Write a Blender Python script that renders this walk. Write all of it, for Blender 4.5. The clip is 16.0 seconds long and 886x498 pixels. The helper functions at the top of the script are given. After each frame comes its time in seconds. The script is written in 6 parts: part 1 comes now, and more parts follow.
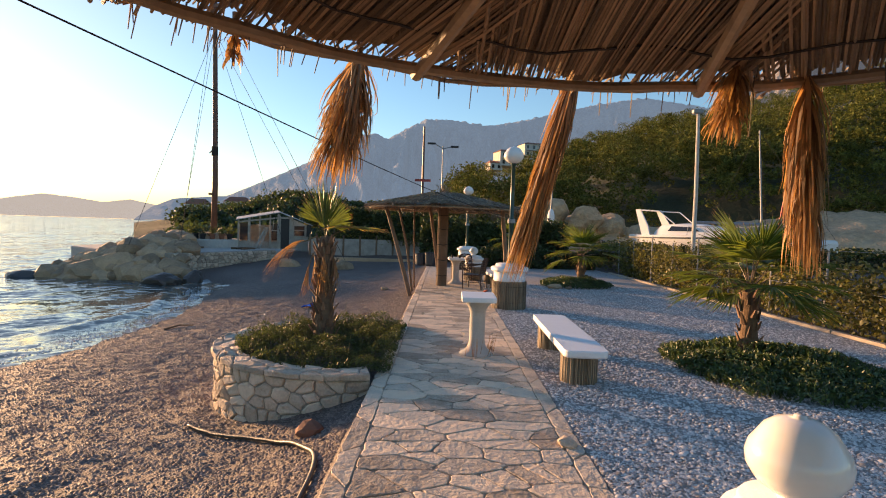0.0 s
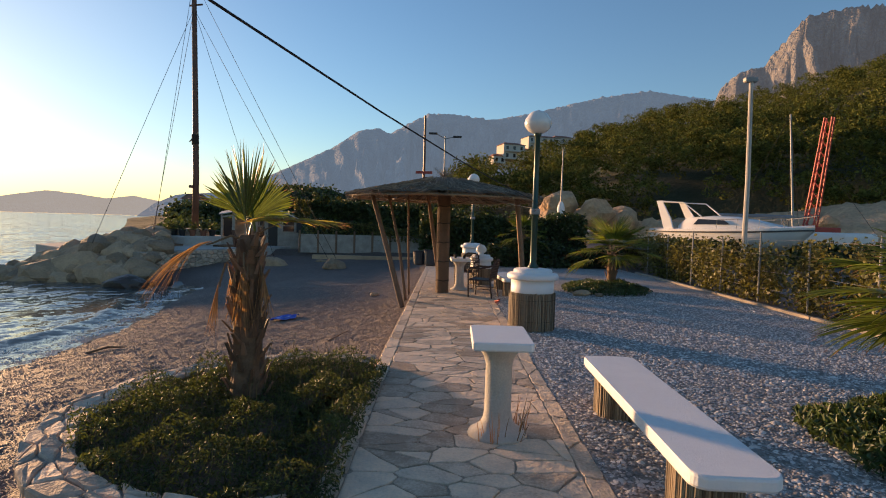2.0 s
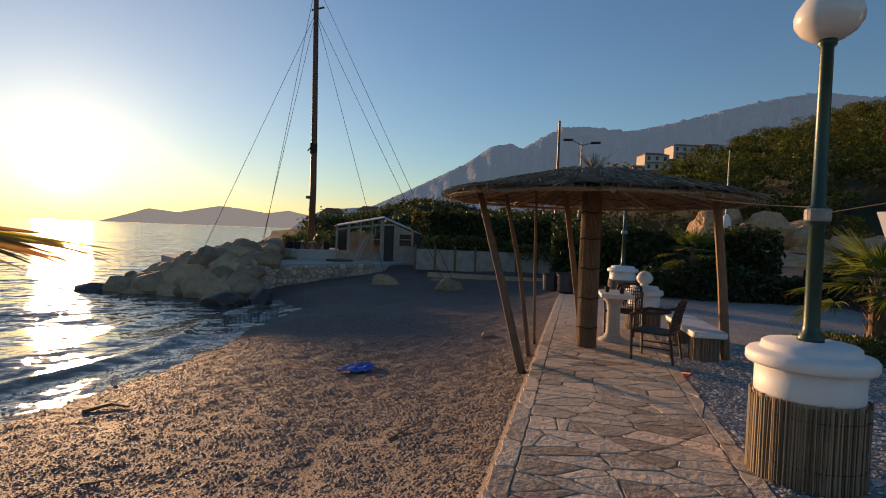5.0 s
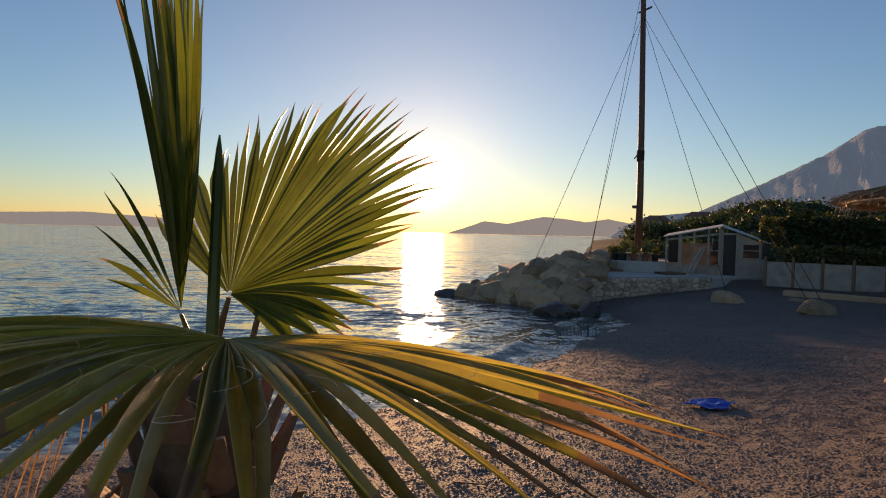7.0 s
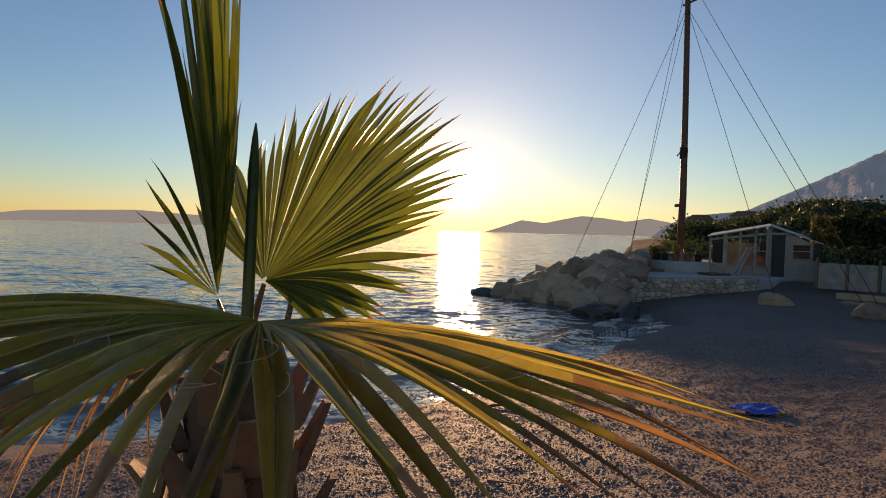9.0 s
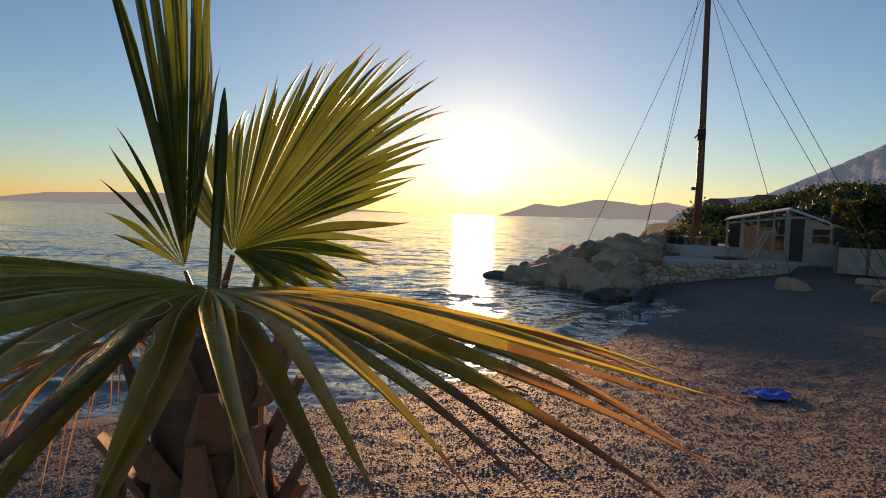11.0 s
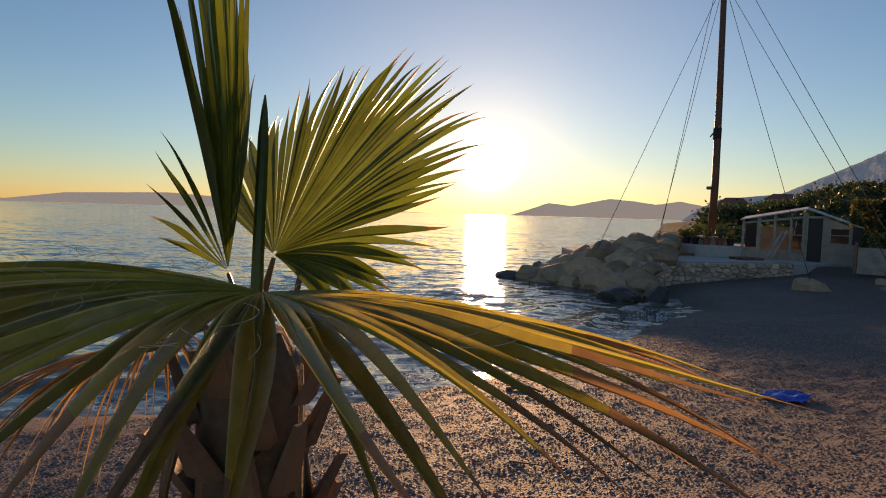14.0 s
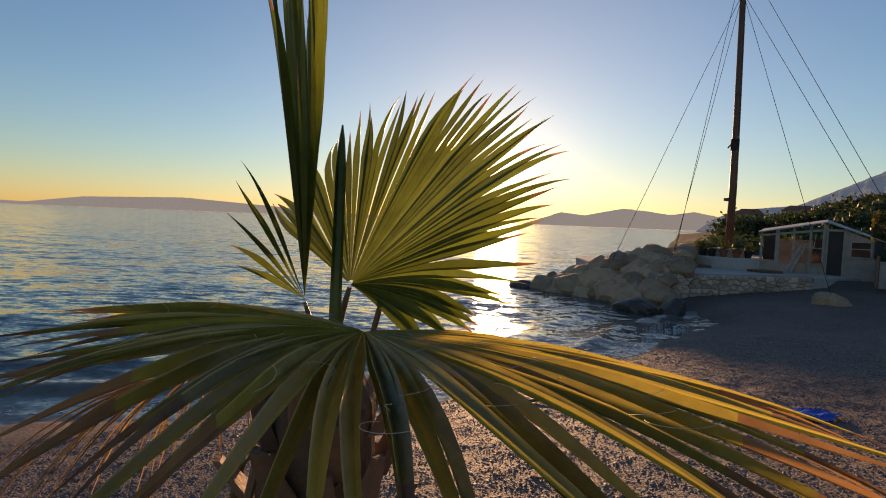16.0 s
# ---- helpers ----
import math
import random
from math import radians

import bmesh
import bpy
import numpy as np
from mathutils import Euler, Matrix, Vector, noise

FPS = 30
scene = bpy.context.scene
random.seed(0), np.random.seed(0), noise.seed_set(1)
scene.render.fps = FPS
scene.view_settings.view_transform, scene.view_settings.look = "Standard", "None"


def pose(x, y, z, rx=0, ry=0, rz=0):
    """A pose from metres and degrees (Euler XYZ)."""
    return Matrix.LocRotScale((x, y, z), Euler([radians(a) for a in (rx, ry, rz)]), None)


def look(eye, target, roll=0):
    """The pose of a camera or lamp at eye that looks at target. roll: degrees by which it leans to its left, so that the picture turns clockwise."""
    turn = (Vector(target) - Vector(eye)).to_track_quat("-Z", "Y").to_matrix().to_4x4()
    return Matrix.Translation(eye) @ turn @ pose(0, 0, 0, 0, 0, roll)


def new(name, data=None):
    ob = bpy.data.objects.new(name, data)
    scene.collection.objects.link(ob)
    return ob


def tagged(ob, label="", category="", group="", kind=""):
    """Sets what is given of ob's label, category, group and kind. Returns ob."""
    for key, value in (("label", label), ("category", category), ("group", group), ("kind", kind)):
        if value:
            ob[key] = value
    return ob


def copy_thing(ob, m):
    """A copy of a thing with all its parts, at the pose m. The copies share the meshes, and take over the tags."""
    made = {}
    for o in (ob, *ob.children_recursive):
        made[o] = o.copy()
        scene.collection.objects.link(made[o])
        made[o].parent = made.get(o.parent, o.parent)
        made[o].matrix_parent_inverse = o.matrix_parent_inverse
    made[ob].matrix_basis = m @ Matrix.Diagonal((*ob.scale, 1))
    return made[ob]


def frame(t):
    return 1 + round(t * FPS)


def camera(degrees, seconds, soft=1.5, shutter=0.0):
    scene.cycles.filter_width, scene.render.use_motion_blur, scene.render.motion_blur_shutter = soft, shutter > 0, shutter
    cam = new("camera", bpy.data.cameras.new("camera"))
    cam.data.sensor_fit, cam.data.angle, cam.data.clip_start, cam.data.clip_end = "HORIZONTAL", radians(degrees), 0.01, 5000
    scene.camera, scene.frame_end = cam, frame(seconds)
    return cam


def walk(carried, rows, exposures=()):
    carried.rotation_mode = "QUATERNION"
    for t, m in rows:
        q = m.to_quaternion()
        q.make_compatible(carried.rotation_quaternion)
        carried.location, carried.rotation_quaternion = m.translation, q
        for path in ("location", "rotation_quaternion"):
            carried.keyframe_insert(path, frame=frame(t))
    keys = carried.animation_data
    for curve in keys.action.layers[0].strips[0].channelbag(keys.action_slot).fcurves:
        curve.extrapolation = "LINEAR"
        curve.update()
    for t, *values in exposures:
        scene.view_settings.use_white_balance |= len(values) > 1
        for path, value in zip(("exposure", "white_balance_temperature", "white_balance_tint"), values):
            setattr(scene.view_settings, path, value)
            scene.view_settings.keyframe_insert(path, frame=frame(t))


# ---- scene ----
cam = camera(79.0, 16.0, 1.05)
# seconds, eye x y z, yaw, pitch, lean
ROWS = [
    (0.0, 0.000, 0.005, 1.661, 0.04, -2.14, -1.87),
    (0.5, 0.003, 0.728, 1.667, 0.07, -2.46, -1.41),
    (1.0, 0.066, 1.488, 1.662, -0.19, -2.49, -1.27),
    (1.5, 0.051, 2.235, 1.649, 0.11, -2.64, -1.74),
    (2.0, 0.050, 2.994, 1.645, 0.36, -2.71, -1.58),
    (2.5, 0.008, 3.753, 1.634, 1.34, -2.22, -1.61),
    (3.0, -0.042, 4.510, 1.618, 1.11, -2.46, -1.43),
    (3.2, -0.030, 4.822, 1.608, 0.92, -2.50, -1.16),
    (5.3, -0.285, 7.420, 1.657, 20.89, -0.94, -1.77),
    (5.5, -0.440, 7.475, 1.703, 26.48, 0.18, -1.30),
    (6.0, -0.550, 7.448, 1.756, 38.99, 0.11, -0.48),
    (6.5, -0.617, 7.384, 1.764, 45.18, -1.55, -0.54),
    (7.0, -0.637, 7.339, 1.773, 47.34, -1.69, -1.25),
    (7.5, -0.644, 7.329, 1.781, 48.69, -1.52, -1.52),
    (8.0, -0.665, 7.330, 1.784, 49.71, -1.40, -1.57),
    (8.5, -0.656, 7.344, 1.770, 50.63, -1.47, -1.62),
    (9.0, -0.645, 7.354, 1.752, 51.22, -1.91, -1.50),
    (9.5, -0.651, 7.372, 1.742, 51.79, -2.56, -1.52),
    (10.0, -0.658, 7.399, 1.732, 52.18, -3.13, -1.59),
    (12.5, -0.591, 7.457, 1.727, 53.03, -3.85, -1.53),
    (13.0, -0.595, 7.450, 1.722, 53.14, -3.71, -1.44),
    (13.5, -0.611, 7.423, 1.731, 53.48, -3.85, -1.70),
    (14.0, -0.646, 7.391, 1.736, 53.92, -3.81, -1.65),
    (14.5, -0.680, 7.360, 1.742, 54.33, -3.88, -1.85),
    (15.0, -0.703, 7.335, 1.754, 54.63, -3.62, -1.99),
    (15.5, -0.734, 7.322, 1.761, 54.87, -3.25, -2.31),
    (16.0, -0.721, 7.292, 1.776, 55.19, -3.02, -2.29),
]


def eye_pose(x, y, z, yaw, pitch, lean):
    a, b = radians(yaw), radians(pitch)
    return look((x, y, z), (x - math.sin(a) * math.cos(b), y + math.cos(a) * math.cos(b), z + math.sin(b)), -lean)


EXPOSURES = [(0.0, 1.32, 7000, 19), (1.5, 0.98, 6850, 18), (3.2, 0.68, 6750, 18), (5.5, 0.27, 6750, 20), (7.0, 0.30, 7000, 24), (16.0, 0.30, 7050, 24)]
walk(cam, [(r[0], eye_pose(*r[1:])) for r in ROWS], EXPOSURES)

# ---- world, sun ----
SUN_AZ, SUN_EL = 49.5, 5.3          # degrees left of +y, and above the horizon
sun_way = Vector((-math.sin(radians(SUN_AZ)) * math.cos(radians(SUN_EL)), math.cos(radians(SUN_AZ)) * math.cos(radians(SUN_EL)), math.sin(radians(SUN_EL))))
world = bpy.data.worlds.new("evening_sky")
scene.world = world
world.use_nodes = True
wn, wl = world.node_tree.nodes, world.node_tree.links
wn.clear()
sky = wn.new("ShaderNodeTexSky")
sky.sky_type, sky.sun_disc = "NISHITA", False
sky.sun_elevation, sky.sun_rotation = radians(SUN_EL), radians(-SUN_AZ)
sky.altitude, sky.air_density, sky.dust_density, sky.ozone_density = 0.0, 1.1, 0.06, 3.2
bg = wn.new("ShaderNodeBackground")
bg.inputs["Strength"].default_value = 0.146
# the bright aureole that haze makes round the low sun
geo = wn.new("ShaderNodeTexCoord")
dot = wn.new("ShaderNodeVectorMath")
dot.operation = "DOT_PRODUCT"
dot.inputs[1].default_value = sun_way
wl.new(geo.outputs["Generated"], dot.inputs[0])


def wmath(op, a, b):
    n = wn.new("ShaderNodeMath")
    n.operation, n.use_clamp = op, False
    for i, v in enumerate((a, b)):
        if isinstance(v, (int, float)):
            n.inputs[i].default_value = v
        else:
            wl.new(v, n.inputs[i])
    return n.outputs[0]


clamped = wmath("MAXIMUM", dot.outputs["Value"], 0.0)
core = wmath("MULTIPLY", wmath("POWER", clamped, 1500.0), 2.6)
halo = wmath("MULTIPLY", wmath("POWER", clamped, 130.0), 0.34)
wide = wmath("MULTIPLY", wmath("POWER", clamped, 14.0), 0.22)
glow = wn.new("ShaderNodeBackground")
glow.inputs["Color"].default_value = (1.0, 0.74, 0.38, 1)
wl.new(wmath("ADD", wmath("ADD", core, halo), wide), glow.inputs["Strength"])
wl.new(sky.outputs[0], bg.inputs["Color"])
both = wn.new("ShaderNodeAddShader")
wl.new(bg.outputs[0], both.inputs[0])
wl.new(glow.outputs[0], both.inputs[1])
wout = wn.new("ShaderNodeOutputWorld")
wl.new(both.outputs[0], wout.inputs["Surface"])

sun_data = bpy.data.lights.new("sun", "SUN")
sun_data.energy, sun_data.angle, sun_data.color = 5.0, radians(4.0), (1.0, 0.60, 0.29)
sun = new("sun", sun_data)
sun.matrix_world = look((0, 0, 60), Vector((0, 0, 60)) - sun_way)

# ---- materials ----


def material(name, colour, rough=0.7, vary=0.25, scale=6.0, fine=60.0, bump=0.3, bump_scale=40.0, hue=None, metal=0.0, by="object", spread=0.0, translucent=0.0, coat=0.0, spec=0.5, depth=0.01):
    """A noise-varied surface: two scales of colour, a spread of tone per piece, and a fine relief."""
    m = bpy.data.materials.new(name)
    m.use_nodes = True
    n, l = m.node_tree.nodes, m.node_tree.links
    p = n["Principled BSDF"]
    p.inputs["Roughness"].default_value, p.inputs["Metallic"].default_value = rough, metal
    p.inputs["Specular IOR Level"].default_value, p.inputs["Coat Weight"].default_value = spec, coat
    tc = n.new("ShaderNodeTexCoord")

    def tex(s, detail):
        t = n.new("ShaderNodeTexNoise")
        t.inputs["Scale"].default_value, t.inputs["Detail"].default_value, t.inputs["Roughness"].default_value = s, detail, 0.6
        l.new(tc.outputs["Object"], t.inputs["Vector"])
        return t.outputs["Fac"]

    def ma(op, a, b):
        q = n.new("ShaderNodeMath")
        q.operation = op
        for i, v in enumerate((a, b)):
            if isinstance(v, (int, float)):
                q.inputs[i].default_value = v
            else:
                l.new(v, q.inputs[i])
        return q.outputs[0]

    tone = ma("ADD", ma("MULTIPLY", tex(scale, 3), 0.6), ma("MULTIPLY", tex(fine, 2), 0.4))
    if spread:
        src = n.new("ShaderNodeObjectInfo" if by == "object" else "ShaderNodeNewGeometry")
        rnd = src.outputs["Random" if by == "object" else "Random Per Island"]
        tone = ma("ADD", tone, ma("MULTIPLY", ma("SUBTRACT", rnd, 0.5), spread))
    ramp = n.new("ShaderNodeValToRGB")
    c = Vector(colour)
    lo, hi = c * (1 - vary), c * (1 + vary)
    ramp.color_ramp.elements[0].position, ramp.color_ramp.elements[1].position = 0.25, 0.75
    ramp.color_ramp.elements[0].color = (*lo, 1)
    ramp.color_ramp.elements[1].color = (*hi, 1)
    if hue:
        e = ramp.color_ramp.elements.new(0.5)
        e.color = (*hue, 1)
    l.new(tone, ramp.inputs["Fac"])
    l.new(ramp.outputs["Color"], p.inputs["Base Color"])
    if bump:
        b = n.new("ShaderNodeBump")
        b.inputs["Strength"].default_value, b.inputs["Distance"].default_value = bump, depth
        l.new(tex(bump_scale, 4), b.inputs["Height"])
        l.new(b.outputs[0], p.inputs["Normal"])
    if translucent:
        tr, mix = n.new("ShaderNodeBsdfTranslucent"), n.new("ShaderNodeMixShader")
        gain = n.new("ShaderNodeMix")
        gain.data_type, gain.blend_type = "RGBA", "MULTIPLY"
        gain.inputs["Factor"].default_value = 1.0
        gain.inputs["B"].default_value = (1.6, 1.55, 1.0, 1)
        l.new(ramp.outputs["Color"], gain.inputs["A"])
        l.new(gain.outputs["Result"], tr.inputs["Color"])
        mix.inputs[0].default_value = translucent
        l.new(p.outputs[0], mix.inputs[1])
        l.new(tr.outputs[0], mix.inputs[2])
        l.new(mix.outputs[0], n["Material Output"].inputs["Surface"])
    return m


def pebble_ground(name, colours, cell, depth):
    """Small stones lying side by side: a cell pattern for tone and relief, over broad stains."""
    m = bpy.data.materials.new(name)
    m.use_nodes = True
    n, l = m.node_tree.nodes, m.node_tree.links
    p = n["Principled BSDF"]
    p.inputs["Roughness"].default_value = 0.75
    tc = n.new("ShaderNodeTexCoord")
    v = n.new("ShaderNodeTexVoronoi")
    v.inputs["Scale"].default_value = 1 / cell
    l.new(tc.outputs["Object"], v.inputs["Vector"])
    big = n.new("ShaderNodeTexNoise")
    big.inputs["Scale"].default_value, big.inputs["Detail"].default_value = 0.7, 5
    l.new(tc.outputs["Object"], big.inputs["Vector"])
    sep = n.new("ShaderNodeSeparateColor")
    l.new(v.outputs["Color"], sep.inputs["Color"])
    ramp = n.new("ShaderNodeValToRGB")
    ramp.color_ramp.interpolation = "LINEAR"
    els = ramp.color_ramp.elements
    els[0].color, els[1].color = (*colours[0], 1), (*colours[-1], 1)
    for i, c in enumerate(colours[1:-1]):
        els.new((i + 1) / (len(colours) - 1)).color = (*c, 1)
    l.new(sep.outputs["Red"], ramp.inputs["Fac"])
    mul = n.new("ShaderNodeMix")
    mul.data_type, mul.blend_type = "RGBA", "MULTIPLY"
    mul.inputs["Factor"].default_value = 0.55
    clump = n.new("ShaderNodeTexNoise")
    clump.inputs["Scale"].default_value, clump.inputs["Detail"].default_value, clump.inputs["Roughness"].default_value = 22.0, 5, 0.7
    l.new(tc.outputs["Object"], clump.inputs["Vector"])
    dark = n.new("ShaderNodeValToRGB")
    dark.color_ramp.elements[0].position, dark.color_ramp.elements[1].position = 0.36, 0.58
    dark.color_ramp.elements[0].color, dark.color_ramp.elements[1].color = (0.72, 0.70, 0.69, 1), (1.10, 1.09, 1.08, 1)
    l.new(clump.outputs["Fac"], dark.inputs["Fac"])
    spot = n.new("ShaderNodeMix")
    spot.data_type, spot.blend_type = "RGBA", "MULTIPLY"
    spot.inputs["Factor"].default_value = 1.0
    l.new(ramp.outputs["Color"], spot.inputs["A"])
    l.new(dark.outputs["Color"], spot.inputs["B"])
    l.new(spot.outputs["Result"], mul.inputs["A"])
    l.new(big.outputs["Fac"], mul.inputs["B"])
    l.new(mul.outputs["Result"], p.inputs["Base Color"])
    rough = n.new("ShaderNodeTexNoise")
    rough.inputs["Scale"].default_value, rough.inputs["Detail"].default_value = 7.0, 5
    l.new(tc.outputs["Object"], rough.inputs["Vector"])
    b0 = n.new("ShaderNodeBump")
    b0.inputs["Strength"].default_value, b0.inputs["Distance"].default_value = 0.3, 0.010
    l.new(rough.outputs["Fac"], b0.inputs["Height"])
    b = n.new("ShaderNodeBump")
    b.invert = True
    l.new(b0.outputs[0], b.inputs["Normal"])
    b.inputs["Strength"].default_value, b.inputs["Distance"].default_value = 1.0, depth
    l.new(v.outputs["Distance"], b.inputs["Height"])
    l.new(b.outputs[0], p.inputs["Normal"])
    return m


def sea_surface():
    """Water whose ripples tilt the surface by steep small slopes, out to the horizon."""
    m = bpy.data.materials.new("sea_water")
    m.use_nodes = True
    n, l = m.node_tree.nodes, m.node_tree.links
    p = n["Principled BSDF"]
    p.inputs["Base Color"].default_value = (0.034, 0.066, 0.080, 1)
    p.inputs["Roughness"].default_value, p.inputs["IOR"].default_value = 0.06, 1.33
    tc = n.new("ShaderNodeTexCoord")
    total = None
    for size, tilt, stretch in ((0.16, 0.10, 2.6), (0.7, 0.30, 2.4), (2.6, 0.40, 2.0), (9.0, 0.22, 1.4)):
        mp = n.new("ShaderNodeMapping")
        mp.vector_type = "TEXTURE"
        mp.inputs["Rotation"].default_value = (0, 0, radians(52))
        mp.inputs["Scale"].default_value = (stretch, 1, 1)
        l.new(tc.outputs["Object"], mp.inputs["Vector"])
        t = n.new("ShaderNodeTexNoise")
        t.inputs["Scale"].default_value, t.inputs["Detail"].default_value = size, 2
        l.new(mp.outputs[0], t.inputs["Vector"])
        off = n.new("ShaderNodeVectorMath")
        off.operation = "SUBTRACT"
        off.inputs[1].default_value = (0.5, 0.5, 0.5)
        l.new(t.outputs["Color"], off.inputs[0])
        part_ = n.new("ShaderNodeVectorMath")
        part_.operation = "MULTIPLY"
        part_.inputs[1].default_value = (tilt * 0.36, tilt * 1.65, 0.0)
        l.new(off.outputs[0], part_.inputs[0])
        if total is None:
            total = part_.outputs[0]
        else:
            add = n.new("ShaderNodeVectorMath")
            l.new(total, add.inputs[0])
            l.new(part_.outputs[0], add.inputs[1])
            total = add.outputs[0]
    turn = n.new("ShaderNodeVectorRotate")
    turn.rotation_type = "Z_AXIS"
    turn.inputs["Angle"].default_value = radians(52)
    l.new(total, turn.inputs["Vector"])
    total = turn.outputs[0]
    up = n.new("ShaderNodeNewGeometry")
    whole = n.new("ShaderNodeVectorMath")
    l.new(up.outputs["Normal"], whole.inputs[0])
    l.new(total, whole.inputs[1])
    unit = n.new("ShaderNodeVectorMath")
    unit.operation = "NORMALIZE"
    l.new(whole.outputs[0], unit.inputs[0])
    l.new(unit.outputs[0], p.inputs["Normal"])
    axes = n.new("ShaderNodeSeparateXYZ")
    l.new(tc.outputs["Object"], axes.inputs[0])
    shallow = n.new("ShaderNodeMapRange")
    shallow.interpolation_type = "SMOOTHSTEP"
    shallow.inputs["From Min"].default_value, shallow.inputs["From Max"].default_value = -14.5, -8.6
    l.new(axes.outputs["X"], shallow.inputs["Value"])
    bed_mix = n.new("ShaderNodeMix")
    bed_mix.data_type = "RGBA"
    bed_mix.inputs["A"].default_value, bed_mix.inputs["B"].default_value = (0.034, 0.066, 0.080, 1), (0.20, 0.165, 0.125, 1)
    l.new(shallow.outputs[0], bed_mix.inputs["Factor"])
    l.new(bed_mix.outputs["Result"], p.inputs["Base Color"])
    return m


def distant(name, colour, haze, haze_glow, scale):
    """Far ground: own colour, plus emission standing in for kilometres of bright evening air."""
    m = material(name, colour, 0.9, 0.45, scale, scale * 7, 1.0, scale * 3, depth=60.0 if haze_glow > 0.1 else 4.0)
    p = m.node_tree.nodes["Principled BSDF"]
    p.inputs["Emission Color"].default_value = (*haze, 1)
    p.inputs["Emission Strength"].default_value = haze_glow
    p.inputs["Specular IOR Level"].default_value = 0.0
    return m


M_GRAVEL = pebble_ground("white_gravel", [(0.30, 0.28, 0.26), (0.46, 0.43, 0.395), (0.62, 0.585, 0.54), (0.50, 0.44, 0.38)], 0.024, 0.006)
M_BEACH = pebble_ground("beach_pebbles", [(0.090, 0.062, 0.050), (0.157, 0.115, 0.094), (0.255, 0.20, 0.166), (0.185, 0.126, 0.097)], 0.022, 0.005)
M_GRAVEL_STONE = material("gravel_stone", (0.52, 0.485, 0.445), 0.7, 0.48, 20, 90, 0.2, 80, by="island", spread=0.9)
M_BEACH_STONE = material("beach_stone", (0.190, 0.140, 0.112), 0.65, 0.45, 20, 90, 0.2, 80, by="island", spread=0.9)
M_SEA = sea_surface()
M_FOAM = material("wave_foam", (0.75, 0.77, 0.78), 0.6, 0.1, 8, 40, 0.5, 30)
M_PAVING = material("flagstone", (0.60, 0.455, 0.32), 0.75, 0.42, 5, 45, 1.0, 16, depth=0.02, hue=(0.62, 0.50, 0.375), spread=0.48)
M_MORTAR = material("path_mortar", (0.38, 0.30, 0.22), 0.85, 0.25, 6, 70, 0.9, 30)
M_WALLSTONE = material("wall_stone", (0.56, 0.43, 0.32), 0.8, 0.35, 6, 40, 1.0, 16, depth=0.02, spread=0.5)
M_WALLJOINT = material("wall_joint", (0.33, 0.28, 0.225), 0.9, 0.3, 6, 40, 0.5, 40)
M_ROCK = material("shore_rock", (0.43, 0.285, 0.17), 0.85, 0.42, 1.6, 14, 1.0, 5, spread=0.4, depth=0.06)
M_WETROCK = material("wet_rock", (0.07, 0.055, 0.045), 0.4, 0.4, 3, 14, 0.9, 8, depth=0.04)
M_SOIL = material("soil", (0.10, 0.075, 0.05), 0.95, 0.4, 8, 50, 0.8, 40)
M_WHITE = material("white_painted_concrete", (0.80, 0.79, 0.77), 0.5, 0.06, 4, 60, 0.25, 90)
M_CONCRETE = material("pale_concrete", (0.47, 0.44, 0.39), 0.85, 0.2, 7, 60, 0.5, 60)
M_REED = material("reed_stem", (0.23, 0.175, 0.115), 0.7, 0.45, 5, 70, 0.3, 50, by="island", spread=0.9)
M_REEDROOF = material("roof_reed", (0.30, 0.20, 0.11), 0.65, 0.45, 4, 60, 0.3, 60, by="island", spread=0.9, translucent=0.12)
M_BAMBOO = material("bamboo_pole", (0.34, 0.235, 0.125), 0.5, 0.3, 5, 40, 0.3, 30, spread=0.3)
M_WOODPOST = material("weathered_pole", (0.20, 0.115, 0.065), 0.75, 0.35, 5, 50, 0.5, 30, spread=0.3)
M_TWINE = material("dark_twine", (0.04, 0.03, 0.022), 0.9, 0.2)
M_DRYLEAF = material("dry_palm_leaf", (0.36, 0.205, 0.095), 0.6, 0.45, 6, 40, 0.2, 60, by="island", spread=0.8, translucent=0.3)
M_PALM = material("palm_leaf", (0.105, 0.138, 0.024), 0.34, 0.35, 7, 40, 0.15, 70, by="island", spread=0.5, translucent=0.38, spec=0.5)
M_LEAFEDGE = material("pale_leaf_edge", (0.50, 0.38, 0.13), 0.45, 0.2, 9, 60, 0.1, 60, translucent=0.35)
M_OLDPALM = material("old_palm_leaf", (0.29, 0.245, 0.058), 0.28, 0.40, 7, 40, 0.2, 70, by="island", spread=0.6, translucent=0.55, spec=0.8)
M_FIBRE = material("pale_leaf_thread", (0.62, 0.50, 0.34), 0.7, 0.1, bump=0)
M_PALMTIP = material("palm_leaf_dry_tip", (0.30, 0.165, 0.085), 0.5, 0.4, 9, 50, 0.15, 60, by="island", spread=0.5, translucent=0.35)
M_STALK = material("leaf_stalk", (0.16, 0.10, 0.045), 0.45, 0.35, 6, 40, 0.2, 40)
M_TRUNK = material("palm_trunk_fibre", (0.17, 0.105, 0.062), 0.9, 0.45, 8, 50, 0.8, 40, by="object", spread=0.3)
M_BOOT = material("palm_leaf_base", (0.17, 0.095, 0.055), 0.7, 0.45, 8, 50, 0.5, 30, spread=0.6)
M_HERB = material("bed_foliage", (0.060, 0.078, 0.022), 0.55, 0.4, 6, 40, 0.1, 40, by="island", spread=0.8, translucent=0.35)
M_SUCC = material("ice_plant", (0.060, 0.095, 0.030), 0.45, 0.35, 6, 40, 0.1, 40, by="island", spread=0.8, translucent=0.2)
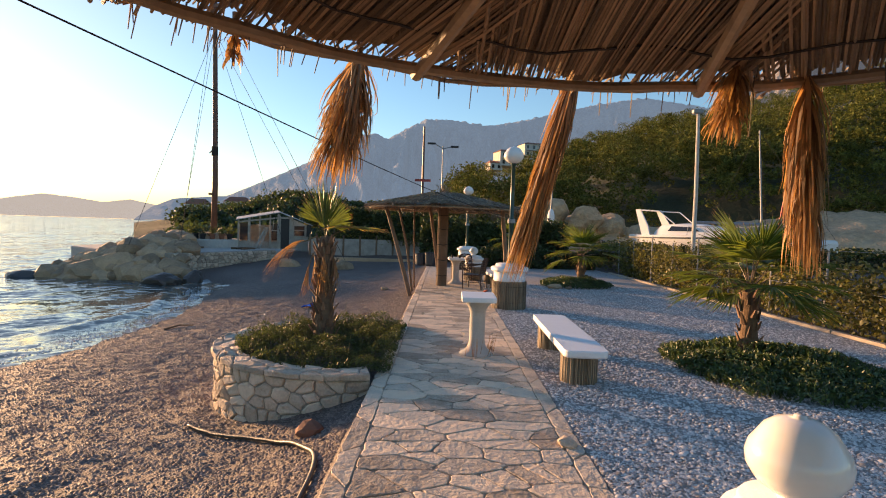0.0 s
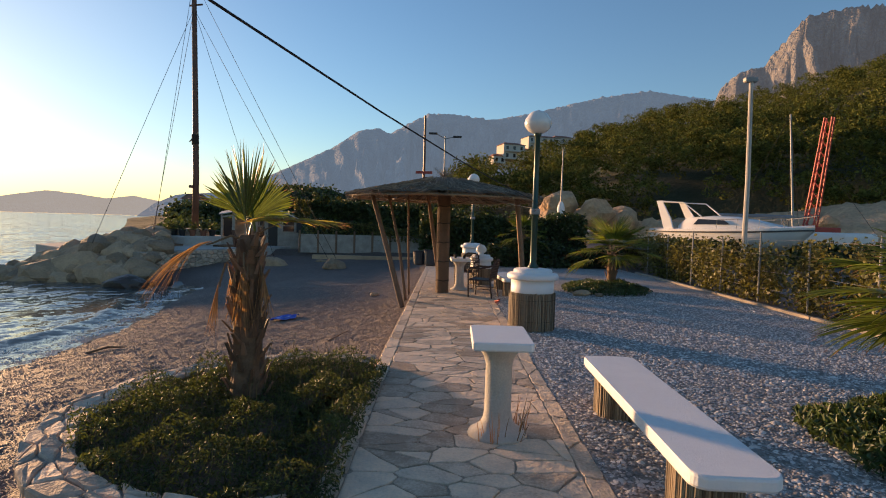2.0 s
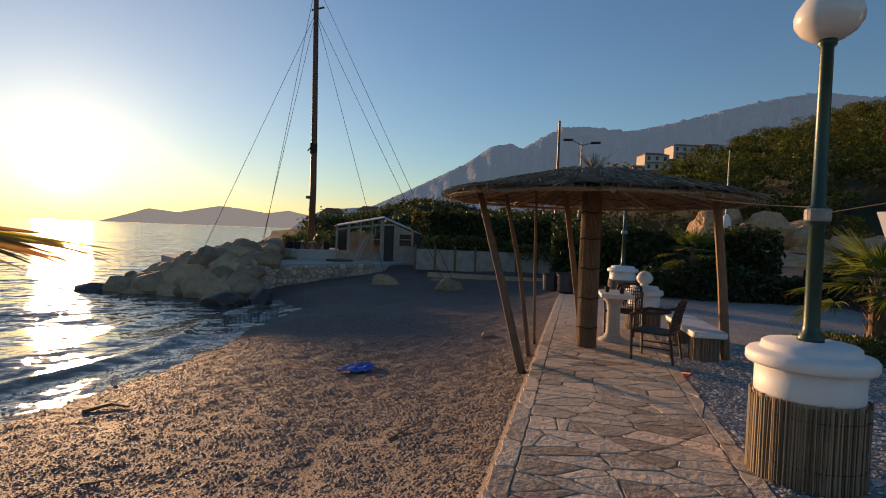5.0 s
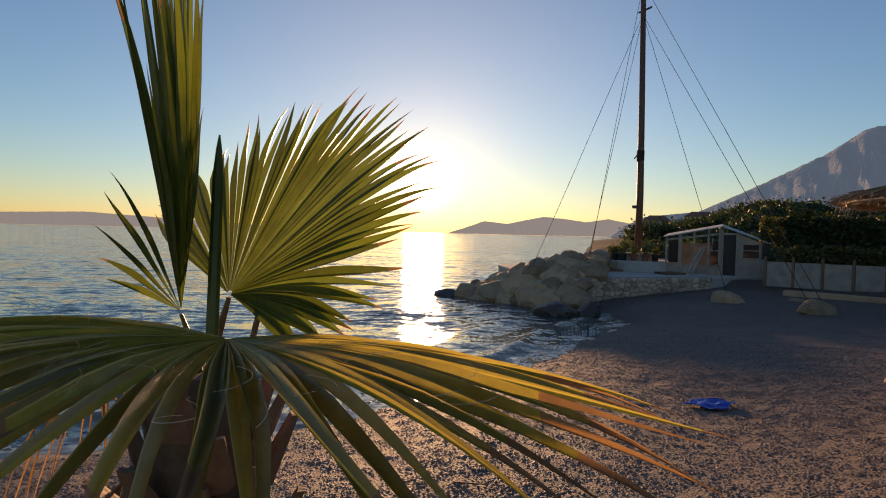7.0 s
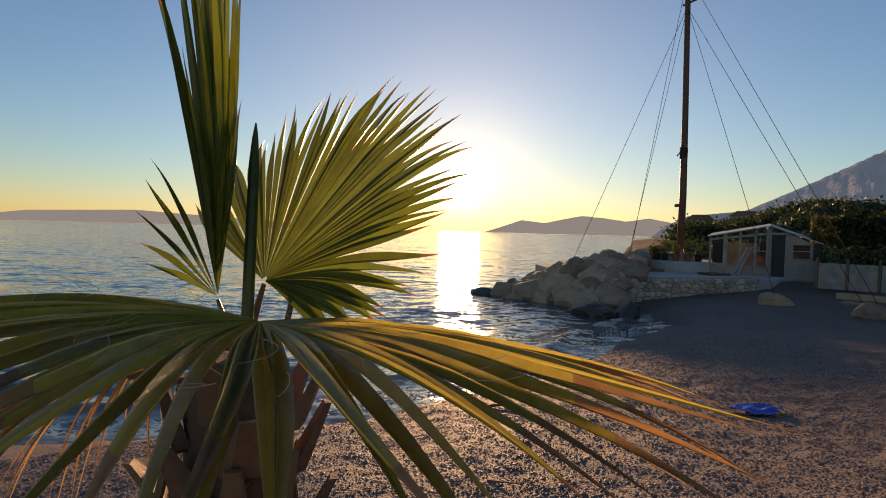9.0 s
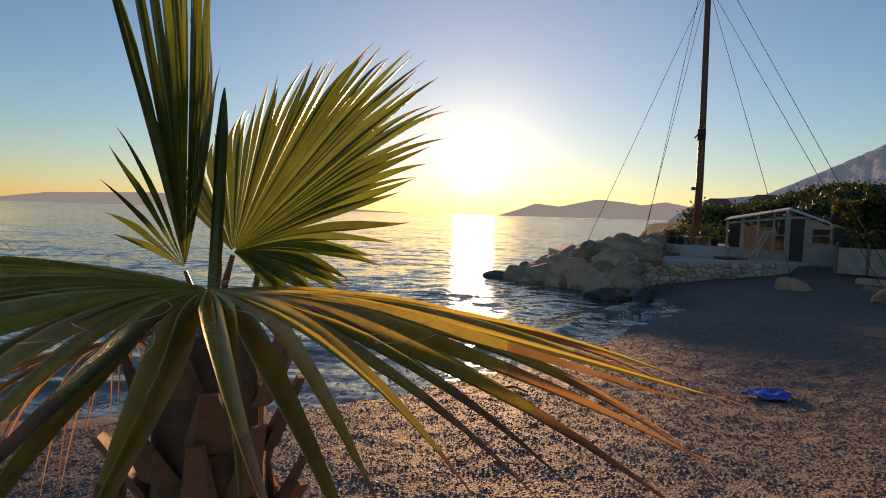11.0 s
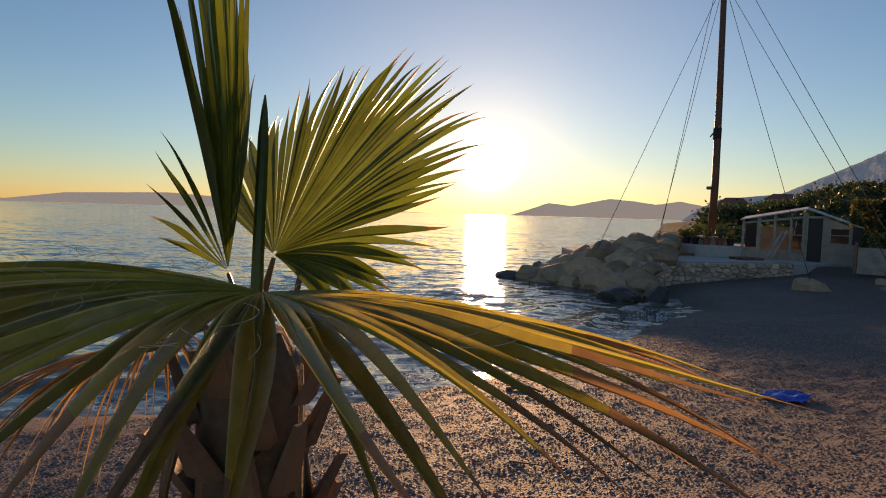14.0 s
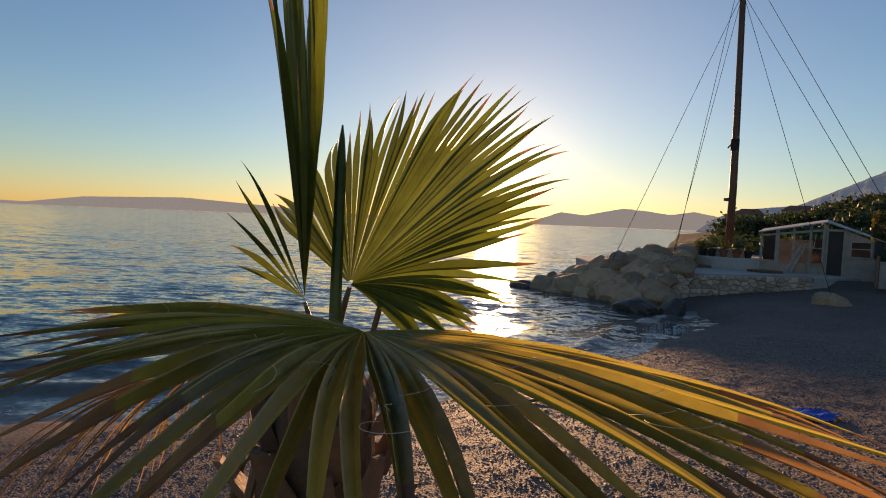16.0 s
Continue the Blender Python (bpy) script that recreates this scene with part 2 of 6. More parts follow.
M_VINE = material("vine_leaf", (0.12, 0.115, 0.032), 0.5, 0.45, 4, 30, 0.1, 40, by="island", spread=0.8, translucent=0.35)
M_HEDGE = material("hedge_leaf", (0.045, 0.066, 0.020), 0.55, 0.45, 1.5, 12, 0.1, 20, by="island", spread=0.7, translucent=0.25)
M_PINE = material("pine_needles", (0.105, 0.118, 0.028), 0.7, 0.45, 0.15, 1.4, 0.2, 6, by="island", spread=0.7, translucent=0.14, spec=0.1)
M_STICK = material("twig", (0.09, 0.07, 0.05), 0.9, 0.3)
M_GLOBE = material("opal_lamp_glass", (0.82, 0.79, 0.74), 0.22, 0.03, 3, 20, 0.0, 20, coat=0.3)
M_GREENPOLE = material("green_lamp_pole", (0.016, 0.055, 0.040), 0.35, 0.3, 5, 60, 0.15, 60)
M_GALV = material("galvanised_steel", (0.27, 0.27, 0.26), 0.55, 0.2, 8, 60, 0.1, 60, metal=0.2)
M_WICKER = material("dark_wicker", (0.060, 0.030, 0.020), 0.5, 0.35, 20, 90, 0.6, 120)
M_BLACK = material("black_paint", (0.015, 0.015, 0.016), 0.5, 0.3, 6, 40, 0.1, 40)
M_CABLE = material("cable", (0.02, 0.02, 0.022), 0.95, 0.1, bump=0)
M_HOSE = material("hose_rubber", (0.055, 0.040, 0.025), 0.5, 0.3)
M_BLUE = material("blue_plastic", (0.008, 0.075, 0.55), 0.25, 0.3, 10, 60, 0.2, 50, spec=0.6)
M_MAST = material("oiled_mast_wood", (0.16, 0.068, 0.038), 0.5, 0.4, 2, 30, 0.3, 30)
M_SHACK = material("faded_white_boards", (0.36, 0.315, 0.26), 0.8, 0.4, 3, 40, 0.4, 30)
M_PANE = material("dark_window_glass", (0.02, 0.022, 0.024), 0.06, 0.1, bump=0)
M_ROOFSHEET = material("roof_sheet", (0.40, 0.39, 0.38), 0.6, 0.25, 3, 40, 0.3, 20)
M_GELCOAT = material("white_gelcoat", (0.74, 0.73, 0.70), 0.22, 0.05, 1.5, 30, 0.0, 30, coat=0.3)
M_HULLDARK = material("navy_hull_band", (0.045, 0.05, 0.06), 0.35, 0.2)
M_TARP = material("grey_tarpaulin", (0.24, 0.25, 0.27), 0.6, 0.3, 2, 20, 0.6, 8)
M_CRANE = material("red_crane_steel", (0.42, 0.055, 0.035), 0.55, 0.3, 1, 10, 0.1, 10)
M_HOUSE = material("house_plaster", (0.60, 0.55, 0.47), 0.85, 0.1, 0.3, 3, 0.1, 4)
M_TILE = material("clay_roof", (0.30, 0.12, 0.07), 0.85, 0.25, 0.5, 5, 0.3, 5)
M_TERRA = material("terracotta", (0.26, 0.095, 0.05), 0.8, 0.25)
M_ORANGECORD = material("orange_cord", (0.65, 0.10, 0.03), 0.6, 0.2)
M_CLIFF = material("cliff_limestone", (0.55, 0.36, 0.21), 0.9, 0.4, 0.25, 2, 1.0, 1.2, depth=0.6)
# air haze is painted in: each of these three emits a faint even tint
M_FARPALE = distant("hazed_far_coast", (0.14, 0.14, 0.15), (0.50, 0.45, 0.38), 0.40, 0.004)
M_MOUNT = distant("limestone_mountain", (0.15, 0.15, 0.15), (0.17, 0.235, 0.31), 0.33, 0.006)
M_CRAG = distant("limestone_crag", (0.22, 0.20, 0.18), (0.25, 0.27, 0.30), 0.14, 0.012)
M_SCRUB = material("scrub_hill", (0.040, 0.050, 0.020), 0.95, 0.5, 0.2, 2, 1.0, 1.0, depth=0.5)

# ---- mesh helpers ----


def mesh_of(name, verts, faces, mat, smooth=False):
    me = bpy.data.meshes.new(name)
    me.from_pydata([tuple(v) for v in verts], [], faces)
    for one in (mat if isinstance(mat, (list, tuple)) else [mat]):
        me.materials.append(one)
    if smooth:
        me.polygons.foreach_set("use_smooth", [True] * len(me.polygons))
    me.update()
    return me


def put(name, geo_, mat, parent=None, label="", smooth=False, at=None):
    """Links geometry (verts, faces) as ONE mesh object, under a parent if given."""
    ob = new(name, mesh_of(name, geo_[0], geo_[1], mat, smooth))
    if at is not None:
        ob.matrix_world = at
    if parent:
        ob.parent = parent
    if label:
        ob["label"] = label
    return ob


def thing(name, at, label, category, group="", kind=""):
    ob = new(name)
    ob.empty_display_size = 0.1
    ob.matrix_world = at
    return tagged(ob, label, category, group, kind)


def merge(*geos):
    vs, fs, k = [], [], 0
    for v, f in geos:
        vs += [tuple(q) for q in v]
        fs += [tuple(i + k for i in q) for q in f]
        k += len(v)
    return vs, fs


def moved(geo_, m):
    return [m @ Vector(v) for v in geo_[0]], geo_[1]


def lathe(profile, n=24, wobble=0.0, seed=1):
    rnd = random.Random(seed)
    vs, fs = [], []
    for r, z in profile:
        for i in range(n):
            a = 2 * math.pi * i / n
            q = r * (1 + rnd.uniform(-wobble, wobble))
            vs.append((q * math.cos(a), q * math.sin(a), z))
    for j in range(len(profile) - 1):
        for i in range(n):
            k = (i + 1) % n
            fs.append((j * n + i, j * n + k, (j + 1) * n + k, (j + 1) * n + i))
    fs.append(tuple(range(n - 1, -1, -1)))
    fs.append(tuple((len(profile) - 1) * n + i for i in range(n)))
    return vs, fs


def tube(points, radius, n=8, taper=1.0):
    pts = [Vector(p) for p in points]
    vs, fs = [], []
    m = len(pts)
    for i, p in enumerate(pts):
        d = (pts[min(i + 1, m - 1)] - pts[max(i - 1, 0)]).normalized()
        ref = Vector((0, 0, 1)) if abs(d.z) < 0.9 else Vector((1, 0, 0))
        u = d.cross(ref).normalized()
        w = d.cross(u).normalized()
        r = radius * (1 + (taper - 1) * i / (m - 1))
        vs += [p + u * (r * math.cos(2 * math.pi * k / n)) + w * (r * math.sin(2 * math.pi * k / n)) for k in range(n)]
    for i in range(m - 1):
        for k in range(n):
            q = (k + 1) % n
            fs.append((i * n + k, i * n + q, (i + 1) * n + q, (i + 1) * n + k))
    fs.append(tuple(range(n - 1, -1, -1)))
    fs.append(tuple((m - 1) * n + k for k in range(n)))
    return vs, fs


def slab(outline, z0, z1, chamfer=0.01):
    """A plate over a plan outline with chamfered edges."""
    c = Vector((sum(p[0] for p in outline) / len(outline), sum(p[1] for p in outline) / len(outline)))
    n = len(outline)

    def ring(k, z):
        out = []
        for p in outline:
            d = Vector(p) - c
            q = c + d * max(0.0, 1 - k / max(d.length, 1e-6))
            out.append((q.x, q.y, z))
        return out

    vs = ring(chamfer, z0) + ring(0, z0 + chamfer) + ring(0, z1 - chamfer) + ring(chamfer * 0.3, z1 - chamfer * 0.3) + ring(chamfer, z1)
    fs = [tuple(range(n - 1, -1, -1)), tuple(range(4 * n, 5 * n))]
    for j in range(4):
        for i in range(n):
            k = (i + 1) % n
            fs.append((j * n + i, j * n + k, (j + 1) * n + k, (j + 1) * n + i))
    return vs, fs


def rounded_rect(w, h, r, n=6):
    out = []
    for cx, cy, a0 in ((w / 2 - r, h / 2 - r, 0), (-w / 2 + r, h / 2 - r, 90), (-w / 2 + r, -h / 2 + r, 180), (w / 2 - r, -h / 2 + r, 270)):
        out += [(cx + r * math.cos(radians(a0 + 90 * i / n)), cy + r * math.sin(radians(a0 + 90 * i / n))) for i in range(n + 1)]
    return out


def block(sx, sy, sz, c=0.01, at=(0, 0, 0)):
    """A box standing on z = 0 at a place, with chamfered edges."""
    v, f = slab([(sx / 2, sy / 2), (-sx / 2, sy / 2), (-sx / 2, -sy / 2), (sx / 2, -sy / 2)], 0, sz, min(c, sz / 3))
    return [(p[0] + at[0], p[1] + at[1], p[2] + at[2]) for p in v], f


def beam(a, b, w, h):
    """A square bar from a to b."""
    a, b = Vector(a), Vector(b)
    d = (b - a).normalized()
    ref = Vector((0, 0, 1)) if abs(d.z) < 0.95 else Vector((1, 0, 0))
    u = d.cross(ref).normalized() * (w / 2)
    v = d.cross(u).normalized() * (h / 2)
    vs = [p + s * u + t * v for p in (a, b) for s, t in ((1, 1), (-1, 1), (-1, -1), (1, -1))]
    return vs, [(3, 2, 1, 0), (4, 5, 6, 7), (0, 1, 5, 4), (1, 2, 6, 5), (2, 3, 7, 6), (3, 0, 4, 7)]


def arrays(name, verts, faces, mat, smooth=False):
    """A large mesh from arrays of triangles or quads."""
    me = bpy.data.meshes.new(name)
    nf, k = faces.shape
    me.vertices.add(len(verts))
    me.vertices.foreach_set("co", np.ascontiguousarray(verts, dtype=np.float32).ravel())
    me.loops.add(nf * k)
    me.loops.foreach_set("vertex_index", faces.astype(np.int32).ravel())
    me.polygons.add(nf)
    me.polygons.foreach_set("loop_start", np.arange(0, nf * k, k, dtype=np.int32))
    me.materials.append(mat)
    if smooth:
        me.polygons.foreach_set("use_smooth", np.ones(nf, dtype=bool))
    me.update(calc_edges=True)
    me.validate()
    return me


def leaves(name, centres, size, mat, rng, up=0.3, slim=0.45, parent=None):
    """Many small folded leaves, one at each centre."""
    n = len(centres)
    d = rng.normal(size=(n, 3))
    d[:, 2] = d[:, 2] * 0.7 + up
    d /= np.linalg.norm(d, axis=1)[:, None]
    s = np.cross(d, rng.normal(size=(n, 3)))
    s /= np.linalg.norm(s, axis=1)[:, None] + 1e-9
    nn = np.cross(d, s)
    L = (size * rng.uniform(0.6, 1.4, n))[:, None]
    c = np.asarray(centres)
    v = np.stack([c - d * L * 0.5, c + s * L * slim * 0.5 + nn * L * 0.12, c + d * L * 0.5, c - s * L * slim * 0.5 + nn * L * 0.12], 1).reshape(-1, 3)
    i = np.arange(n)[:, None] * 4
    f = np.concatenate([i + [0, 1, 2], i + [0, 2, 3]])
    ob = new(name, arrays(name, v, f, mat))
    if parent:
        ob.parent = parent
    return ob


def cells(width, height, size_u, size_v, rng, jitter=0.42, thin=0.0):
    """Irregular stones that fill a strip: the cells round jittered points, as outlines."""
    nu, nv = max(1, round(width / size_u)), max(1, round(height / size_v))
    du, dv = width / nu, height / nv
    pts = []
    for j in range(nv):
        for i in range(nu):
            if rng.random() < thin:
                continue
            pts.append(((i + 0.5 + (0.5 if j % 2 else 0) * 0.6 + rng.uniform(-jitter, jitter)) * du, (j + 0.5 + rng.uniform(-jitter, jitter) * 0.8) * dv))
    P = np.array(pts)
    k = np.array([1 / du, 1 / dv])
    out = []
    for a, p in enumerate(P):
        near = np.argsort((((P - p) * k) ** 2).sum(1))[1:16]
        poly = [np.array(q) for q in ((0, 0), (width, 0), (width, height), (0, height))]
        for b in near:
            q = P[b]
            mid, nrm = (p + q) / 2, (q - p) * k * k
            cut = []
            for i in range(len(poly)):
                u, v = poly[i], poly[(i + 1) % len(poly)]
                du_, dv_ = (u - mid) @ nrm, (v - mid) @ nrm
                if du_ <= 0:
                    cut.append(u)
                if du_ * dv_ < 0:
                    cut.append(u + (v - u) * (du_ / (du_ - dv_)))
            poly = cut
            if len(poly) < 3:
                break
        if len(poly) >= 3:
            out.append(poly)
    return out


def stone_piece(poly, gap, place, high, rng, rough=0.15):
    """One stone over a cell: place(u, v, h) gives the point h above the bed."""
    c = sum(poly) / len(poly)
    reach = min(np.linalg.norm(q - c) for q in poly)
    if reach < gap * 2.2:
        return None
    pts = []
    m = len(poly)
    for i in range(m):
        a, b = poly[i], poly[(i + 1) % m]
        if np.linalg.norm(b - a) < gap * 0.6:
            continue
        pts += [a + (b - a) * 0.12, a + (b - a) * (0.5 + rng.uniform(-0.15, 0.15)) + (c - (a + b) / 2) * rng.uniform(-0.04, 0.08), a + (b - a) * 0.88]
    if len(pts) < 3:
        return None
    n = len(pts)
    tilt = np.array([rng.uniform(-rough, rough), rng.uniform(-rough, rough)])
    vs = []
    for inset, hh in ((gap * 0.5, -0.02), (gap * 0.6, high * 0.62), (gap * 0.6 + min(high * 0.7, reach * 0.2), high)):
        for q in pts:
            d = q - c
            ln = np.linalg.norm(d)
            w = c + d * max(0.15, 1 - inset / ln)
            vs.append(place(w[0], w[1], hh + (tilt @ (w - c)) * (high > 0) * (hh > 0) + (rng.uniform(-0.1, 0.1) * high if hh > 0 else 0)))
    fs = [tuple(range(2 * n, 3 * n))]
    for j in range(2):
        for i in range(n):
            k = (i + 1) % n
            fs.append((j * n + i, j * n + k, (j + 1) * n + k, (j + 1) * n + i))
    return vs, fs


def fbm(x, y, s, octaves=4, seed=0.0):
    total, amp = 0.0, 1.0
    for o in range(octaves):
        total += amp * noise.noise((x * s + seed, y * s - seed, seed * 3.7 + o))
        amp, s = amp * 0.5, s * 2.03
    return total

# ---- ground, sea, distance ----
SEA = -1.25


def step(a, b, x):
    t = min(1.0, max(0.0, (x - a) / (b - a)))
    return t * t * (3 - 2 * t)


def shore_x(y):
    if y < 34:
        return -10.4 + 2.15 * step(6, 11.5, y) - 1.9 * step(15, 25, y) - 9.5 * step(24.5, 29, y)
    return -19.9 - 0.5 * (y - 34)


def ground_z(x, y):
    if x >= -0.72:
        return -0.03
    d = x - shore_x(y)
    e = -0.72 - x
    z = -0.10 - 0.72 * (1 - math.exp(-e / 1.5))
    low = e / max(e + d, 0.01)
    z = z + (SEA - 0.06 - z) * low ** 3.2 if d > 0 else SEA - 0.06 + max(0.10 * d, -7)
    if d > 0 and y > 24:
        z = z + (max(z, -0.35) - z) * step(25, 37, y)
    if d > 0 and y > 34:
        z = max(z, -0.15) if d > 1.5 else z
    return z + (0.03 * fbm(x, y, 0.8, 3, 2.0) + 0.022 * fbm(x, y, 2.6, 2, 7.0)) * step(0, 0.6, e)


def spread_axis(marks):
    out = []
    for a, b, s in marks:
        k = max(1, round((b - a) / s))
        out += [a + (b - a) * i / k for i in range(k)]
    return out + [marks[-1][1]]


def sheet(name, xs, ys, height, mat):
    vs = np.array([(x, y, height(x, y)) for y in ys for x in xs])
    nx, ny = len(xs), len(ys)
    i, j = np.meshgrid(np.arange(nx - 1), np.arange(ny - 1))
    a = (j * nx + i).ravel()
    return new(name, arrays(name, vs, np.stack([a, a + 1, a + 1 + nx, a + nx], 1), mat, True))


gx = spread_axis([(-4800, -300, 900), (-300, -40, 20), (-40, -14, 1.0), (-14, -0.9, 0.16), (-0.9, -0.55, 0.05), (-0.55, 12, 1.2), (12, 60, 8), (60, 4800, 600)])
gy = spread_axis([(-4800, -40, 900), (-40, 0, 3), (0, 26, 0.16), (26, 40, 0.5), (40, 120, 8), (120, 4800, 600)])
ground = tagged(sheet("ground", gx, gy, ground_z, M_BEACH), "sloping beach of small grey-brown pebbles", "ground", kind="structure")

sx = spread_axis([(-4800, -300, 500), (-300, -60, 20), (-60, -22, 1.2), (-22, -5.5, 0.14)])
sy = spread_axis([(-4800, -60, 600), (-60, 0, 3), (0, 26, 0.16), (26, 60, 1.2), (60, 300, 20), (300, 4900, 500)])


def wave(x, y):
    d = x - shore_x(min(y, 24.0))
    near = step(-40, -16, x) * step(-20, 2, y) * (1 - step(24, 40, y))
    w = 0.018 * fbm(x * 0.55 + y * 0.4, y * 0.75 - x * 0.35, 0.9, 3, 5.0)
    s = -d + 0.5 * fbm(x, y, 0.25, 2, 9.0)
    roll = 0.11 * math.exp(-((s - 1.25) / 0.28) ** 2) * step(-0.3, 0.4, fbm(x, y, 0.22, 2, 4.0) + 0.25) + 0.06 * math.exp(-((s - 3.1) / 0.5) ** 2)
    return SEA + near * (w * step(0.2, 3.0, -d) + roll)


sea = tagged(sheet("sea", sx, sy, wave, M_SEA), "calm rippled blue-grey sea lapping at the beach", "water", kind="structure")


def foam_line():
    """A thin broken lace of foam where the last wave runs out."""
    rng = random.Random(5)
    vs, fs = [], []
    for k in range(650):
        y = rng.uniform(3, 23.5)
        off = rng.gauss(0, 0.10) + 0.22 * noise.noise((y * 0.5, 3.1, 0)) - 0.15
        x = shore_x(y) + off - (0.55 if rng.random() < 0.25 else 0)
        r = rng.uniform(0.008, 0.032)
        z = max(wave(x, y), ground_z(x, y)) + 0.010
        b = len(vs)
        a0 = rng.uniform(0, 6)
        for i in range(6):
            a = a0 + i * math.pi / 3
            q = r * rng.uniform(0.5, 1.2)
            vs.append((x + 0.8 * q * math.cos(a), y + 2.2 * q * math.sin(a), z - 0.006))
        vs.append((x, y, z + r * 0.25))
        fs += [(b + i, b + (i + 1) % 6, b + 6) for i in range(6)]
    return vs, fs


tagged(put("wave_foam", foam_line(), M_FOAM, smooth=True), "thin broken line of white foam at the water's edge", "foam", kind="stuff")


def polar_land(name, az0, az1, n_az, radii, height, mat, smooth=True):
    vs = []
    for r in radii:
        for i in range(n_az):
            a = radians(az0 + (az1 - az0) * i / (n_az - 1))
            x, y = -math.sin(a) * r, math.cos(a) * r
            vs.append((x, y, height(math.degrees(a), r, x, y)))
    i, j = np.meshgrid(np.arange(n_az - 1), np.arange(len(radii) - 1))
    q = (j * n_az + i).ravel()
    return new(name, arrays(name, np.array(vs), np.stack([q, q + n_az, q + 1 + n_az, q + 1], 1), mat, smooth))


def between(a, marks):
    return float(np.interp(-a, [-m[0] for m in marks], [m[1] for m in marks]))


def ridged(x, y, s, seed, octaves=5):
    t, amp = 0.0, 1.0
    for o in range(octaves):
        t += amp * (1 - abs(noise.noise((x * s + seed, y * s, seed + o))) * 2)
        s, amp = s * 2.1, amp * 0.5
    return t / 2


COAST = [(104, 0.55), (93, 0.25), (89, 0.9), (81, 1.25), (72, 0.75), (61, 0.2), (55, 0.0), (47, 0.0), (44.6, 0.8), (43, 1.4), (40.5, 1.15), (38.5, 1.6), (36.8, 1.95), (34.5, 1.75), (32.5, 1.45), (30.3, 1.8), (28, 1.35), (24, 0.9), (20, 0.0)]
RIDGE = [(30, 0.0), (28.6, 1.2), (26.7, 2.1), (22, 2.6), (18.5, 4.3), (16.5, 5.3), (12, 7.6), (9.6, 9.3), (7.6, 9.75), (6.2, 9.2), (4.2, 10.4), (2.2, 11.4), (-0.5, 11.4), (-4.5, 10.9), (-7, 11.3), (-10, 11.9), (-15.4, 13.0), (-20, 13.4), (-25.6, 12.2), (-27, 12.0), (-60, 12)]
CRAG = [(-22, 6), (-25.6, 11.4), (-26.2, 13.2), (-27.8, 14.5), (-29.6, 14.7), (-31.6, 17.2), (-32.8, 18.4), (-35.6, 18.5), (-38.2, 18.2), (-43.3, 19.4), (-55, 21), (-90, 20)]


def far_mountain(marks, base, top, rough, seed, scale, ragged=1.0):
    """A slope that climbs to a crest of given height, cut by gullies that run down it."""
    def height(a, r, x, y):
        t = max(0.0, (r - base) / (top - base))
        rise = min(1.0, t) ** 1.15 if t <= 1 else max(0.0, 1 - (t - 1) * 1.6)
        crest = math.tan(radians(between(a, marks))) * top
        swing = 1.2 * noise.noise((r * scale * 0.6, a * 0.3, seed))
        gully = abs(noise.noise((a * 0.55 + swing, seed, r * scale * 0.15))) + 0.55 * abs(noise.noise((a * 1.6 + swing * 1.5, seed + 4, r * scale * 0.3))) + 0.3 * abs(noise.noise((a * 4.1, seed + 9, r * scale)))
        cutting = rough * gully * (1 - min(1.0, t) ** 4) * min(1.0, t * 3)
        edge = ragged * (0.016 * noise.noise((a * 1.9, seed, 0)) + 0.014 * noise.noise((a * 5.3, seed, 3)) + 0.008 * noise.noise((a * 13.0, seed, 6)))
        return max(-3.0, crest * (rise * (1 - cutting) + edge * (t > 0.6)))
    return height


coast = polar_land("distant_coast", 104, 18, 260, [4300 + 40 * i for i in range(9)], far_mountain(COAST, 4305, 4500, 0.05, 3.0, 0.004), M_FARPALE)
tagged(coast, "pale coast and islands across the sea, with painted-on haze glow", "backdrop", kind="structure")
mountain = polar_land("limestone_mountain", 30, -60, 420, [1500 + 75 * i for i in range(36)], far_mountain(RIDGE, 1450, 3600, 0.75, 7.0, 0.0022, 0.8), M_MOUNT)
tagged(mountain, "high grey limestone mountain range with evening haze painted on as glow", "mountain", kind="structure")
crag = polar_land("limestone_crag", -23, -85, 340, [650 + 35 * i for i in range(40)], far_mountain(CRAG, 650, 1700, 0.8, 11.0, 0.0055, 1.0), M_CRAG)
tagged(crag, "steep pale limestone crag lit by low sun, with faint painted haze glow", "mountain", kind="structure")

PINES = [(8, 0.5), (2, 1.2), (-1.0, 3.2), (-2.7, 5.6), (-6.3, 6.7), (-9, 7.4), (-11, 8.1), (-14.2, 9.3), (-18, 10.5), (-20.1, 11.2), (-26.5, 12.0), (-31.9, 12.7), (-35.8, 14.0), (-38.3, 14.5), (-43, 16.0), (-75, 19)]


def pine_height(a, r, x, y):
    top = math.tan(radians(between(a, PINES))) * 270
    t = (r - 78) / (270 - 78)
    foot = 3.0 * step(0.0, 0.05, t)
    return -0.5 + foot + (top - 8.0) * (min(1, max(0, t)) ** 0.85 if t <= 1 else 1 - 0.4 * (t - 1)) + 2.0 * fbm(x, y, 0.03, 3, 1.0) * step(0, 0.2, t)


hill = polar_land("wooded_hill", 9, -80, 180, [72 + 9 * i for i in range(28)], pine_height, M_SCRUB)
tagged(hill, "dark hillside under pine woods", "hill", kind="structure")


HOUSE_SPOTS = ((-5.0, 215, 0.9), (-6.4, 218, 1.4), (-8.2, 226, 1.2), (-9.6, 232, 2.2), (-11.6, 238, 1.3))


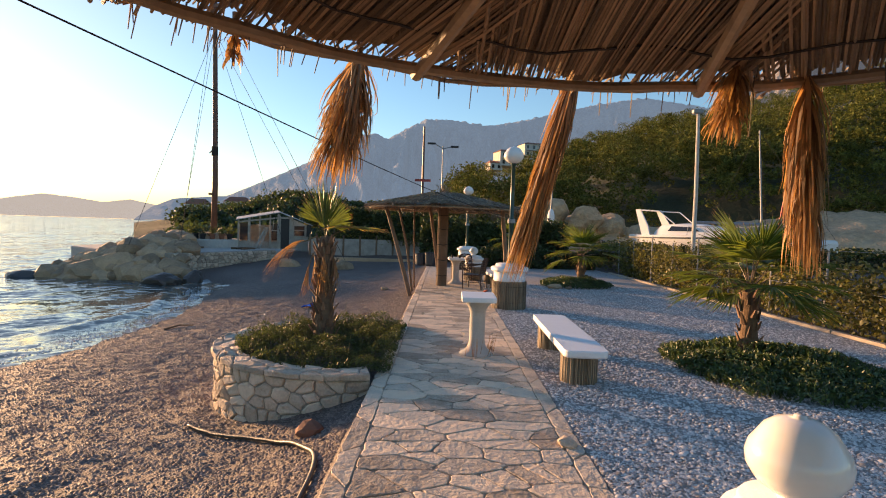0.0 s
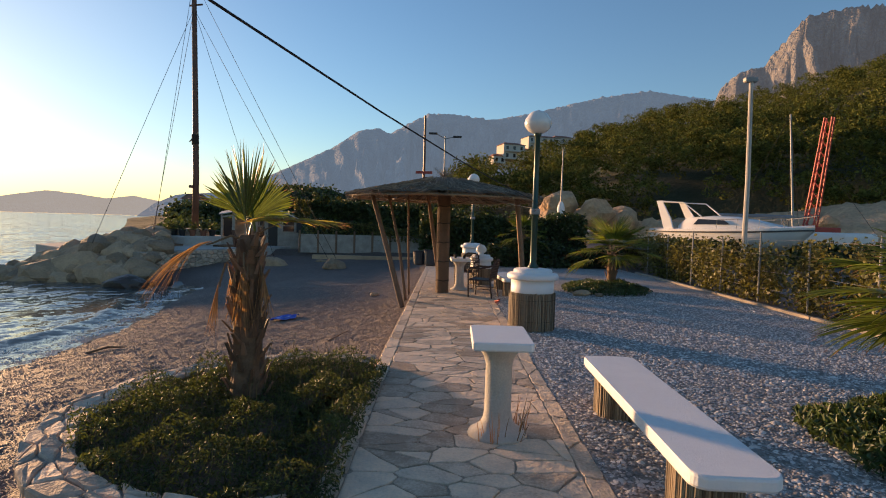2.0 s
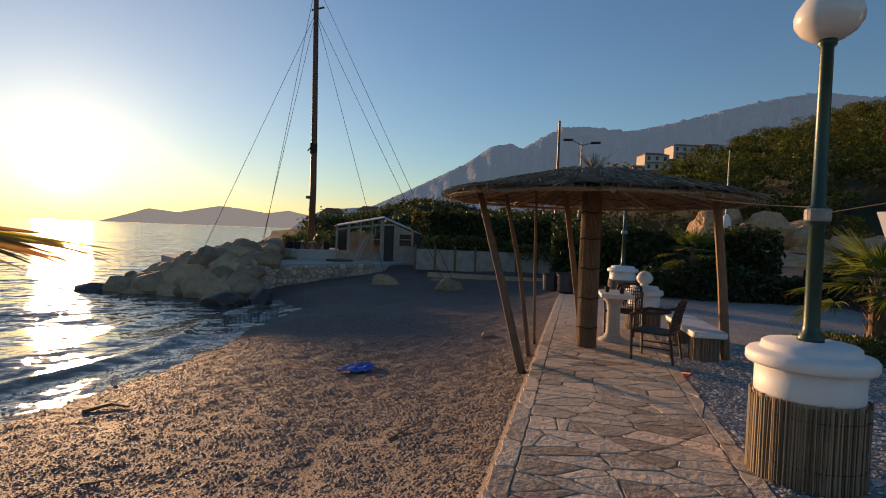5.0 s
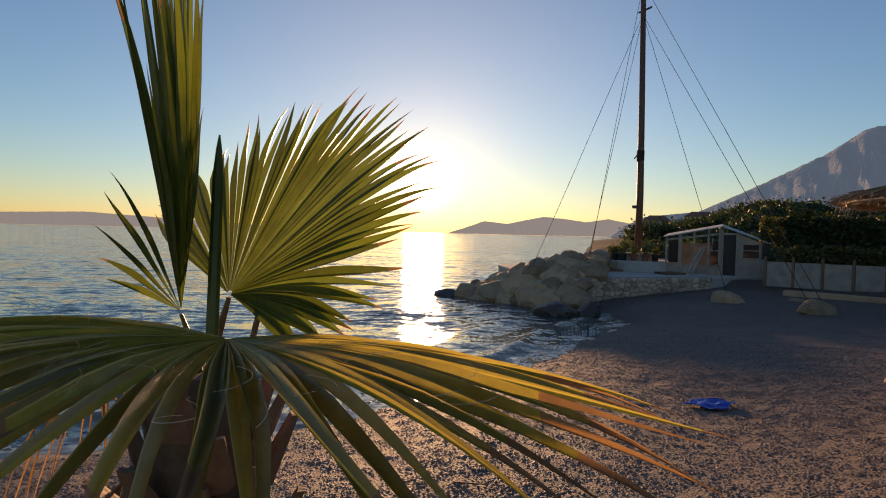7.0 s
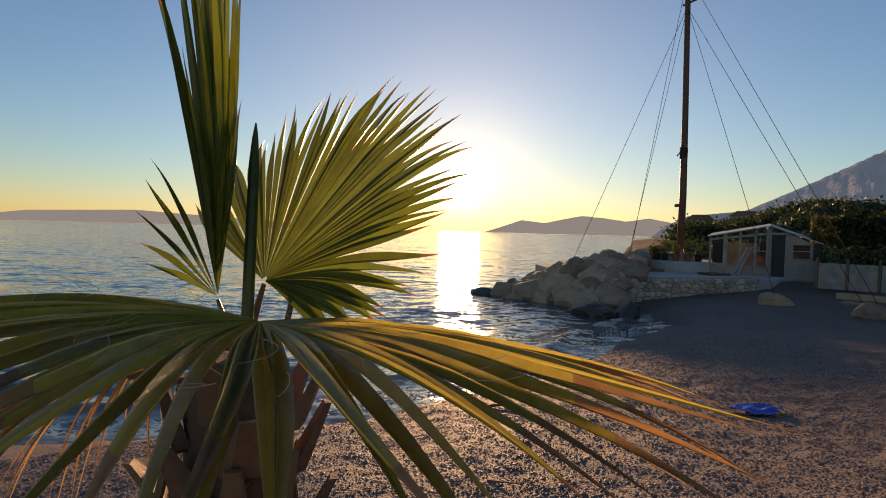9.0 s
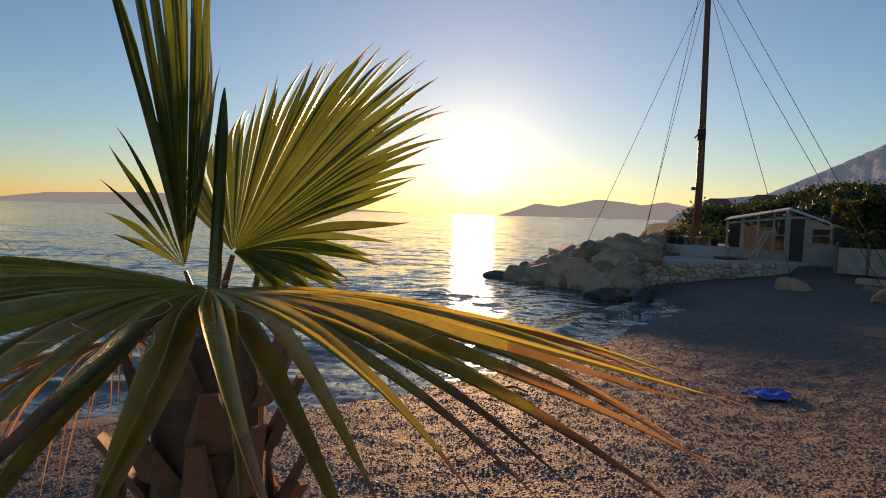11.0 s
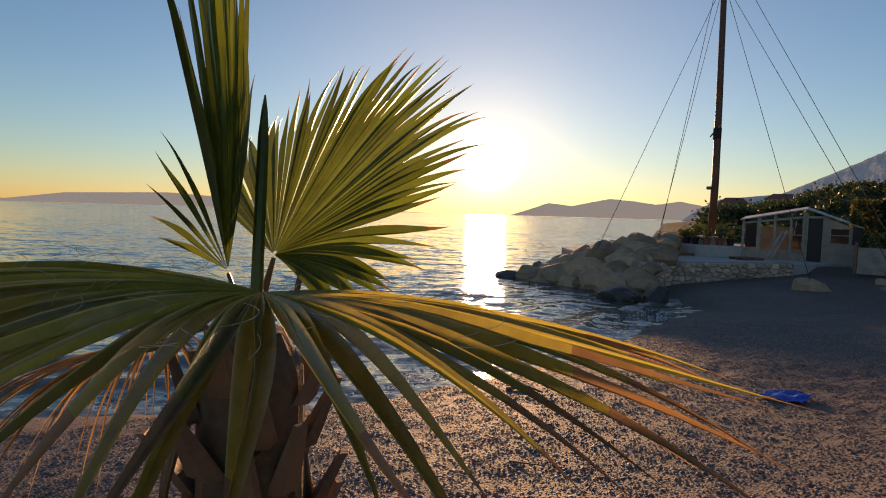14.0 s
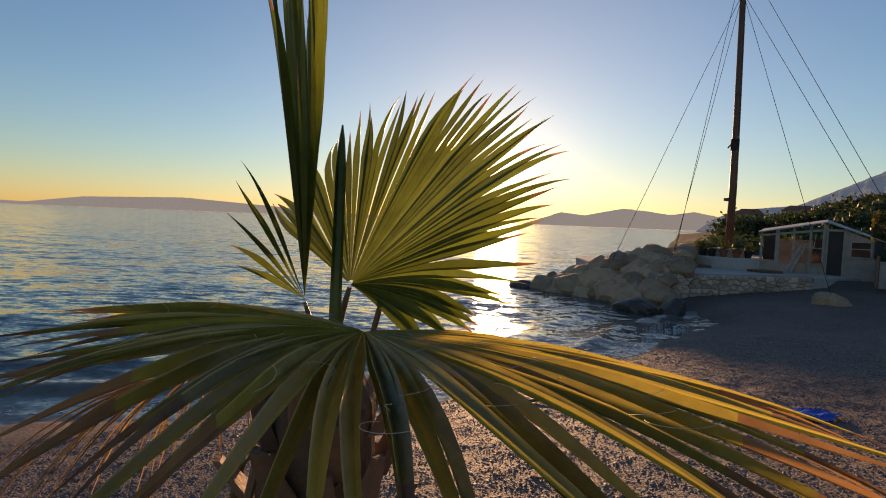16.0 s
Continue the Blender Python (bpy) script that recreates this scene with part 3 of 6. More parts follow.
def pine_wood():
    """Crowns of many needle clumps, with gaps, over the whole slope."""
    rng = np.random.default_rng(4)
    cs = []
    for k in range(900):
        a = rng.uniform(-66, -0.5)
        r = 79 + 196 * rng.random() ** 1.05
        x, y = -math.sin(radians(a)) * r, math.cos(radians(a)) * r
        z = pine_height(a, r, x, y)
        h, w = rng.uniform(5.0, 10.5), rng.uniform(2.6, 5.0)
        if any(abs(a - s[0]) < s[2] and s[1] - 110 < r < s[1] + 9 for s in HOUSE_SPOTS):
            continue
        n = 42 if r < 150 else 26
        for p in range(int(rng.integers(15, 22))):
            u = rng.random() ** 0.7
            pr = w * math.sqrt(max(0.0, 1 - (1.5 * u - 0.5) ** 2)) * rng.uniform(0.55, 1.0)
            pa = rng.uniform(0, 6.28)
            c = np.array([x + pr * math.cos(pa), y + pr * math.sin(pa), z + h * (0.30 + 0.65 * u)])
            d = rng.normal(size=(n, 3))
            d /= np.linalg.norm(d, axis=1)[:, None]
            cs.append(c + d * np.array([1.0, 1.0, 0.55]) * w * 0.27 * rng.uniform(0.7, 1.05, (n, 1)))
    return np.concatenate(cs)


pines = leaves("pine_wood", pine_wood(), 0.46, M_PINE, np.random.default_rng(8), up=0.45, slim=0.42)
tagged(pines, "dense dark green pine wood covering the hillside", "trees", kind="stuff")


def cliff_height(a, r, x, y):
    t = (r - 62) / 14
    top = between(a, [(-9.5, 0.6), (-10.6, 2.4), (-13, 2.8), (-15.5, 2.6), (-18, 2.4), (-22, 3.0), (-28, 3.6), (-36, 5.2), (-46, 5.5), (-60, 5)])
    return -0.4 + top * min(1.0, max(0, t) ** 0.45) + 1.6 * (ridged(x, y, 0.16, 3.0) - 0.5) * step(0, 0.3, t)


cliff = polar_land("limestone_cliff", -9, -62, 160, [62 + 0.9 * i for i in range(22)], cliff_height, M_CLIFF)
tagged(cliff, "low orange-tinted limestone cliff below the wood", "cliff", kind="structure")


def knoll_height(a, r, x, y):
    top = math.tan(radians(between(a, [(30, 0.0), (26.5, 0.5), (22, 1.4), (18.6, 2.4), (15.7, 3.2), (12.6, 3.0), (8.7, 2.3), (4, 2.2), (-4, 2.0)]))) * 120
    t = (r - 60) / 60
    return -0.6 + (top + 1.6) * (step(0, 1, t) if t < 1 else 1 - 0.3 * (t - 1)) + 0.5 * fbm(x, y, 0.07, 3, 6.0)


knoll = polar_land("scrub_knoll", 30, -6, 110, [55 + 6 * i for i in range(16)], knoll_height, M_SCRUB)
tagged(knoll, "low dark knoll overgrown with scrub", "hill", kind="structure")


def scrub():
    rng = np.random.default_rng(14)
    cs = []
    for k in range(620):
        a, r = rng.uniform(-5, 26.5), rng.uniform(62, 125)
        x, y = -math.sin(radians(a)) * r, math.cos(radians(a)) * r
        z = knoll_height(a, r, x, y)
        w = rng.uniform(0.6, 1.8)
        cs.append(np.array([x, y, z + w * 0.4]) + rng.normal(size=(60, 3)) * np.array([1, 1, 0.55]) * w * 0.5)
    for a, r, w in ((25.6, 95, 1.7), (24.3, 92, 2.0), (25.0, 100, 1.6), (23.0, 88, 1.5)):
        x, y = -math.sin(radians(a)) * r, math.cos(radians(a)) * r
        cs.append(np.array([x, y, 2.6]) + rng.normal(size=(420, 3)) * np.array([1, 1, 0.7]) * w * 0.55)
    return np.concatenate(cs)


tagged(leaves("scrub", scrub(), 0.55, M_HEDGE, np.random.default_rng(3), slim=0.7), "dark evergreen scrub over the knoll", "bushes", kind="stuff")

# ---- path, gravel, kerb ----
PX0, PX1, PY0, PY1 = -0.72, 1.14, -3.0, 23.5
path_bed = put("path", block(PX1 - PX0, PY1 - PY0, 0.55, 0.01, ((PX0 + PX1) / 2, (PY0 + PY1) / 2, -0.56)), M_MORTAR)
tagged(path_bed, "crazy-paved stone path with mortar joints", "path", kind="structure")
gravel = put("gravel_yard", block(7.05 - PX1 - 0.006, 34, 0.30, 0.004, ((7.05 + PX1) / 2, 13.0, -0.305)), M_GRAVEL)
tagged(gravel, "yard of loose white and grey gravel", "gravel", kind="structure")
kerb_base = thing("kerb", pose(0, 0, 0), "low stone kerb edging the gravel", "kerb", kind="structure")
for k in range(22):
    y = -3.5 + k * 1.2
    put("kerb_stone", block(0.11, 1.185, 0.38, 0.015, (7.12 + 0.01 * math.sin(k * 2.1), y + 0.6, -0.33)), M_WALLJOINT, kerb_base)

# ---- things ----


def reed_drum(parent, radius, height, seed, n=None):
    """A drum wrapped in upright split reeds, with two wires."""
    rnd = random.Random(seed)
    n = n or int(2 * math.pi * radius / 0.013)
    parts = [lathe([(radius - 0.012, 0.0), (radius - 0.012, height * 0.98)], 28)]
    for i in range(n):
        a = 2 * math.pi * i / n + rnd.uniform(-0.02, 0.02)
        r = radius + rnd.uniform(-0.005, 0.008)
        h = height * rnd.uniform(0.93, 1.0)
        lean = rnd.uniform(-0.02, 0.02)
        p0 = Vector((r * math.cos(a), r * math.sin(a), rnd.uniform(-0.01, 0.01)))
        p1 = Vector((r * math.cos(a + lean), r * math.sin(a + lean), h))
        parts.append(tube([p0, p1], rnd.uniform(0.005, 0.009), 5))
    put("reed_wrap", merge(*parts), M_REED, parent, "weathered upright reeds")
    for z in (0.25, 0.8):
        ring = [(1.02 * radius * math.cos(2 * math.pi * k / 32) + 0.006, 1.02 * radius * math.sin(2 * math.pi * k / 32), height * z) for k in range(33)]
        put("binding_wire", tube(ring, 0.003, 4), M_TWINE, parent)


def globe_geo(w, h):
    prof = [(0.001, 0), (0.10 * w, 0.0), (0.26 * w, 0.05 * h), (0.40 * w, 0.17 * h), (0.485 * w, 0.33 * h), (0.50 * w, 0.47 * h), (0.47 * w, 0.60 * h), (0.415 * w, 0.69 * h), (0.40 * w, 0.72 * h), (0.34 * w, 0.83 * h), (0.24 * w, 0.92 * h), (0.12 * w, 0.965 * h), (0.065 * w, 0.97 * h), (0.06 * w, 1.0 * h), (0.001, 1.0 * h)]
    return lathe(prof, 40)


def lamp_pedestal(name, at, label, tall, seed, radius=0.36, low=0.0, size=0.40):
    t = thing(name, at, label, "lamp")
    reed_drum(t, radius, 0.60 - low, seed)
    down = pose(0, 0, -low)
    put("white_drum", moved(lathe([(radius * 0.94, 0.585), (radius * 0.95, 0.60), (radius * 0.95, 0.80)], 40), down), M_WHITE, t, "white painted drum", True)
    put("cap", moved(lathe([(radius * 0.9, 0.795), (radius * 1.10, 0.80), (radius * 1.13, 0.82), (radius * 1.13, 0.865), (radius * 1.08, 0.89), (radius * 0.90, 0.90), (radius * 0.86, 0.91), (radius * 0.85, 0.945), (radius * 0.80, 0.96), (0.05, 0.975)], 44), down), M_WHITE, t, "white concrete cap", True)
    if tall:
        put("pole", lathe([(0.085, 0.97), (0.085, 1.0), (0.06, 1.03), (0.052, 1.08), (0.050, 1.80), (0.07, 1.82), (0.075, 1.87), (0.07, 1.92), (0.045, 1.95), (0.042, 3.06), (0.06, 3.08), (0.06, 3.12)], 18), M_GREENPOLE, t, "dark green steel pole", True)
        put("collar", lathe([(0.078, 1.83), (0.084, 1.84), (0.084, 1.91), (0.078, 1.92)], 18), M_GALV, t, "pale metal collar")
        put("globe", moved(globe_geo(0.43, 0.37), pose(0, 0, 3.11)), M_GLOBE, t, "white opal globe", True)
    else:
        put("socket", moved(lathe([(0.07, 0.96), (0.07, 1.0)], 18), down), M_WHITE, t)
        put("globe", moved(globe_geo(size, size * 0.86), pose(0, 0, 0.99 - low)), M_GLOBE, t, "white opal globe", True)
    return t


lamp_pedestal("pedestal_lamp", pose(1.45, 11.62, 0), "tall green lamp post with white globe on a reed-wrapped pedestal", True, 3)
lamp_pedestal("globe_lamp", pose(1.53, 2.25, 0.0), "white globe lamp on a low white capped pedestal", False, 9, 0.26, 0.41)
lamp_pedestal("globe_lamp", pose(1.02, 17.9, 0.0), "white globe lamp on a reed-wrapped pedestal under the canopy", False, 12, 0.30, 0.15, 0.30)
lamp_pedestal("pedestal_lamp", pose(0.98, 22.6, 0.0), "far green lamp post on a white capped pedestal", True, 15)


def round_leg(parent, y, seed):
    rnd = random.Random(seed)
    parts = [lathe([(0.16, 0.0), (0.16, 0.35)], 24)]
    for i in range(84):
        a = 2 * math.pi * i / 84 + rnd.uniform(-0.02, 0.02)
        r = 0.165 + rnd.uniform(-0.004, 0.007)
        parts.append(tube([(r * math.cos(a), r * math.sin(a), -0.01), (r * math.cos(a + 0.02), r * math.sin(a + 0.02), 0.348 * rnd.uniform(0.96, 1.0))], rnd.uniform(0.005, 0.0085), 5))
    put("leg", moved(merge(*parts), pose(0, y, 0) @ Matrix.Diagonal((1.18, 1.18, 1, 1))), M_REED, parent, "log leg wrapped in reeds")


def white_bench(at, length, label, seed):
    t = thing("bench", at, label, "bench", "white benches")
    put("seat", slab(rounded_rect(0.47, length, 0.09), 0.345, 0.425, 0.018), M_WHITE, t, "smooth white concrete seat")
    for s in (-1, 1):
        round_leg(t, s * length * 0.34, seed + s)
    return t


white_bench(pose(1.59, 6.87, -0.005, 0, 0, -1.5), 2.5, "long white bench on two reed-wrapped log legs on gravel", 21)
white_bench(pose(1.55, 16.2, -0.005, 0, 0, 4), 1.9, "white bench beside the table under the thatched canopy", 31)


def pedestal_table(at, label, w, d, round_top=False):
    t = thing("pedestal_table", at, label, "table", "pedestal tables")
    put("tabletop", slab(rounded_rect(w, d, 0.03), 0.735, 0.80, 0.012), M_WHITE, t, "thick white rendered tabletop")
    put("column", lathe([(0.24, 0.0), (0.22, 0.03), (0.15, 0.07), (0.115, 0.13), (0.105, 0.20), (0.105, 0.56), (0.12, 0.62), (0.16, 0.68), (0.19, 0.72), (0.20, 0.735)], 28, 0.012), M_CONCRETE, t, "rough pale concrete column", True)
    return t


pedestal_table(pose(0.49, 7.18, -0.005, 0, 0, -1), "white-topped concrete pedestal table with dry palm stubs at its foot", 0.45, 0.70)
pedestal_table(pose(0.40, 16.45, -0.005, 0, 0, 2), "white pedestal table under the thatched canopy", 0.48, 0.9)


def dry_tuft():
    rnd = random.Random(2)
    parts = []
    for i in range(26):
        a = rnd.uniform(-2.4, 0.9)
        r = rnd.uniform(0.16, 0.24)
        b = Vector((r * math.cos(a), r * math.sin(a), 0.0))
        t = b + Vector((math.cos(a) * rnd.uniform(0.02, 0.12), math.sin(a) * rnd.uniform(0.02, 0.12), rnd.uniform(0.10, 0.30)))
        parts.append(tube([b, (b + t) / 2 + Vector((0, 0, 0.02)), t], 0.0035, 4, 0.3))
    return merge(*parts)


tagged(put("dry_stubs", dry_tuft(), M_DRYLEAF, at=pose(0.49, 7.18, 0.0)), "dry grass stubs standing round the table foot", "grass", kind="stuff")


def wicker_chair(at, label):
    t = thing("armchair", at, label, "chair", "wicker armchairs")
    # seat
    rows = [tube([(-0.24, -0.23 + 0.0165 * i, 0.42 - 0.02 * math.sin(i / 28 * 3.1)), (0.24, -0.23 + 0.0165 * i, 0.42 - 0.02 * math.sin(i / 28 * 3.1))], 0.009, 5) for i in range(29)]
    put("seat", merge(*rows), M_WICKER, t, "woven seat")
    for sx_ in (-1, 1):
        put("leg", tube([(sx_ * 0.25, -0.25, 0.0), (sx_ * 0.255, -0.26, 0.42), (sx_ * 0.27, -0.27, 0.64)], 0.018, 7), M_WICKER, t)
        put("leg", tube([(sx_ * 0.24, 0.30, 0.0), (sx_ * 0.23, 0.24, 0.42)], 0.018, 7), M_WICKER, t)
        put("armrest", tube([(sx_ * 0.27, -0.27, 0.64), (sx_ * 0.285, -0.18, 0.675), (sx_ * 0.285, 0.05, 0.67), (sx_ * 0.25, 0.25, 0.72)], 0.022, 8), M_WICKER, t)
        put("side_frame", tube([(sx_ * 0.24, 0.24, 0.40), (sx_ * 0.24, 0.28, 0.65), (sx_ * 0.20, 0.33, 0.82)], 0.018, 7), M_WICKER, t)
        put("stretcher", tube([(sx_ * 0.25, -0.25, 0.20), (sx_ * 0.235, 0.27, 0.20)], 0.011, 6), M_WICKER, t)
    put("top_rail", tube([(-0.20, 0.33, 0.82), (-0.10, 0.345, 0.865), (0.10, 0.345, 0.865), (0.20, 0.33, 0.82)], 0.02, 8), M_WICKER, t)
    slats = [tube([(-0.20 + 0.04 * i, 0.245, 0.43), (-0.20 + 0.04 * i, 0.28, 0.65), (-0.18 + 0.036 * i, 0.335, 0.84)], 0.008, 5) for i in range(11)]
    slats += [tube([(-0.23, 0.26 + 0.014 * k, 0.50 + 0.06 * k), (0.23, 0.26 + 0.014 * k, 0.50 + 0.06 * k)], 0.007, 5) for k in range(6)]
    put("backrest", merge(*slats), M_WICKER, t, "woven back")
    put("seat_frame", tube([(-0.25, -0.25, 0.40), (0.25, -0.25, 0.40), (0.235, 0.25, 0.40), (-0.235, 0.25, 0.40), (-0.25, -0.25, 0.40)], 0.015, 6), M_WICKER, t)
    return t


chair = wicker_chair(pose(0.90, 15.25, -0.005, 0, 0, -112), "dark brown wicker armchair drawn up to the table")
copy_thing(chair, pose(0.62, 17.25, -0.005, 0, 0, -20))


def hoop(radius, z, n=64, wob=0.02, seed=0):
    return [((radius + wob * noise.noise((k * 0.4, seed, 0))) * math.cos(2 * math.pi * k / n), (radius + wob * noise.noise((k * 0.4, seed, 0))) * math.sin(2 * math.pi * k / n), z + wob * noise.noise((k * 0.3, seed, 5))) for k in range(n + 1)]


def parasol(at, label, seed, R=2.07, rim=2.36, top=2.80, post_r=0.13):
    """A round reed canopy on a thick bundled post."""
    rnd = random.Random(seed)
    t = thing("thatched_canopy", at, label, "canopy", "thatched canopies")

    def roof(r):
        return rim + (top - rim) * (1 - r / R)

    reeds = []
    panels = 10
    for k in range(panels):
        mid = 2 * math.pi * (k + 0.5) / panels
        skew = rnd.uniform(-0.22, 0.22)
        half = R * math.tan(math.pi / panels) + 0.1
        n = int(2 * half / 0.0125)
        for i in range(n):
            u = -half + 2 * half * i / n + rnd.uniform(-0.004, 0.004)
            if rnd.random() < 0.012:
                continue
            c, s = math.cos(mid), math.sin(mid)
            inner = abs(u) / math.tan(math.pi / panels) * rnd.uniform(0.8, 1.0)
            outer = R * math.cos(math.pi / panels) + rnd.uniform(-0.03, 0.12)
            if inner >= outer:
                continue
            sk = skew * 0.25

            def pt(r, dz):
                uu = u + sk * (r - R * 0.7)
                x, y = r * c - uu * s, r * s + uu * c
                q = math.hypot(x, y)
                return (x, y, roof(min(q, R * 1.06)) + dz)
            dz = rnd.uniform(-0.012, 0.012)
            m_ = (inner + outer) / 2
            reeds.append(tube([pt(max(inner, 0.05), dz), pt(m_, dz - 0.012 + rnd.uniform(-0.008, 0.008)), pt(outer, dz + rnd.uniform(-0.01, 0.01))], rnd.uniform(0.0045, 0.0075), 4))
    put("reed_mat", merge(*reeds), M_REEDROOF, t, "radial mat of dry brown reeds")
    # thatch cover with a ragged edge, above the mat
    vs, fs = [], []
    n, m_ = 120, 12
    for j in range(m_ + 1):
        for i in range(n):
            a = 2 * math.pi * i / n
            r = 0.03 + (R * 0.985 + (0.05 * rnd.uniform(-1, 1) if j == m_ else 0)) * j / m_
            vs.append((r * math.cos(a), r * math.sin(a), roof(r) + 0.045 + 0.018 * math.cos(a * 10) * j / m_ + rnd.uniform(-0.006, 0.006)))
    for j in range(m_):
        for i in range(n):
            k = (i + 1) % n
            fs.append((j * n + i, j * n + k, (j + 1) * n + k, (j + 1) * n + i))
    put("thatch_cover", (vs, fs), M_THATCH, t, "grey weathered thatch")
    straw = []
    for i in range(1900):
        a = rnd.uniform(0, 6.283)
        r = R * math.sqrt(rnd.uniform(0.02, 1.0))
        ln = rnd.uniform(0.15, 0.45)
        b = a + rnd.uniform(-0.1, 0.1)
        p0 = Vector((r * math.cos(a), r * math.sin(a), roof(r) + 0.07 + rnd.uniform(0, 0.03)))
        r2 = min(r + ln, R * 1.07)
        p1 = Vector((r2 * math.cos(b), r2 * math.sin(b), roof(r2) + 0.05 + rnd.uniform(-0.04, 0.05)))
        straw.append(tube([p0, p1], rnd.uniform(0.004, 0.011), 3, 0.5))
    put("loose_straw", merge(*straw), M_REED, t)
    fringe = []
    for i in range(420):
        a = rnd.uniform(0, 6.283)
        r = R * rnd.uniform(0.97, 1.05)
        ln = rnd.uniform(0.03, 0.16) * (1.6 if rnd.random() < 0.12 else 1)
        p0 = Vector((r * math.cos(a), r * math.sin(a), rim + rnd.uniform(0.0, 0.06)))
        p1 = p0 + Vector((math.cos(a) * rnd.uniform(0, 0.06), math.sin(a) * rnd.uniform(0, 0.06), -ln))
        fringe.append(tube([p0, p1], 0.004, 3, 0.5))
    for i in range(90):
        a, b = rnd.uniform(0, 6.283), rnd.uniform(0, 0.28)
        fringe.append(tube([(0.02 * math.cos(a), 0.02 * math.sin(a), top), (b * math.cos(a), b * math.sin(a), top + rnd.uniform(0.02, 0.26))], 0.005, 3, 0.5))
    tagged(put("straw_fringe", merge(*fringe), M_REED, t, "ragged straw fringe and tuft"), kind="stuff")
    put("rim_hoop", tube(hoop(R - 0.02, rim - 0.02, 72, 0.02, seed), 0.024, 8), M_BAMBOO, t, "bent bamboo rim pole")
    put("outer_hoop", tube(hoop(R + 0.035, rim - 0.022, 72, 0.035, seed + 4), 0.010, 6), M_BAMBOO, t)
    for k in range(panels):
        a = 2 * math.pi * k / panels + 0.1
        put("rafter", tube([(0.1 * math.cos(a), 0.1 * math.sin(a), top - 0.06), ((R + 0.03) * math.cos(a), (R + 0.03) * math.sin(a), rim - 0.035)], 0.028, 8), M_BAMBOO, t)
    for f_ in (0.42, 0.66, 0.86):
        put("twine_ring", tube(hoop(R * f_, roof(R * f_) - 0.022, 90, 0.09, seed + 7 * f_), 0.0055, 4), M_TWINE, t)
    bundle = [lathe([(post_r * 0.9, 0), (post_r * 0.88, top - 0.05)], 16)]
    for i in range(44):
        a = 2 * math.pi * i / 44
        bundle.append(tube([(post_r * math.cos(a), post_r * math.sin(a), 0.0), (post_r * math.cos(a + 0.1), post_r * math.sin(a + 0.1), 1.2), (post_r * 0.97 * math.cos(a + 0.15), post_r * 0.97 * math.sin(a + 0.15), top - 0.06)], rnd.uniform(0.010, 0.013), 5))
    put("post", merge(*bundle), M_WOODPOST, t, "post bundled in reed stems")
    for z in (0.3, 0.75, 1.2, 1.65, 2.05):
        put("rope_band", tube([(post_r * 1.07 * math.cos(2 * math.pi * k / 24), post_r * 1.07 * math.sin(2 * math.pi * k / 24), z + 0.01 * math.sin(k)) for k in range(25)], 0.011, 5), M_TWINE, t)
    return t


M_THATCH = material("weathered_thatch", (0.17, 0.12, 0.075), 0.9, 0.5, 6, 60, 0.9, 50, depth=0.03)
parasol(pose(0.70, 0.45, 0.0), "round reed canopy on a post, seen from below", 41)
canopy2 = parasol(pose(-0.03, 15.78, 0.0, 0, 0, 17), "round thatched canopy on a reed-bundled post over the path", 57, R=2.17, rim=2.24, top=2.72, post_r=0.145)


def pole_thing(points, radius, label, mat=M_WOODPOST, taper=0.85):
    return tagged(put("leaning_pole", tube(points, radius, 9, taper), mat), label, "pole", "poles round the canopy")


pole_thing([(-0.86, 14.35, -0.15), (-1.25, 14.7, 1.1), (-1.66, 15.1, 2.30)], 0.058, "leaning weathered pole propping the thatched canopy")
pole_thing([(-0.86, 15.4, -0.2), (-1.05, 15.5, 1.1), (-1.33, 15.6, 2.28)], 0.036, "thin leaning pole propping the thatched canopy")
pole_thing([(-0.86, 16.4, -0.2), (-0.90, 16.35, 1.2), (-0.92, 16.3, 2.42)], 0.026, "thin upright pole beside the thatched canopy")
pole_thing([(-0.10, 17.2, -0.01), (-0.28, 17.1, 1.2), (-0.47, 17.0, 2.44)], 0.055, "leaning pole under the back of the thatched canopy")
pole_thing([(1.90, 15.65, -0.02), (1.80, 15.6, 1.1), (1.66, 15.55, 2.32)], 0.070, "stout weathered pole under the canopy's rim")


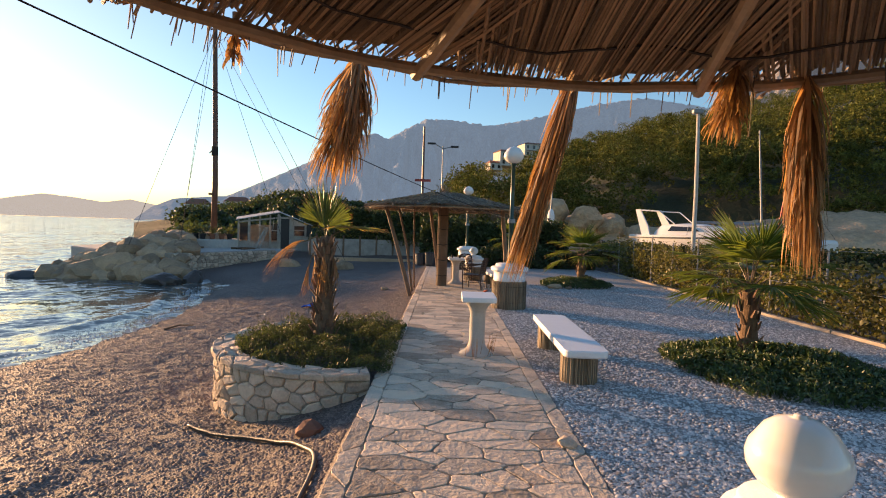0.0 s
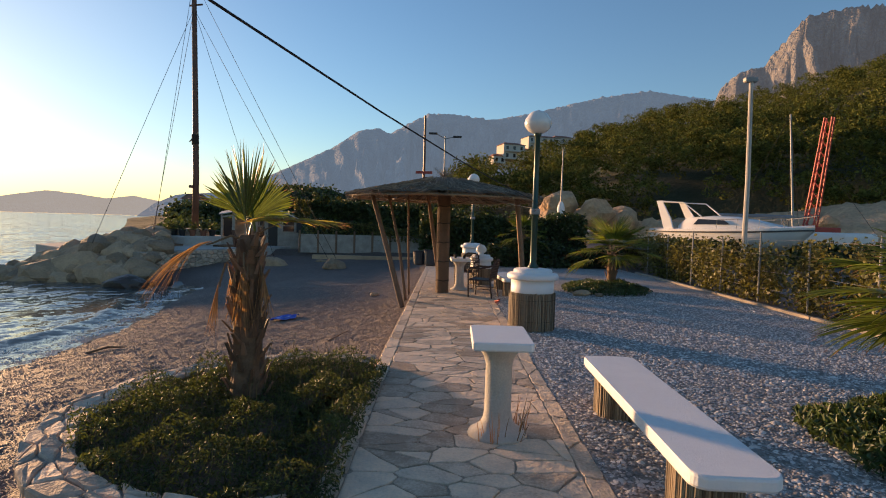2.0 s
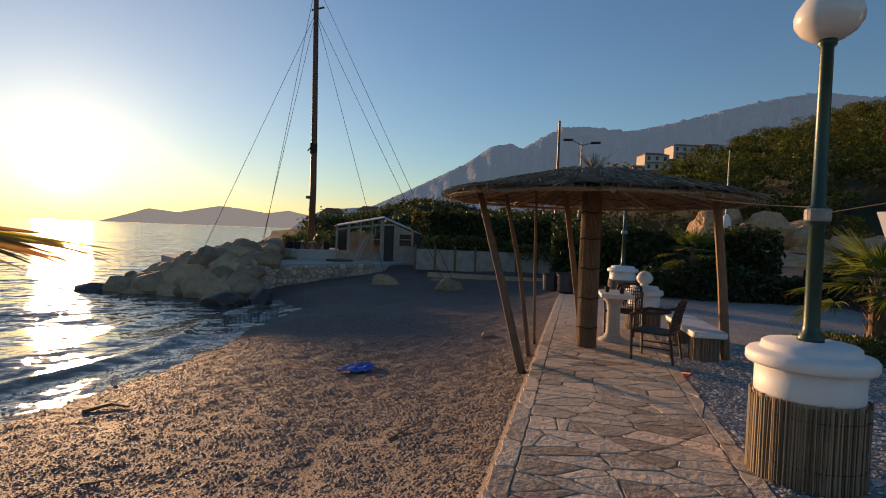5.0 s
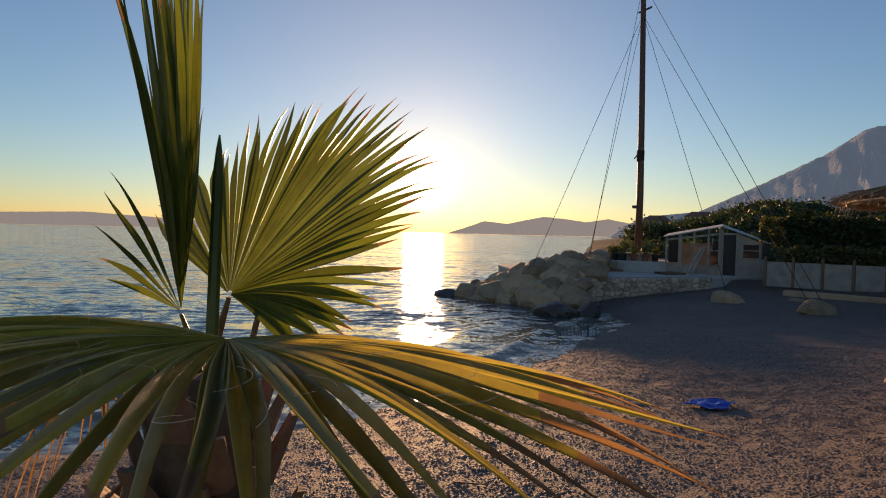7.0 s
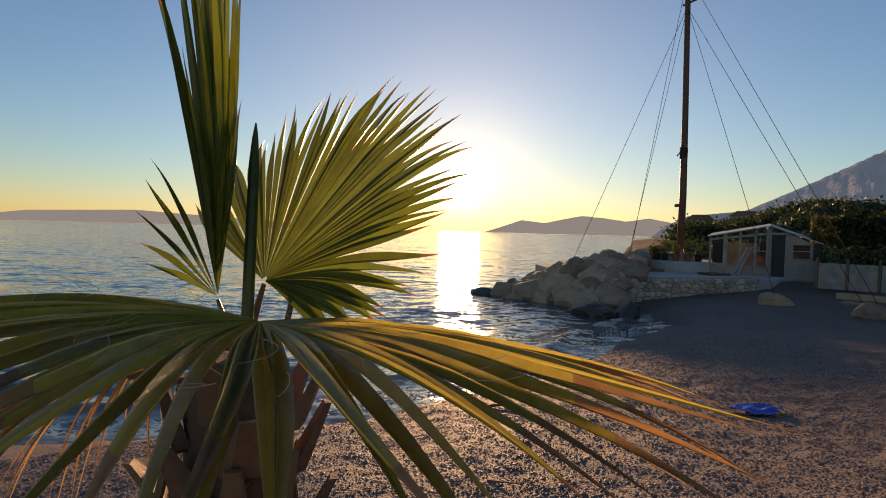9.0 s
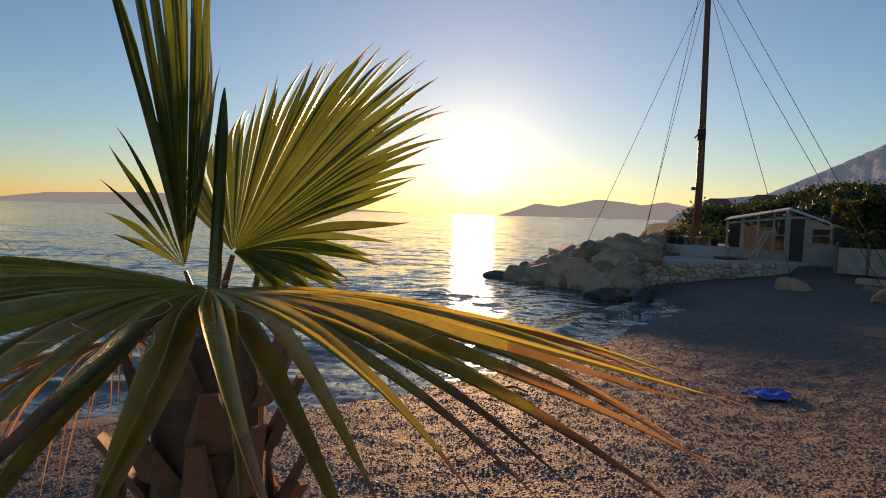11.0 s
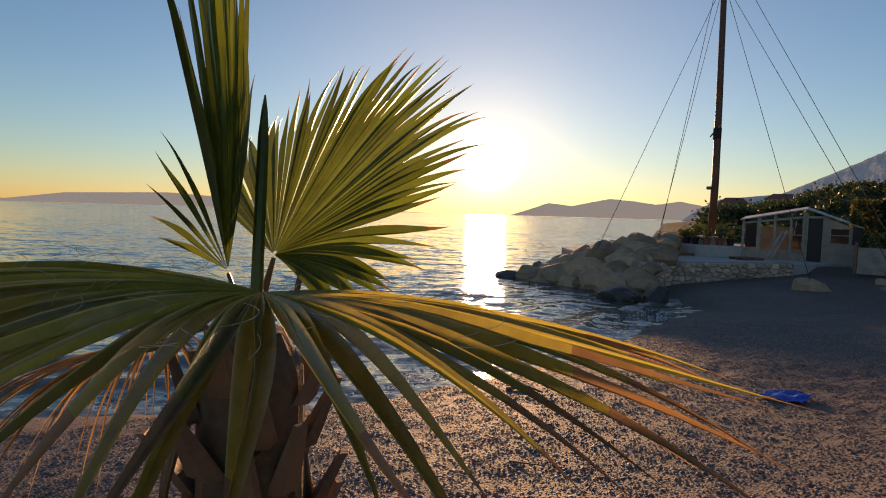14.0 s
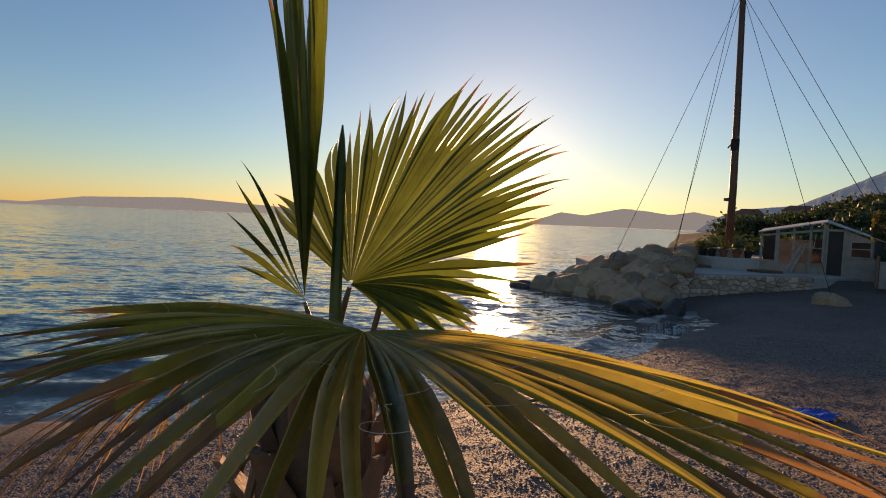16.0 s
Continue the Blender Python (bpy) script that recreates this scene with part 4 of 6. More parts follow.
def dry_frond(name, top, bottom, width, n, seed, label, root=None):
    """A dead fan leaf hanging from its stalk: many dry ribbons."""
    rnd = random.Random(seed)
    top, bottom = Vector(top), Vector(bottom)
    d = bottom - top
    L = d.length
    t = thing(name, Matrix.Translation(top), label, "dry frond", "hanging dry fronds")
    put("stalk", tube(([Vector(root) - top] if root else []) + [Vector((0, 0, 0.06)), d * 0.25, d * 0.55], 0.011, 6, 0.4), M_STALK, t)
    vs, fs = [], []
    for i in range(n):
        s = rnd.uniform(0.0, 0.62)
        a = rnd.uniform(0, 6.283)
        out = Vector((math.cos(a), math.sin(a), 0)) * width * rnd.uniform(0.25, 1.0)
        base = d * s
        ln = L * rnd.uniform(0.28, 0.62) * (1 - 0.35 * s)
        end_z = d.normalized() * ln
        w = rnd.uniform(0.0025, 0.0075)
        side = Vector((-math.sin(a + rnd.uniform(-1, 1)), math.cos(a + rnd.uniform(-1, 1)), 0)) * w
        k = len(vs)
        for f_, o, wd in ((0, 0.0, 1.0), (0.25, 0.55, 1.2), (0.6, 0.95, 0.9), (0.85, 1.05, 0.5), (1.0, 1.0 + rnd.uniform(-0.3, 0.3), 0.1)):
            c = base + out * o + end_z * f_
            vs += [c - side * wd, c + side * wd]
        for q in range(4):
            fs.append((k + 2 * q, k + 2 * q + 1, k + 2 * q + 3, k + 2 * q + 2))
    put("leaf_strips", (vs, fs), M_DRYLEAF, t, "curled tan leaf strips")
    return t


dry_frond("hanging_frond", (-0.78, 1.98, 2.36), (-0.80, 2.0, 2.22), 0.05, 50, 1, "short dry palm leaf hanging from the reed canopy")
dry_frond("hanging_frond", (-0.46, 2.80, 2.56), (-0.62, 2.97, 1.90), 0.15, 640, 2, "brown dry palm frond hanging from the canopy rim", (-0.36, 2.22, 2.38))
dry_frond("hanging_frond", (0.68, 2.86, 2.58), (0.42, 3.06, 1.44), 0.075, 760, 3, "long brown dry palm frond hanging from the canopy rim", (0.52, 2.40, 2.38))
dry_frond("hanging_frond", (1.22, 2.30, 2.40), (1.16, 2.28, 2.06), 0.09, 260, 4, "short dry palm leaf hanging in two tufts")
dry_frond("hanging_frond", (1.50, 2.28, 2.36), (1.57, 2.34, 1.55), 0.085, 620, 5, "straight dry palm frond hanging from the canopy rim")


# ---- palms ----
def fan_leaf(parent, hub, axis, normal, radius, spread, n, droop, fused, seed, mats=(None, None), dry=0.2, cup=0.0, mid=1.0, pleat=0.55, foot=None, label="", full=0.8):
    """A pleated fan leaf: blades joined near the hub, free and drooping beyond."""
    rnd = random.Random(seed)
    hub, axis = Vector(hub), Vector(axis).normalized()
    normal = Vector(normal)
    normal = (normal - axis * normal.dot(axis)).normalized()
    right = axis.cross(normal).normalized()
    vs, fs, mi = [], [], []
    dth = spread / n
    stations = (0.02, 0.16, 0.32, 0.46, 0.56, 0.64, 0.71, 0.78, 0.84, 0.90, 0.95, 1.0)
    for i in range(n):
        th = -spread / 2 + dth * (i + 0.5)
        length = radius * (0.80 + 0.20 * math.cos(th * 0.8)) * (1 - (1 - mid) * math.cos(th * 0.9) ** 2) * rnd.uniform(0.93, 1.04)
        sag = droop * rnd.uniform(0.75, 1.3)
        side_bend = rnd.uniform(-0.05, 0.05)
        fuse = fused * rnd.uniform(0.88, 1.12)
        brown = 1 - dry * rnd.uniform(0.3, 1.9)
        k = len(vs)
        twist = rnd.uniform(-0.4, 0.4) * (2.4 if full < 0.8 else 1.0)
        for s in stations:
            r = s * length
            a = th + side_bend * max(0, s - fuse) * 2
            d = axis * math.cos(a) + right * math.sin(a)
            tg = -axis * math.sin(a) + right * math.cos(a)
            c = hub + d * r + normal * (cup * radius * (1 - math.cos(th)) * s)
            c.z -= sag * radius * s * s * (0.5 + 0.5 * s)
            w = r * math.tan(dth / 2) * 1.03 if s <= fuse else fuse * length * math.tan(dth / 2) * max(0.02, (1 - s) / (1 - fuse)) ** full
            tw = twist * max(0, s - fuse) * 2
            t2 = tg * math.cos(tw) + normal * math.sin(tw)
            fold = normal * (w * pleat)
            vs += [c - t2 * w + fold, c - fold, c + t2 * w + fold]
        for q in range(len(stations) - 1):
            b = k + 3 * q
            fs += [(b, b + 1, b + 4, b + 3), (b + 1, b + 2, b + 5, b + 4)]
            mi += [1 if stations[q + 1] > brown else 0] * 2
    leaf = put("frond", (vs, fs), [mats[0] or M_PALM, mats[1] or M_PALMTIP], parent, label)
    leaf.data.polygons.foreach_set("material_index", mi)
    if foot is not None:
        foot = Vector(foot)
        mid = (foot + hub) / 2 + Vector((0, 0, 0.05))
        put("stalk", tube([foot, mid, hub - normal * 0.014, hub + axis * radius * 0.10 - normal * 0.016], 0.012, 7, 0.5), M_STALK, leaf)
    return leaf


def palm_trunk(parent, height, radius, seed, boots, base=(0, 0, 0)):
    rnd = random.Random(seed)
    prof = [(radius * 1.25, -0.1), (radius * 1.15, 0.1 * height), (radius, 0.3 * height), (radius * 0.86, 0.7 * height), (radius * 0.8, 0.95 * height), (radius * 0.5, height)]
    put("trunk", lathe(prof, 18, 0.05, seed), M_TRUNK, parent, "fibrous brown trunk")
    for i in range(boots):
        z = height * (0.02 + 0.93 * i / boots)
        a = i * 2.399 + rnd.uniform(-0.2, 0.2)
        r = radius * (1.1 - 0.3 * z / height)
        ln, w = rnd.uniform(0.10, 0.19) * (radius / 0.13) ** 0.5, rnd.uniform(0.03, 0.05) * (radius / 0.13)
        o = Vector((math.cos(a), math.sin(a), 0))
        tg = Vector((-math.sin(a), math.cos(a), 0))
        p = o * (r * 0.9) + Vector((0, 0, z))
        tip = p + o * rnd.uniform(0.03, 0.10) + Vector((0, 0, ln))
        th = o * 0.014
        vs = [p - tg * w, p + tg * w, tip + tg * w * 0.35, tip - tg * w * 0.35, p - tg * w * 0.6 + th * 2, p + tg * w * 0.6 + th * 2, tip + tg * w * 0.3 + th, tip - tg * w * 0.3 + th]
        put("leaf_base", (vs, [(3, 2, 1, 0), (4, 5, 6, 7), (0, 1, 5, 4), (1, 2, 6, 5), (2, 3, 7, 6), (3, 0, 4, 7)]), M_BOOT, parent)


def blade_fan(parent, hub, blades, up, half, fused, seed, mats, pleat=0.8, dry=0.15, roll=0.5, foot=None, label="", stalk_r=0.010):
    """A fan of folded blades, each with its own direction, length and sag; joined near the hub, free and tapering beyond."""
    rnd = random.Random(seed)
    hub, up = Vector(hub), Vector(up).normalized()
    vs, fs, mi = [], [], []
    stations = (0.015, 0.10, 0.20, 0.28, 0.36, 0.44, 0.52, 0.60, 0.68, 0.76, 0.83, 0.89, 0.94, 0.975, 1.0)
    for d, length, sag in blades:
        d = Vector(d).normalized()
        tg = up.cross(d).normalized()
        nm = d.cross(tg).normalized()
        fuse = fused * rnd.uniform(0.85, 1.2)
        brown = 1 - dry * rnd.uniform(0.2, 2.0)
        turn, bend, curl = rnd.uniform(-roll, roll), rnd.uniform(-0.06, 0.06), rnd.uniform(-0.5, 1.2)
        wide = rnd.uniform(0.85, 1.15)
        k = len(vs)
        for s in stations:
            free = max(0.0, (s - fuse) / (1 - fuse))
            c = hub + d * (s * length) + tg * (bend * length * free * free)
            c = c - Vector((0, 0, 1)) * (sag * length * s ** 2.4) - nm * (0.03 * curl * length * free ** 5)
            w = half * (1.08 * s / fused if s < fused else 1.08 * (1 + (0.22 + wide - 1) * min(1.0, free * 3)) * max(0.012, 1 - free ** 1.25))
            a = turn * min(1.0, free * 2.2)
            t2 = tg * math.cos(a) + nm * math.sin(a)
            n2 = nm * math.cos(a) - tg * math.sin(a)
            fold = n2 * (w * pleat)
            vs += [c - t2 * w + fold, c - t2 * w * 0.86 + fold * 0.86, c, c + t2 * w + fold]
        for q in range(len(stations) - 1):
            b = k + 4 * q
            fs += [(b, b + 1, b + 5, b + 4), (b + 1, b + 2, b + 6, b + 5), (b + 2, b + 3, b + 7, b + 6)]
            old = stations[q + 1] > brown
            mi += [1 if old else 2, 1 if old else 0, 1 if old else 0]
    leaf = put("frond", (vs, fs), list(mats), parent, label)
    leaf.data.polygons.foreach_set("material_index", mi)
    if foot is not None:
        foot = Vector(foot)
        put("stalk", tube([foot, (foot + hub) / 2 + Vector((0, 0, 0.02)), hub - Vector((0, 0, 0.006))], stalk_r, 7, 0.35), M_STALK, leaf)
    return leaf


PALM_AT = Vector((-1.69, 7.70, 0.0))
FAN_AHEAD, FAN_RIGHT = Vector((-0.793, 0.609, 0)), Vector((0.609, 0.793, 0))
GREEN_LEAF = (M_PALM, M_PALMTIP, M_PALM)


def broad_blade(th):
    """Direction and length of the broad low leaf's blade at th degrees round its hub."""
    a = radians(th)
    rise = float(np.interp(th, (-150, -105, -65, -25, 5, 48), (0.04, 0.20, 0.15, 0.07, 0.06, 0.0)))
    length = float(np.interp(th, (-152, -105, -70, -40, -10, 20, 34, 50), (0.35, 0.33, 0.43, 0.54, 0.59, 0.60, 0.54, 0.34)))
    return Vector((math.cos(a), math.sin(a), rise)), length


def palm_one():
    o = PALM_AT
    t = thing("fan_palm", Matrix.Translation(o), "young fan palm with dead brown skirt in the stone bed", "palm")
    palm_trunk(t, 1.50, 0.125, 5, 74)
    heart = Vector((0, 0, 1.44))
    rnd = random.Random(19)
    # broad low leaf that reaches over the path
    hub = Vector((-1.371, 7.619, 1.623)) - o
    n_ = 66
    blades = []
    for i in range(n_):
        th = -152 + 202 * (i / (n_ - 1)) ** 0.82 + rnd.uniform(-1.2, 1.2)
        d, ln = broad_blade(th)
        blades.append((d, ln * rnd.uniform(0.92, 1.06), rnd.uniform(0.06, 0.16)))
    blade_fan(t, hub, blades, (0, 0, 1), 0.0086, 0.40, 11, (M_OLDPALM, M_PALMTIP, M_LEAFEDGE), 1.15, 0.10, 0.7, heart, "wide drooping green fan with dry tips")
    # upright fan
    hub_u = Vector((-1.661, 7.732, 1.648)) - o
    u1, u2 = Vector((-0.294, 0.251, 0.455)).normalized(), Vector((0.228, 0.273, 0.296)).normalized()
    face = u1.cross(u2).normalized()
    side = face.cross(u1).normalized()
    blades = []
    for i in range(54):
        th = -46 + 170 * i / 53 + rnd.uniform(-0.8, 0.8)
        a = radians(th)
        ln = float(np.interp(th, (-46, -25, 0, 35, 63, 80, 100, 124), (0.52, 0.58, 0.61, 0.56, 0.47, 0.42, 0.34, 0.24))) * rnd.uniform(0.94, 1.05)
        blades.append((u1 * math.cos(a) + side * math.sin(a), ln, 0.03 if th < 90 else 0.16))
    blade_fan(t, hub_u, blades, -face, 0.0100, 0.60, 12, GREEN_LEAF, 0.8, 0.04, 0.3, heart, "upright young yellow-green fan", 0.013)
    # tall upright fan that stands edge-on to the path
    hub_t = Vector((-1.703, 7.659, 1.617)) - o
    spread_way = Vector((-0.927, 0.375, 0))
    blades = []
    for i in range(36):
        th = -43 + 86 * i / 35 + rnd.uniform(-1.2, 1.2)
        lean = rnd.uniform(-0.10, 0.04)
        ln = 0.70 * (1 - 0.22 * abs(th / 43) ** 2) * rnd.uniform(0.92, 1.05)
        blades.append((Vector((0, 0, 1)) * math.cos(radians(th)) + spread_way * math.sin(radians(th)) + FAN_RIGHT * lean, ln, 0.0))
    for th, ln in ((-66, 0.15), (-55, 0.18), (-44, 0.22), (-33, 0.26), (-25, 0.29)):
        blades.append((Vector((0, 0, 1)) * math.cos(radians(th)) + FAN_RIGHT * math.sin(radians(th)), ln, 0.0))
    blade_fan(t, hub_t, blades, (0.375, 0.927, 0), 0.0100, 0.48, 13, GREEN_LEAF, 0.9, 0.05, 0.5, heart, "tall upright green fan")
    # closed spear
    foot, tip = Vector((-1.628, 7.688, 1.53)) - o, Vector((-1.712, 7.73, 1.955)) - o
    put("spear_leaf", merge(tube([foot, foot.lerp(tip, 0.4), foot.lerp(tip, 0.8)], 0.012, 8, 0.9), tube([foot.lerp(tip, 0.8), foot.lerp(tip, 0.93), tip], 0.0108, 8, 0.15)), M_PALM, t, "closed dark spear leaf")
    put("dead_stalk", tube([Vector((-1.585, 7.74, 1.55)) - o, Vector((-1.568, 7.756, 1.645)) - o], 0.006, 6), M_STALK, t)
    # curled threads along the broad leaf
    rnd = random.Random(77)
    for k in range(60):
        d, ln = broad_blade(rnd.uniform(-120, 40))
        r = ln * rnd.uniform(0.22, 0.75)
        p = hub + d.normalized() * r + Vector((0, 0, 0.018 - 0.09 * ln * (r / ln) ** 2.4))
        a0, q = rnd.uniform(0, 6.28), rnd.uniform(0.005, 0.020)
        turns = rnd.uniform(0.2, 0.7)
        pts = [p + Vector((q * math.cos(a0 + turns * 6.28 * i / 10) + 0.002 * i, q * math.sin(a0 + turns * 6.28 * i / 10), 0.0015 * i)) for i in range(11)]
        put("leaf_thread", tube(pts, 0.00025, 3), M_FIBRE, t)
    # dead leaves
    dead = (M_DRYLEAF, M_DRYLEAF)
    fan_leaf(t, (-0.26, -0.12, 1.44), (-0.82, -0.38, -0.25), (0.2, 0.1, 1), 0.58, radians(110), 34, 0.62, 0.30, 21, dead, cup=0.3, foot=heart, label="dead brown drooping fan")
    fan_leaf(t, (-0.20, -0.14, 1.10), (-0.10, -0.10, -1), (-0.6, -0.6, 0.1), 0.50, radians(30), 16, 0.0, 0.4, 22, dead, foot=(-0.1, -0.1, 1.3), label="dead leaf hanging")
    fan_leaf(t, (0.02, -0.17, 1.24), (0.03, -0.10, -1), (0, -1, 0), 0.60, radians(26), 14, 0.0, 0.4, 23, dead, foot=(0, -0.08, 1.35), label="dead leaf hanging along the trunk")
    fan_leaf(t, (0.15, -0.07, 1.20), (0.10, -0.05, -1), (0.9, -0.3, 0.1), 0.50, radians(30), 14, 0.0, 0.4, 24, dead, foot=(0.08, 0, 1.3))
    fan_leaf(t, (-0.10, 0.15, 1.15), (-0.2, 0.25, -1), (-0.6, 0.6, 0.1), 0.55, radians(34), 14, 0.0, 0.4, 25, dead, foot=(-0.05, 0.08, 1.3))
    for k in range(7):
        a = k * 0.9 + 3.2
        fan_leaf(t, (0.13 * math.cos(a), 0.13 * math.sin(a), 1.24 - 0.05 * (k % 3)), (0.12 * math.cos(a), 0.12 * math.sin(a), -1), (math.cos(a), math.sin(a), 0.1), 0.34 + 0.03 * (k % 4), radians(30), 11, 0.0, 0.3, 60 + k, dead, foot=(0.05 * math.cos(a), 0.05 * math.sin(a), 1.38))
    return t


palm_one()


def garden_palm(at, h, radius, n, leaf_r, seed, label):
    """A short palm with fans at all heights: upright in the middle, arching and hanging outside."""
    rnd = random.Random(seed)
    t = thing("fan_palm", at, label, "palm")
    palm_trunk(t, h, radius, seed, 26)
    for i in range(n):
        a = i * 2.399 + rnd.uniform(-0.25, 0.25)
        el = radians(82 - 92 * i / (n - 1)) + rnd.uniform(-0.1, 0.1)
        o_ = Vector((math.cos(a), math.sin(a), 0))
        out = o_ * math.cos(el) + Vector((0, 0, math.sin(el)))
        hub = Vector((0, 0, h * 0.92)) + out * leaf_r * rnd.uniform(0.65, 0.95)
        ax = (out + o_ * 0.25 + Vector((0, 0, -0.30))).normalized()
        side = Vector((-math.sin(a), math.cos(a), 0))
        face = side.cross(ax).normalized()
        face = face if face.z > 0 or el > 1.2 else -face
        blades = []
        half = rnd.uniform(78, 100)
        for k in range(34):
            th = radians(-half + 2 * half * (k + 0.5) / 34)
            d = ax * math.cos(th) + side * math.sin(th) + face * (0.10 * abs(math.sin(th)))
            blades.append((d, leaf_r * (0.80 + 0.25 * math.cos(th)) * rnd.uniform(0.93, 1.05), rnd.uniform(0.10, 0.30) * (0.5 if el > 1.0 else 1.0)))
        blade_fan(t, hub, blades, face, leaf_r * 0.020, 0.42, seed * 31 + i, GREEN_LEAF, 0.7, 0.05, 0.5, (0, 0, h * 0.93))
    return t


garden_palm(pose(4.08, 7.10, 0.12), 0.92, 0.11, 20, 0.66, 3, "bushy green fan palm in an ice-plant bed on gravel")
garden_palm(pose(4.42, 17.15, 0.0), 1.0, 0.12, 18, 0.70, 6, "green fan palm with orange-brown trunk in a small bed")
garden_palm(pose(3.1, 24.5, 0.0), 1.3, 0.12, 14, 0.60, 8, "fan palm against the dark hedge")

# ---- stone bed with palm ----
BED = Vector((-1.19, 7.42, 0))
BR = 1.80


def bed_angle_limits():
    c = math.acos((PX0 - 0.012 - BED.x) / BR)
    return c, 2 * math.pi - c


A0, A1 = bed_angle_limits()
bed = thing("stone_bed", Matrix.Translation(BED), "round raised bed walled with rough pale stones", "planter")
ARC = BR * (A1 - A0)
steps_ = 60
vs, fs = [], []
for i in range(steps_ + 1):
    a = A0 + (A1 - A0) * i / steps_
    for r, z in ((BR - 0.025, -0.95), (BR - 0.025, 0.072), (BR - 0.27, 0.072), (BR - 0.27, -0.5)):
        vs.append((r * math.cos(a), r * math.sin(a), z))
for i in range(steps_):
    for j in range(3):
        b = i * 4 + j
        fs.append((b, b + 4, b + 5, b + 1))
put("wall_core", (vs, fs), M_WALLJOINT, bed)
soil_pts = [(0.0, 0.0, 0.02)] + [((BR - 0.2) * math.cos(A0 + (A1 - A0) * i / 40), (BR - 0.2) * math.sin(A0 + (A1 - A0) * i / 40), -0.03) for i in range(41)]
put("soil", (soil_pts, [(0, i, i + 1) for i in range(1, 41)]), M_SOIL, bed)
srng = random.Random(8)
for poly in cells(ARC, 0.72, 0.20, 0.15, srng, 0.52, 0.08):
    g = stone_piece(poly, 0.016, lambda u, v, h: ((BR - 0.03 + h) * math.cos(A0 + u / BR), (BR - 0.03 + h) * math.sin(A0 + u / BR), v - 0.70), 0.030, srng, 0.08)
    if g:
        put("wall_stone", g, M_WALLSTONE, bed)
for poly in cells(ARC, 0.33, 0.24, 0.13, srng, 0.6, 0.15):
    g = stone_piece(poly, 0.014, lambda u, v, h: ((BR - 0.29 + v) * math.cos(A0 + u / BR), (BR - 0.29 + v) * math.sin(A0 + u / BR), 0.05 + h + 0.02 * noise.noise((u * 4, v * 9, 2.0))), 0.040, srng, 0.09)
    if g:
        put("coping_stone", g, M_WALLSTONE, bed)


def herb_points(cx, cy, rad, n, rng, inside):
    out = []
    while len(out) < n:
        x, y = rng.uniform(-rad, rad), rng.uniform(-rad, rad)
        if math.hypot(x, y) < rad and inside(cx + x, cy + y):
            h = 0.05 + 0.24 * max(0, noise.noise((x * 2.6, y * 2.6, 4.0)) + 0.30)
            out.append((cx + x, cy + y, 0.02 + h * rng.random() ** 0.6))
    return np.array(out)


hr = np.random.default_rng(6)
herbs = leaves("bed_herbs", herb_points(BED.x, BED.y, 1.56, 27000, hr, lambda x, y: x < PX0 + 0.16), 0.040, M_HERB, hr, up=0.7, slim=0.26)
tagged(herbs, "dense low green weeds filling the stone bed", "plants", kind="stuff")


def tall_weeds():
    rnd = random.Random(3)
    parts = []
    for i in range(380):
        a, r = rnd.uniform(0, 6.28), 1.5 * math.sqrt(rnd.random())
        x, y = BED.x + r * math.cos(a), BED.y + r * math.sin(a)
        if x > PX0 + 0.1:
            continue
        b = Vector((x, y, 0.0))
        top = b + Vector((rnd.uniform(-0.12, 0.12), rnd.uniform(-0.12, 0.12), rnd.uniform(0.2, 0.42)))
        parts.append(tube([b, (b + top) / 2 + Vector((0.01, 0.02, 0.02)), top], 0.003, 4, 0.3))
    return merge(*parts)


tagged(put("weed_stems", tall_weeds(), M_HERB), "thin upright weed stems in the stone bed", "plants", kind="stuff")


def ice_plant(name, cx, cy, rx, ry, n, seed, label):
    rng = np.random.default_rng(seed)
    a, r = rng.uniform(0, 2 * math.pi, n), np.sqrt(rng.random(n))
    edge = np.array([1 + 0.22 * noise.noise((math.cos(q) * 1.6, math.sin(q) * 1.6, seed)) + 0.12 * noise.noise((math.cos(q) * 5, math.sin(q) * 5, seed)) for q in a])
    x, y = cx + rx * r * edge * np.cos(a), cy + ry * r * edge * np.sin(a)
    lump = np.array([noise.noise((p * 2.5, q * 2.5, seed)) for p, q in zip(x, y)])
    z = (0.10 + 0.20 * (1 - r ** 2) * (1 + 0.6 * lump)) * rng.random(n) ** 0.5
    return tagged(leaves(name, np.stack([x, y, np.maximum(z, 0.015)], 1), 0.075, M_SUCC, rng, up=0.9, slim=0.34), label, "plants", kind="stuff")


ice_plant("ice_plant", 4.25, 6.75, 1.30, 1.40, 15000, 3, "dark green ice plant spreading under the palm")
ice_plant("ice_plant", 4.15, 16.9, 1.15, 1.0, 6000, 5, "dark green ice plant under the farther palm")

